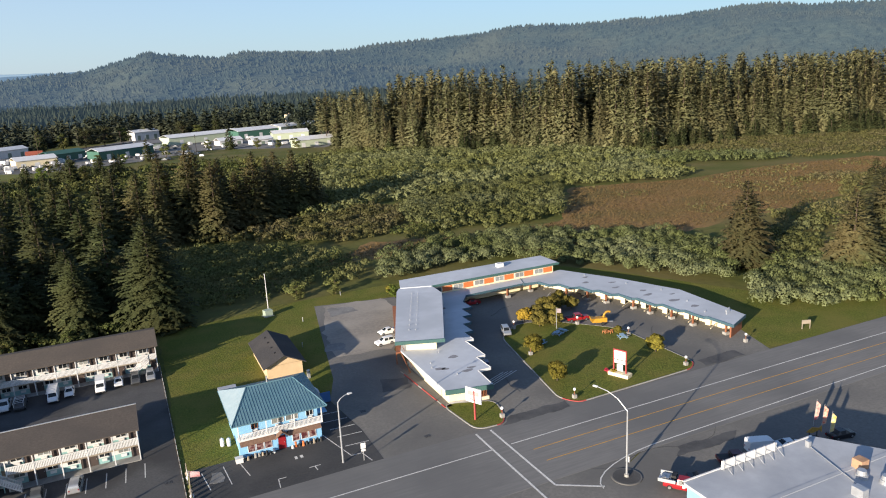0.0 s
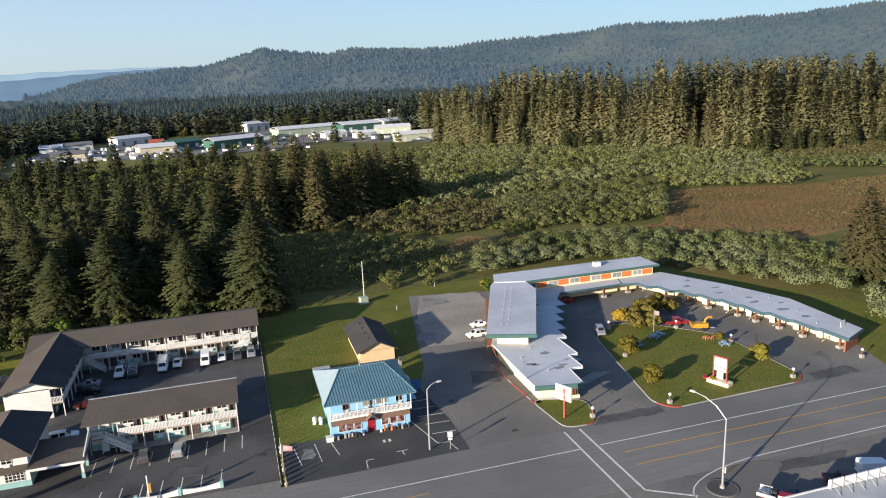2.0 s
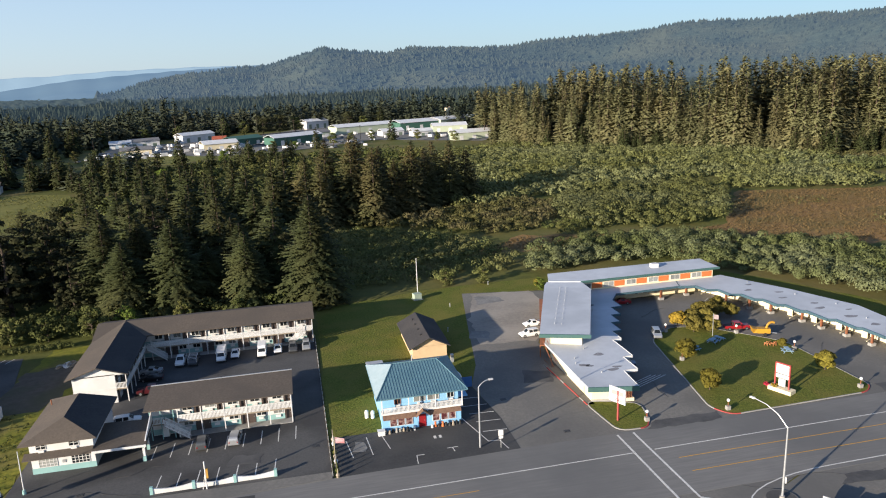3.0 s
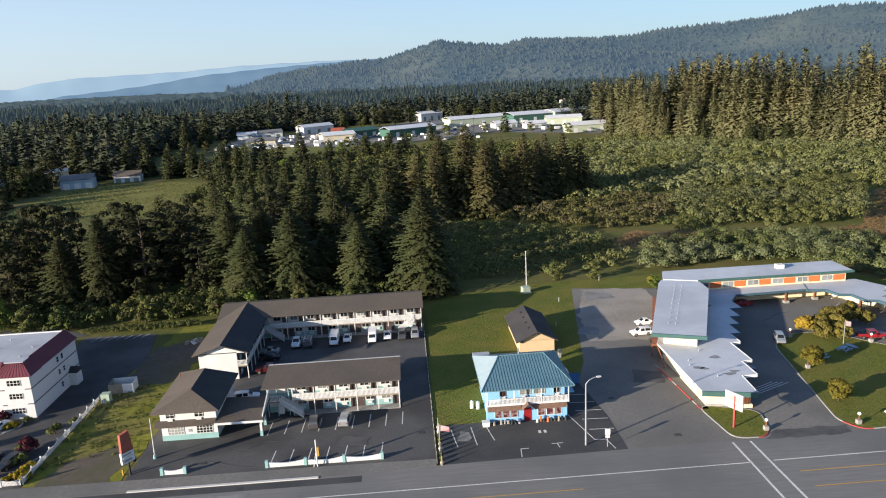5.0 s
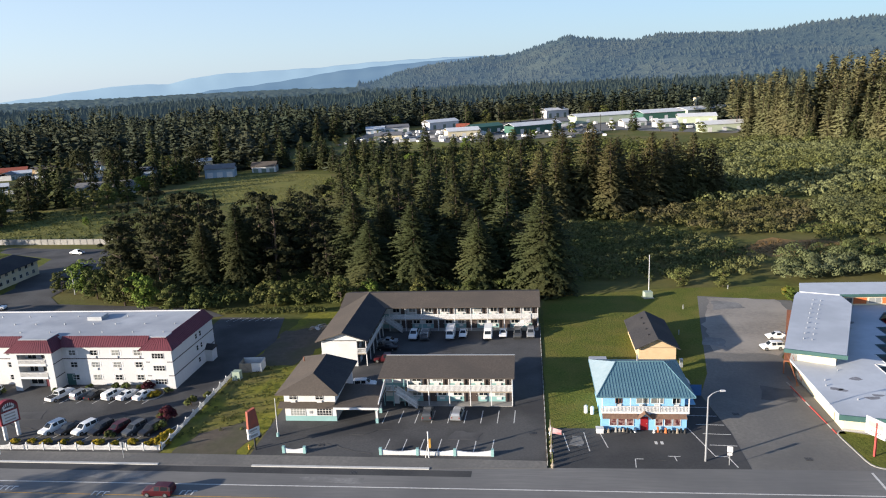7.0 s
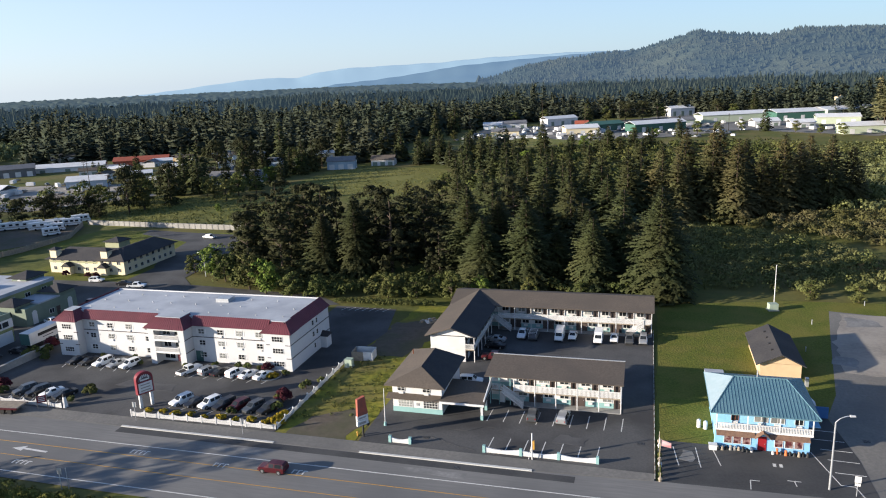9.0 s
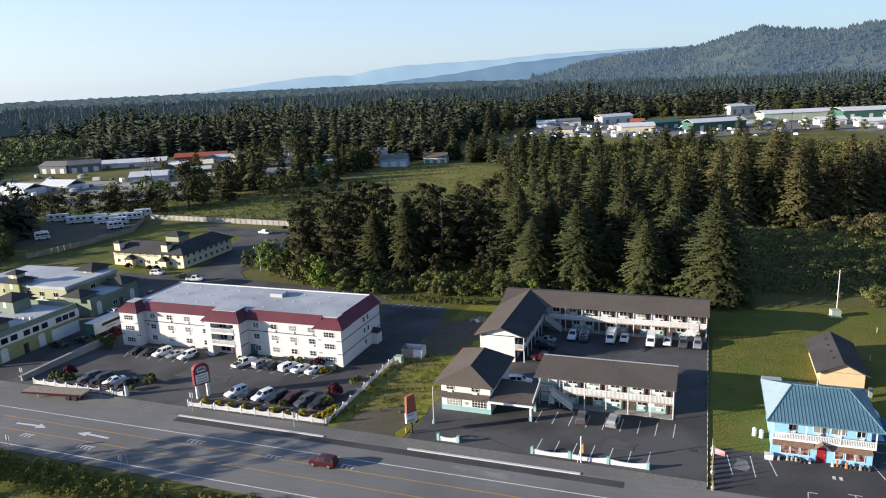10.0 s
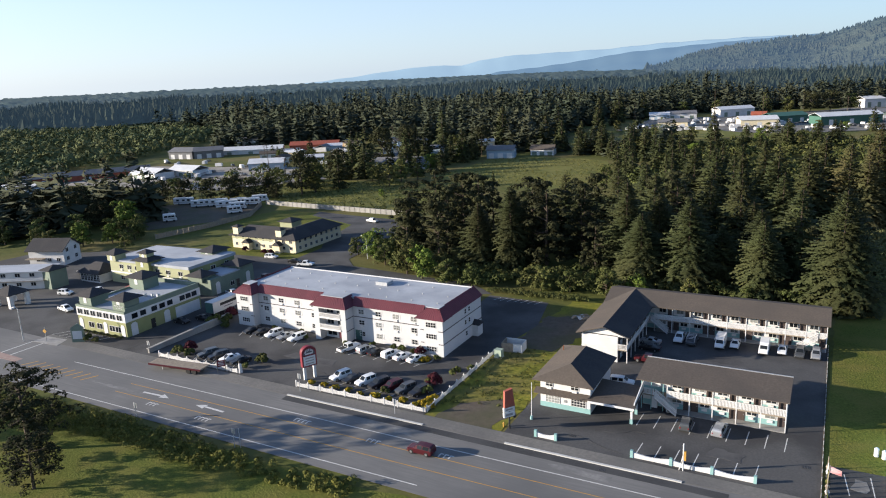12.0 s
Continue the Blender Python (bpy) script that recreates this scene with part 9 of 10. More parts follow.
sheet("crossing_ramp", [(-150, 84.8), (-142, 85.2), (-143.4, 88.6), (-149.6, 88.2)], 0.13, CONCRETE, "pale concrete crossing ramp")
for i in range(6):
    line("stall_line", -150 + i * 2.4, 89.4, -147.4 + i * 2.4, 93.2, 0.13, PAINT_W, "white parking stall line", 0.07)

# ---------- garden shrubs ----------
def ball_tree(seed, R0, mat, label):
    """A clipped round tree on a short stem."""
    R = np.random.RandomState(seed)
    v = R.normal(size=(46, 3))
    v /= np.linalg.norm(v, axis=1)[:, None]
    c = v * R0 * R.uniform(0.45, 0.75, (46, 1)) * np.array([1, 1, 0.85]) + np.array([0, 0, 0.3 + R0 * 0.82])
    t = thing("shrub", label, "shrub")
    part("stem", stem(R0, 0.09, 4, seed, R0 * 0.5), BARK, t)
    part("crown", from_tris("crown", *leafy_args(blob_tris(R, c, R.uniform(0.28, 0.42, 46) * R0, 0.19, 62, 0.9), mat)), None, t)
    PROTOS.append(t)
    return t


OLIVEBUSH = leaves("olive_bush_leaves", (0.13, 0.105, 0.022), (0.075, 0.066, 0.017))
golds = [ball_tree(90, 1.55, GOLD, "golden-orange rounded shrub on the lawn island"), ball_tree(91, 1.6, leaves("yellow_green_shrub", (0.15, 0.125, 0.018), (0.08, 0.07, 0.014)), "yellow-green rounded tree on the lawn island"), ball_tree(92, 1.9, OLIVEBUSH, "dense olive-brown bush on the lawn island")]
for x, y, s, k in ((74.2, 124.6, 1.15, 0), (66.6, 108.8, 1.2, 1), (63.6, 96.4, 1.12, 1), (86.2, 97.6, 1.08, 1), (86.2, 108.6, 0.55, 1),
                   (75.4, 120.6, 1.0, 2), (78.4, 119.6, 0.95, 2), (79.2, 122.8, 1.05, 2), (77.0, 123.8, 1.0, 2), (82.6, 126.6, 1.1, 2), (85.2, 128.0, 1.15, 2), (80.8, 127.6, 1.0, 2), (87.4, 126.2, 0.8, 2), (57.0, 160.2, 0.7, 1)):
    place(golds[k], x, y, s * 1.05, x * 13 % 360, 0.1 if y < 124 else 0.04, "lodge shrubs")
gold = shrub_proto(97, 1.15, 0.8, leaves("yellow_flowering_leaves", (0.36, 0.25, 0.02), (0.2, 0.15, 0.018), scale=3.0, bump=0.1), "low golden shrub along the hotel fence", clumps=20, leaf=0.15, count=60)
for i in range(10):
    place(gold, -78.6 + i * 2.7, 91.3 + (i % 2) * 0.3, rng.uniform(0.7, 1.0), i * 50, 0.06, "hotel shrubs")
for x, y in ((-66.9, 108.6), (-65.9, 108.2), (-55.8, 92.5), (-55.6, 94.6), (-54.9, 91.2), (-64.8, 107.9)):
    place(gold, x, y, rng.uniform(0.9, 1.25), x * 40 % 360, 0.06, "hotel shrubs")
green = shrub_proto(98, 0.9, 1.5, BUSH, "clipped green shrub beside the parking lot", clumps=20, leaf=0.11, count=70)
for x, y, s in ((-94.0, 108.9, 0.9), (-83.4, 108.8, 1.0), (-78.4, 110.8, 0.8), (-73.4, 110.8, 0.9), (-71.6, 110.9, 0.9), (-62.9, 109.4, 1.0), (-68.6, 110.6, 0.9), (-104.0, 110.8, 0.9), (-97.0, 111.0, 0.9), (-93.6, 95.4, 1.5), (-95.0, 92.2, 0.9), (-113.0, 92.2, 1.5), (-110.4, 92.6, 1.3), (-58.2, 99.4, 1.5), (-57.4, 96.0, 1.3), (-56.4, 104.6, 1.3), (-54.9, 107.6, 0.9), (-64.2, 93.4, 1.1), (-119.6, 108.4, 2.0), (-117.4, 110.0, 1.7), (-115.4, 107.6, 1.3), (-141, 90.2, 1.2), (-138.4, 90.0, 1.2), (-136, 90.2, 1.0)):
    place(green, x, y, s, x * 17 % 360, 0.06, "hotel shrubs", s * rng.uniform(0.8, 1.1))
plum = shrub_proto(99, 1.5, 2.4, PLUM, "small purple-leaved ornamental tree beside a lot", clumps=24, leaf=0.14, count=80)
for x, y, s in ((-57.7, 98.9, 1.1), (-111.4, 94.0, 1.05), (-118.6, 112.6, 1.2), (-66.9, 110.2, 0.8), (-161.5, 162.6, 0.8), (-153.6, 162.4, 0.7), (-150.6, 162.0, 0.8)):
    place(plum, x, y, s, x * 23 % 360, 0.06, "purple shrubs")
for i in range(14):
    place(green, -147.0 + i * 1.15, 93.4 + 0.2 * (i % 2), rng.uniform(0.35, 0.6), i * 40, 0.06, "inn shrubs")
hedge = thicket("hedge", "clipped green hedge behind the hotel lot", BUSH, [(-72, 150.5), (-52, 150.5), (-46, 152), (-46, 153.5), (-72, 152.5)], 0.9, 0.65, 1.2, 0.13, 60, 51)
sh = thing("picnic_table", "pale blue wooden picnic table on the lawn", "picnic table", pose(70.3, 112.0, 0.14, 0, 0, 20), "picnic tables")
PB = surf("pale_blue_wood", (0.25, 0.36, 0.45), (0.2, 0.3, 0.38), 1.2, 0.8)
part("tabletop", Acc().box(-0.9, 0.9, -0.4, 0.4, 0.7, 0.76), PB, sh)
for s in (-1, 1):
    part("bench", Acc().box(-0.9, 0.9, s * 0.75 - 0.14, s * 0.75 + 0.14, 0.42, 0.47), PB, sh)
    part("leg_frame", Acc().tube((s * 0.6, -0.75, 0), (s * 0.6, -0.2, 0.72), 0.05, n=4).tube((s * 0.6, 0.75, 0), (s * 0.6, 0.2, 0.72), 0.05, n=4).box(s * 0.6 - 0.04, s * 0.6 + 0.04, -0.8, 0.8, 0.36, 0.42), PB, sh)
for x, y, r in ((85.4, 106.2, 70), (75.6, 114.4, 40), (77.3, 115.0, 110)):
    copy_thing(sh, pose(x, y, 0.14, 0, 0, r))
ad = thing("garden_chair", "orange wooden garden chair on the lawn", "chair", pose(84.2, 110.2, 0.14, 0, 0, 200), "garden chairs")
OC = surf("orange_wood", (0.42, 0.17, 0.07), (0.34, 0.13, 0.05), 1.2, 0.8)
part("seat", Acc().box(-0.3, 0.3, -0.3, 0.3, 0.32, 0.38), OC, ad)
part("backrest", Acc().hull([(-0.3, 0.25, 0.35), (0.3, 0.25, 0.35), (0.3, 0.3, 0.35), (-0.3, 0.3, 0.35)], [(-0.26, 0.55, 1.05), (0.26, 0.55, 1.05), (0.26, 0.6, 1.05), (-0.26, 0.6, 1.05)]), OC, ad)
for x in (-0.33, 0.33):
    part("arm_leg", Acc().box(x - 0.06, x + 0.06, -0.35, 0.4, 0.55, 0.6).box(x - 0.05, x + 0.05, -0.33, -0.25, 0, 0.55).box(x - 0.05, x + 0.05, 0.25, 0.33, 0, 0.55), OC, ad)
copy_thing(ad, pose(85.2, 109.7, 0.14, 0, 0, 190))
# ornaments along the shop's front
R2 = random.Random(4)
for i in range(22):
    x = 10.6 + i * 0.54
    if 15.4 < x < 17.2:
        continue
    h = R2.uniform(0.3, 0.9)
    solo("shop_ornament", Acc().tube((0, 0, 0), (0, 0, h * 0.6), 0.22, 0.14, 7).ball(0, 0, h * 0.75, 0.2, 7), R2.choice((WOOD, CONCRETE, BLACK, WHITE, ORANGE)), "weathered ornament standing along the shop front", "ornament", pose(x, 97.1 + R2.uniform(-0.25, 0.15), 0.07), "shop ornaments")
pk = solo("planter_box", Acc().box(-0.5, 0.5, -0.4, 0.4, 0, 0.7).box(-0.56, 0.56, -0.46, 0.46, 0.62, 0.74), WHITE, "white planter box at the lot's corner", "planter", pose(9.9, 96.9, 0.07))
for x, y in ((8.4, 103.0), (9.3, 102.6)):
    t = thing("gas_bottle", "white gas bottle beside the shop", "gas bottle", pose(x, y, 0.05), "gas bottles")
    part("tank", Acc().tube((0, 0, 0.05), (0, 0, 1.2), 0.3, 0.3, 10), WHITE, t)
    part("cap", Acc().tube((0, 0, 1.2), (0, 0, 1.35), 0.18, 0.12, 10), STEEL, t)
tst = thing("timber_stack", "heap of broken timber at the plot's edge", "debris", pose(-43.0, 141.5, 0.04, 0, 0, 20))
for q in ((-1.6, 1.6, -0.4, 0.4, 0, 0.3), (-1.2, 1.4, -0.3, 0.3, 0.3, 0.55), (-0.8, 1.0, -0.25, 0.2, 0.55, 0.7)):
    part("timber", Acc().box(*q), WOOD, tst)
for i in range(14):
    solo("debris", Acc().box(-0.5, 0.5, -0.25, 0.25, 0, 0.25).box(-0.2, 0.6, -0.1, 0.3, 0.2, 0.4), R2.choice((WHITE, CONCRETE, WOOD)), "broken pale rubbish piece on the ground", "debris", pose(-44.5 + R2.uniform(-2, 3), 141.8 + R2.uniform(-1.2, 1.6), 0.04, 0, 0, R2.uniform(0, 360)), "rubbish heap")

fb = thing("flower_bed", "kerbed bed of golden shrubs at the hotel corner", "flower bed", pose(-65.6, 108.4, 0.06))
part("kerb_ring", Acc().tube((0, 0, 0), (0, 0, 0.16), 2.3, 2.3, 22), CONCRETE, fb)
part("soil", Acc().tube((0, 0, 0.02), (0, 0, 0.175), 2.1, 2.1, 22), DIRT, fb)
hy = thing("hydrant", "yellow fire hydrant at the roadside", "hydrant", pose(-40.9, 90.7, 0.05))
part("barrel", Acc().tube((0, 0, 0), (0, 0, 0.6), 0.14, 0.12, 10), PAINT_Y, hy)
part("bonnet", Acc().ball(0, 0, 0.62, 0.15, 10), PAINT_Y, hy)
part("outlet", Acc().tube((-0.22, 0, 0.45), (0.22, 0, 0.45), 0.06, n=8), PAINT_Y, hy)

# ---------- far town, yards and houses ----------
def shed(name, label, x0, y0, x1, y1, depth, h, wall, roof, rise=2.4, doors=3, group="town sheds", gable="front"):
    """A plain gabled shed whose front runs from (x0, y0) to (x1, y1)."""
    w = math.hypot(x1 - x0, y1 - y0)
    t = thing(name, label, name.replace("_", " "), pose(x0, y0, 0, 0, 0, math.degrees(math.atan2(y1 - y0, x1 - x0))), group)
    part("wall", Acc().box(0, w, 0, depth, 0.02, h), wall, t)
    part("roof", Acc().hull([(-0.5, -0.6, h - 0.15), (w + 0.5, -0.6, h - 0.15), (w + 0.5, depth / 2, h + rise - 0.15), (-0.5, depth / 2, h + rise - 0.15)], [(-0.5, -0.6, h + 0.1), (w + 0.5, -0.6, h + 0.1), (w + 0.5, depth / 2, h + rise + 0.1), (-0.5, depth / 2, h + rise + 0.1)])
         .hull([(-0.5, depth / 2, h + rise - 0.15), (w + 0.5, depth / 2, h + rise - 0.15), (w + 0.5, depth + 0.6, h - 0.15), (-0.5, depth + 0.6, h - 0.15)], [(-0.5, depth / 2, h + rise + 0.1), (w + 0.5, depth / 2, h + rise + 0.1), (w + 0.5, depth + 0.6, h + 0.1), (-0.5, depth + 0.6, h + 0.1)]), roof, t)
    for s in (0, w - 0.2):
        part("gable_wall", Acc().prism([(s, 0), (s + 0.2, 0), (s + 0.2, depth), (s, depth)], h - 0.2, lambda x, y: h - 0.1 + rise * (1 - abs(y - depth / 2) / (depth / 2))), wall, t)
    for i in range(doors):
        c = w * (i + 0.5) / doors
        part("shutter_door", Acc().box(c - min(1.6, w / doors * 0.3), c + min(1.6, w / doors * 0.3), -0.06, 0, 0.02, h * 0.62), WHITE if wall is not WHITE else SAGE, t)
    return t


PGREEN = surf("pale_green_metal", (0.42, 0.46, 0.34), (0.36, 0.4, 0.29), 0.3, 0.6)
DGREEN = surf("dark_green_metal", (0.05, 0.12, 0.09), (0.04, 0.1, 0.075), 0.3, 0.6)
PALEROOF = surf("white_metal_roof", (0.6, 0.6, 0.595), (0.5, 0.5, 0.5), 0.3, 0.5)
GREYROOF = surf("grey_roof", (0.16, 0.16, 0.165), (0.12, 0.12, 0.125), 0.5, 0.85)
RUST = surf("rust_red_metal", (0.3, 0.08, 0.045), (0.22, 0.06, 0.035), 0.5, 0.7)
PBLUE = surf("pale_blue_siding", (0.32, 0.4, 0.47), (0.27, 0.34, 0.4), 0.4, 0.7)
for a in (("warehouse", "cream warehouse with a white roof in the yard", -64, 591, -38, 599, 18, 5.4, CREAM, PALEROOF),
          ("warehouse", "dark green warehouse in the yard", -44, 622, -20, 640, 16, 5.4, DGREEN, DGREEN),
          ("warehouse", "dark green warehouse with a white roof", -10, 601, 30, 626, 16, 6.6, DGREEN, PALEROOF),
          ("shed", "pale blue shed with a pale roof", -149, 665, -132, 668, 12, 4.2, PBLUE, PALEROOF),
          ("shed", "grey shed at the yard's edge", -134, 670, -110, 677, 14, 4.8, WHITE, GREYROOF),
          ("shed", "cream shed with a grey roof", -125, 589, -103, 594, 12, 4.2, CREAM, GREYROOF),
          ("warehouse", "long white warehouse beside the yard", -92, 690, -66, 712, 14, 6.5, WHITE, PALEROOF),
          ("shed", "white hall among dark trees", 22, 787, 46, 800, 18, 8.0, WHITE, PALEROOF),
          ("mill_shed", "long pale green mill shed with a white roof", 47, 690, 113, 714, 20, 6.5, PGREEN, PALEROOF),
          ("mill_shed", "long open mill shed with a white roof", 108, 690, 152, 704, 26, 7.5, DGREEN, PALEROOF),
          ("mill_shed", "broad pale green mill hall", 150, 700, 200, 726, 26, 8.0, PGREEN, PALEROOF),
          ("mill_shed", "pale green mill shed at the front", 132, 652, 164, 650, 16, 5.6, PGREEN, PALEROOF),
          ("mill_shed", "pale green round-ended mill shed", 131, 559, 164, 565, 14, 5.6, PGREEN, PALEROOF),
          ("shed", "small rust red shed", -66, 685, -54, 685, 7, 2.6, RUST, RUST),
          ("shed", "white office in the yard", 108, 620, 126, 624, 10, 4.0, WHITE, PALEROOF),
          ("shed", "low white shed beside the mill", 84, 640, 104, 646, 12, 4.0, WHITE, PALEROOF),
          ("shed", "grey shed in the yard", 20, 668, 40, 676, 12, 4.4, PGREEN, GREYROOF),
          ("house", "pale blue two-storey house by the field", -183, 390, -167, 394, 9, 5.0, PBLUE, GREYROOF),
          ("barn", "small white barn with a brown roof", -162, 408, -148, 410, 8, 3.6, WHITE, SHINGLE),
          ("house", "grey shingled farmhouse with porch", -226, 334, -208, 338, 10, 4.2, PBLUE, GREYROOF),
          ("house", "small grey house with a steep roof", -207, 342, -199, 344, 9, 4.0, PBLUE, GREYROOF),
          ("shed", "pale blue utility shed", -304, 316, -286, 326, 11, 4.2, PBLUE, PALEROOF),
          ("storage_row", "long row of red storage units", -402, 239, -360, 292, 9, 3.2, RUST, GREYROOF),
          ("storage_row", "grey storage shed with a pale roof", -358, 277, -336, 275, 13, 3.4, WHITE, PALEROOF),
          ("storage_row", "grey storage shed with a pale roof", -342, 290, -322, 290, 12, 3.4, WHITE, PALEROOF),
          ("shed", "long low white shed in town", -392, 379, -352, 402, 9, 3.0, WHITE, PALEROOF),
          ("house", "blue-grey house on the plain", -416, 355, -396, 358, 14, 5.2, GREYROOF, GREYROOF),
          ("house", "dark grey house on the plain", -394, 358, -380, 372, 12, 5.2, GREYROOF, GREYROOF),
          ("shed", "long pale-roofed shed at the plain's edge", -372, 206, -352, 211, 18, 4.4, WHITE, PALEROOF),
          ("shed", "red-roofed long shed in town", -350, 408, -318, 424, 10, 4.2, RUST, RUST),
          ("house", "white house in town", -425, 432, -412, 441, 10, 4.4, WHITE, GREYROOF)):
    shed(*a)
R3 = random.Random(8)
for i in range(34):
    x, y = R3.uniform(-345, -170), R3.uniform(352, 462)
    if x > -195 and y < 418:
        continue
    an = radians(R3.choice((15, 35, 105)))
    shed("house", R3.choice(("small grey-roofed house among trees", "pale single-storey house among trees", "white cottage among trees")), x, y, x + 12 * math.cos(an), y + 12 * math.sin(an), 8, 3.2, R3.choice((WHITE, PBLUE, CREAM, TAN)), R3.choice((GREYROOF, GREYROOF, SHINGLE, PALEROOF)), 1.6, 2, "town houses")
for x, y in ((167, 748), (171, 752)):
    t = thing("silo", "tall tan silo above the mill", "silo", pose(x, y, 0), "silos")
    part("tank", Acc().tube((0, 0, 0), (0, 0, 17), 2.0, 2.0, 14), CREAM, t)
    part("cap", Acc().tube((0, 0, 17), (0, 0, 18.2), 2.0, 0.6, 14), TAN, t)
# cars, trailers and stacks of goods in the yards
stack = [Acc().box(-1, 1, -2.2, 2.2, 0.4, 1.9).box(-0.9, 0.9, -2.0, 2.0, 1.9, 2.3).mesh("parked_trailer", WHITE), Acc().box(-0.9, 0.9, -2.2, 2.2, 0.3, 1.0).hull([(-0.85, -1.4, 1.0), (0.85, -1.4, 1.0), (0.85, 1.0, 1.0), (-0.85, 1.0, 1.0)], [(-0.7, -1.0, 1.5), (0.7, -1.0, 1.5), (0.7, 0.5, 1.5), (-0.7, 0.5, 1.5)]).mesh("yard_car", PAINTS["grey"])]
spots = []
for i in range(210):
    k = i % 4
    if k == 0:
        x, y = R3.uniform(-150, -50), R3.uniform(560, 610)
    elif k == 1:
        x, y = R3.uniform(-50, 60), R3.uniform(555, 630)
    elif k == 2:
        x, y = R3.uniform(-110, -30), R3.uniform(610, 660)
    else:
        x, y = R3.uniform(-30, 130), R3.uniform(600, 690)
    big = R3.random() < 0.5
    s = R3.uniform(0.7, 1.3)
    ob = part("yard_trailer" if big else "yard_car", stack[0 if big else 1], None, None, at=pose(x, y, 0.05, 0, 0, R3.choice((20, 60, 110))))
    ob.scale = (s, s, s) if big else (1, 1, 1)
    tagged(ob, "white trailer standing in the gravel yard" if big else "dark car standing in the gravel yard", "trailer" if big else "car", "yard vehicles")
for i in range(64):   # long rows behind the mill and before the sheds
    f = R3.random()
    x, y = ((52 + 130 * f, 800 + 40 * f), (-16 + 66 * f, 664 + 30 * f), (64 + 60 * f, 668 + 12 * f), (118 + 40 * f, 600 + 4 * f))[i % 4]
    big = R3.random() < 0.7
    ob = part("yard_trailer" if big else "yard_car", stack[0 if big else 1], None, None, at=pose(x + R3.uniform(-2, 2), y + R3.uniform(-3, 3), 0.05, 0, 0, R3.choice((10, 25, 100))))
    s = R3.uniform(0.8, 1.4)
    ob.scale = (s, s, s) if big else (1, 1, 1)
    tagged(ob, "white trailer standing in a row by the mill" if big else "dark car standing by the mill", "trailer" if big else "car", "yard vehicles")
for i in range(46):
    x, y = R3.uniform(-400, -255), R3.uniform(262, 350)
    big = R3.random() < 0.35
    ob = part("yard_trailer" if big else "yard_car", stack[0 if big else 1], None, None, at=pose(x, y, 0.05, 0, 0, R3.choice((20, 60, 110))))
    tagged(ob, "white trailer standing in the storage yard" if big else "dark car standing in the storage yard", "trailer" if big else "car", "yard vehicles")


def utility_pole(x, y, h, rot):
    t = thing("utility_pole", "wooden utility pole with cross-arm", "utility pole", pose(x, y, 0, 0, 0, rot), "utility poles")
    part("pole", Acc().tube((0, 0, 0), (0, 0, h), 0.2, 0.13), BARK, t)
    part("cross_arm", Acc().box(-1.3, 1.3, -0.08, 0.08, h - 1.0, h - 0.8).box(-1.0, 1.0, -0.07, 0.07, h - 2.2, h - 2.05), BARK, t)
    return t


POLES = [(-150, 616, 17), (-92, 654, 26), (-54, 653, 20), (7, 650, 18), (-29, 776, 16), (60, 600, 14), (-327, 356, 11), (-290, 318, 16), (-383, 435, 12), (-262, 300, 11), (-300, 470, 13)]
for x, y, h in POLES:
    utility_pole(x, y, h, x % 70)
for (xa, ya, ha), (xb, yb, hb) in ((POLES[0], POLES[1]), (POLES[1], POLES[2]), (POLES[2], POLES[3])):
    a = Acc()
    for k in range(8):
        f0, f1 = k / 8, (k + 1) / 8
        sag = lambda f: -2.2 * 4 * f * (1 - f)
        a.tube((xa + (xb - xa) * f0, ya + (yb - ya) * f0, ha - 0.8 + (hb - ha) * f0 + sag(f0)), (xa + (xb - xa) * f1, ya + (yb - ya) * f1, ha - 0.8 + (hb - ha) * f1 + sag(f1)), 0.05, n=4)
    solo("power_line", a, BLACK, "sagging power line between poles", "power line", group="power lines")

# ---------- trees of the middle distance ----------
leafy = [pine_proto(120 + i, 12, 5.0, (BUSH, BRIGHT, BUSH)[i], ("leafy green tree", "fresh green leafy tree", "round leafy tree")[i] + " with an uneven crown", "leafy_tree", 0.2, 38, 1.6, 0.32) for i in range(3)]
cypress = [pine_proto(130 + i, 14, 6.5, SPRUCE_D, "dark spreading cypress with a broad crown", "cypress_tree", 0.15, 62, 1.5, 0.3) for i in range(2)]
for x, y, s, k in ((-92.5, 155.5, 0.75, 1), (-99, 158.5, 0.8, 0), (-84.5, 153.8, 0.55, 0), (-78, 154.5, 0.5, 2), (-110, 164.5, 0.7, 2), (-117, 170, 0.75, 1), (-113, 176, 0.7, 0), (-60, 157, 0.55, 0), (-53, 158, 0.5, 2), (-44, 157.5, 0.6, 0), (-37, 158.5, 0.5, 1), (-26, 161, 0.45, 0), (-14, 162, 0.4, 2), (36, 169.5, 0.4, 0), (45.5, 168.4, 0.42, 0), (57.0, 158.5, 0.28, 1), (-124, 171, 0.5, 0)):
    place(leafy[k], x, y, s, x * 19 % 360, -0.8, "leafy trees at the belt's foot")
for i in range(44):
    x, y = R3.uniform(-345, -160), R3.uniform(318, 480)
    if -205 < x and y < 415 or x < -240 and y < 345:
        continue
    k = R3.random()
    if k < 0.7:
        place(leafy[(0, 2)[i % 2]], x, y, R3.uniform(0.4, 0.7), R3.uniform(0, 360), 0, "trees between the houses")
    else:
        place(young[i % 3], x, y, R3.uniform(0.35, 0.6), R3.uniform(0, 360), 0, "trees between the houses")
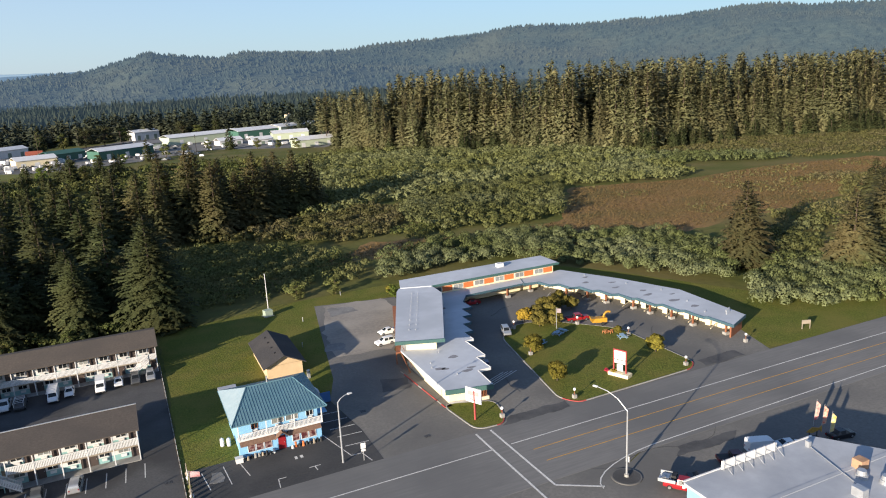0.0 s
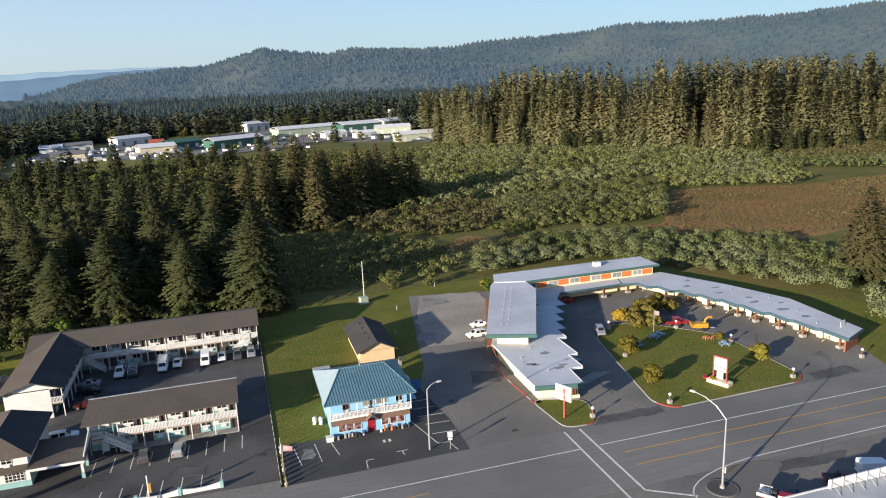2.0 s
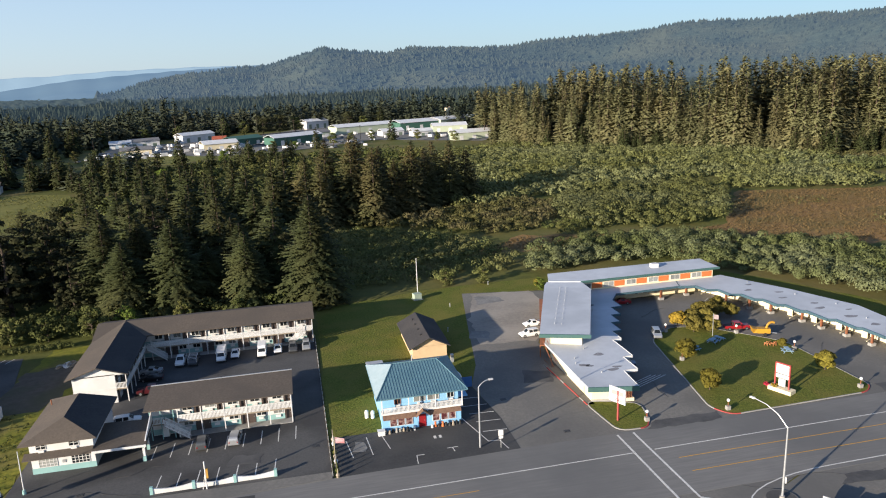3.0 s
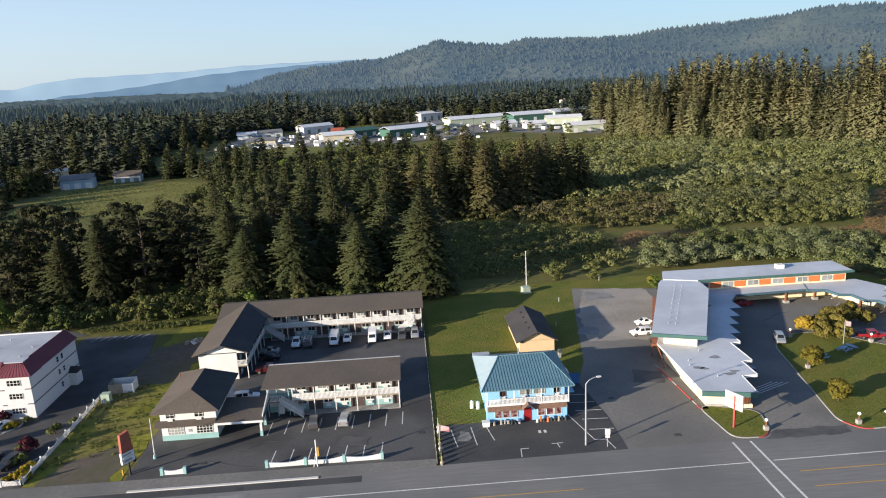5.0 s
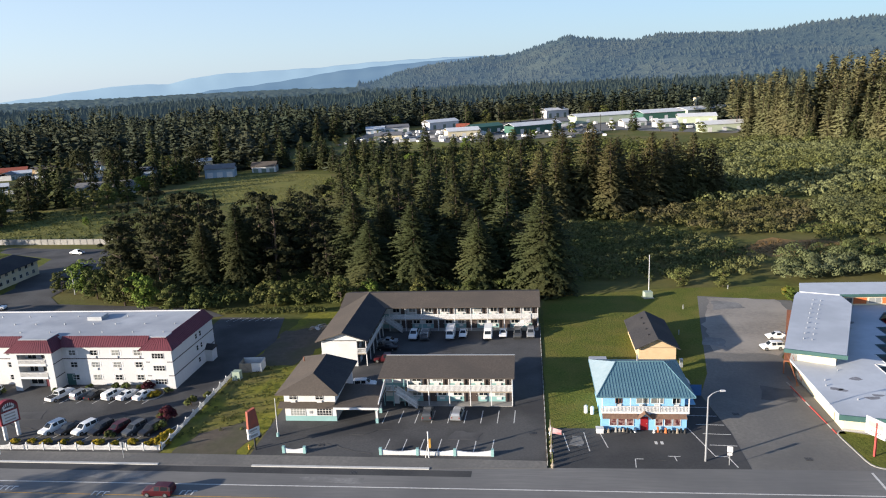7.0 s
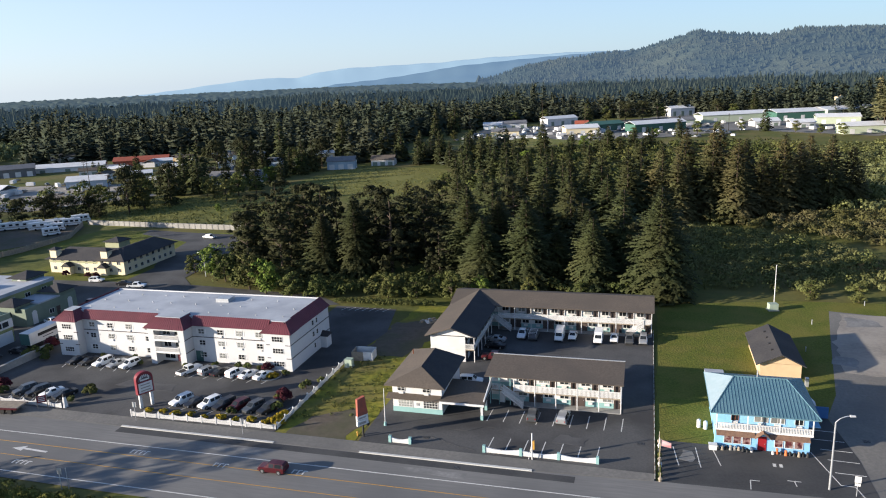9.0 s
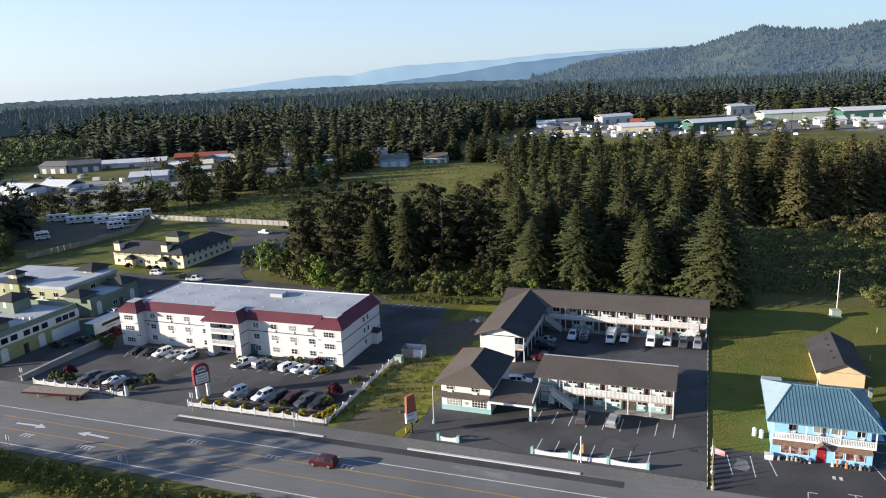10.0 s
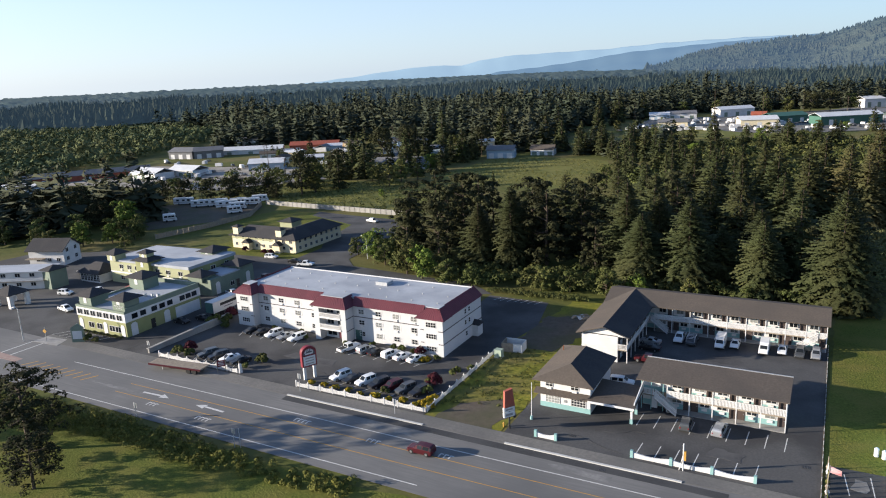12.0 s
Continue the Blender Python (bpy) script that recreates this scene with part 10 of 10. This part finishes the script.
# tall dark trees between the farmhouse, the houses and the hay field
for x, y, h, k in ((-214.7, 255.8, 20, 2), (-206.7, 274, 19, 1), (-220, 317, 26, 1), (-209, 340, 23, 1), (-213, 264, 13, 0), (-230, 253, 11, 0), (-186, 286, 10, 0), (-264, 407, 18, 1), (-248, 402, 19, 2), (-215, 373, 23, 1), (-222, 366, 20, 2), (-198, 372, 17, 1), (-190, 385, 20, 1), (-240, 440, 27, 1), (-203, 460, 28, 1), (-220, 500, 27, 1), (-180, 510, 25, 1), (-228, 346, 22, 2), (-236, 326, 20, 1), (-244, 338, 22, 1), (-218, 290, 17, 2), (-224, 276, 15, 0), (-255, 360, 20, 1), (-204, 352, 18, 1), (-232, 390, 22, 1), (-150, 430, 22, 1), (-135, 424, 20, 1), (-120, 414, 21, 1), (-164, 440, 24, 1), (-100, 402, 20, 1), (-90, 392, 19, 1), (-192, 402, 18, 2)):
    if k == 1:
        place(young[int(-x) % 3], x, y, h / 27, x * 43 % 360, 0, "tall dark trees of the plain", h / 25)
    elif k == 2:
        place(cypress[int(-x) % 2], x, y, h / 18, x * 43 % 360, -0.4, "tall dark trees of the plain", h / 14)
    else:
        place(leafy[int(-x) % 3], x, y, h / 12, x * 43 % 360, -0.4, "tall dark trees of the plain")
for x, y, s in ((-255, 171, 1.05), (-243, 172, 0.95), (-236, 176, 0.85), (-262, 176, 1.1), (-270, 168, 1.05), (-278, 172, 1.1), (-252, 182, 1.0), (-262, 190, 1.05), (-256, 202, 0.95), (-262, 212, 0.95), (-258, 226, 0.9), (-248, 232, 0.9), (-240, 236, 0.9), (-232, 242, 0.85), (-244, 244, 0.9), (-286, 166, 1.0), (-274, 184, 1.1), (-290, 180, 1.05), (-284, 192, 1.05), (-300, 172, 1.0), (-272, 200, 1.0), (-268, 222, 0.9), (-262, 160, 0.9), (-226, 246, 0.8), (-219, 243, 0.6)):
    place(cypress[int(-x) % 2], x, y, s * 0.82, x * 29 % 360, -0.5, "dark cypresses by the camp ground")
for x, y, s, k in ((-229, 172, 1.0, 1), (-224, 162, 0.62, 0), (-218.5, 161, 0.6, 2), (-213, 164, 0.5, 0), (-240, 160, 0.7, 0), (-232, 156, 0.6, 0), (-224, 150, 0.7, 1), (-247, 150, 0.7, 0), (-238, 143, 0.6, 2), (-228, 141, 0.6, 0), (-256, 142, 0.7, 0), (-218, 157, 0.6, 1), (-205, 152, 0.5, 0), (-214, 163, 0.6, 0), (-222, 172, 0.6, 0), (-218, 268, 0.8, 1), (-212, 262, 0.75, 0), (-226, 275, 0.8, 0), (-204, 298, 0.8, 0), (-196, 292, 0.85, 2), (-188, 300, 0.9, 0), (-242, 272, 0.8, 2), (-175, 262, 0.3, 1), (-182, 306, 0.7, 0), (-200, 320, 0.75, 2)):
    place(leafy[k], x, y, s, x * 37 % 360, -0.5, "leafy trees of the plain")
for x, y, s in ((-222, 300, 0.75), (-214, 306, 0.8), (-236, 292, 0.7), (-196, 360, 0.8), (-190, 372, 0.85), (-110, 400, 0.7), (-100, 388, 0.7), (-92, 408, 0.8), (-120, 420, 0.8), (-138, 300, 0.3), (-84, 330, 0.7), (-78, 318, 0.75), (-72, 344, 0.8), (-66, 362, 0.75), (-80, 372, 0.8), (-70, 390, 0.8), (-58, 330, 0.7), (-50, 350, 0.8), (-60, 300, 0.7), (-44, 318, 0.75), (-35, 340, 0.7)):
    place(young[int(-x) % 3], x, y, s * 0.9, x * 41 % 360, 0, "conifers by the hay field")
# cypresses of the near field; some stand outside the view and throw their shadows over the road
field_cypress = [pine_proto(140 + i, 14, 6.0, SPRUCE_D, "dark lumpy cypress in the field", "cypress_tree", 0.2, 100, 0.85, 0.2) for i in range(2)]
for x, y, s in ((-104.0, 55.5, 0.92), (-93.0, 49.0, 0.58), (-140, 42, 0.9)):
    place(field_cypress[int(-x) % 2], x, y, s * 1.3, x * 53 % 360, -0.3, "cypresses of the near field", s)

# trees and scrub round the yards and behind the hay field
for x, y, s, k in ((-160, 540, 0.8, 3), (-150, 560, 0.7, 0), (-140, 575, 0.6, 2), (-112, 520, 0.7, 0), (-98, 512, 0.6, 2), (-84, 500, 0.7, 0), (-70, 498, 0.8, 3), (-52, 520, 0.6, 2), (-40, 530, 0.7, 0), (-26, 536, 0.6, 2), (-10, 548, 0.7, 0), (6, 556, 0.6, 1), (22, 560, 0.7, 3), (36, 580, 0.8, 0), (52, 596, 0.7, 2), (70, 606, 0.7, 0), (86, 600, 0.8, 3), (104, 580, 0.7, 0), (118, 566, 0.6, 2), (128, 548, 0.7, 0), (168, 552, 0.8, 3), (176, 566, 0.9, 3), (-130, 720, 1.0, 0), (-100, 730, 1.1, 2), (-40, 735, 1.2, 0), (-22, 745, 1.3, 4), (-6, 752, 1.3, 4), (10, 760, 1.2, 0), (66, 770, 1.2, 4), (80, 764, 1.0, 0), (-58, 728, 1.0, 3), (98, 760, 1.0, 3), (-170, 640, 1.0, 3), (-166, 612, 0.9, 3), (-176, 600, 1.0, 3), (-160, 690, 1.0, 3)):
    place(cypress[int(y) % 2] if k == 4 else young[int(y) % 3] if k == 3 else leafy[k], x, y, s, x * 31 % 360, -0.3, "trees round the yards")
R4 = random.Random(77)
for i in range(64):
    z = i % 4
    x, y = ((R4.uniform(-96, -30), R4.uniform(292, 440)), (R4.uniform(-212, -182), R4.uniform(318, 410)), (R4.uniform(-190, -60), R4.uniform(412, 450)), (R4.uniform(-60, 20), R4.uniform(420, 500)))[z]
    if z == 1 and y > 380 and x > -190:
        continue
    if R4.random() < 0.65:
        place(young[i % 3], x, y, R4.uniform(0.5, 0.8), R4.uniform(0, 360), 0, "conifers by the hay field")
    else:
        place(leafy[i % 3], x, y, R4.uniform(0.6, 0.9), R4.uniform(0, 360), -0.4, "leafy trees of the plain")

for proto in PROTOS:
    retire(proto)
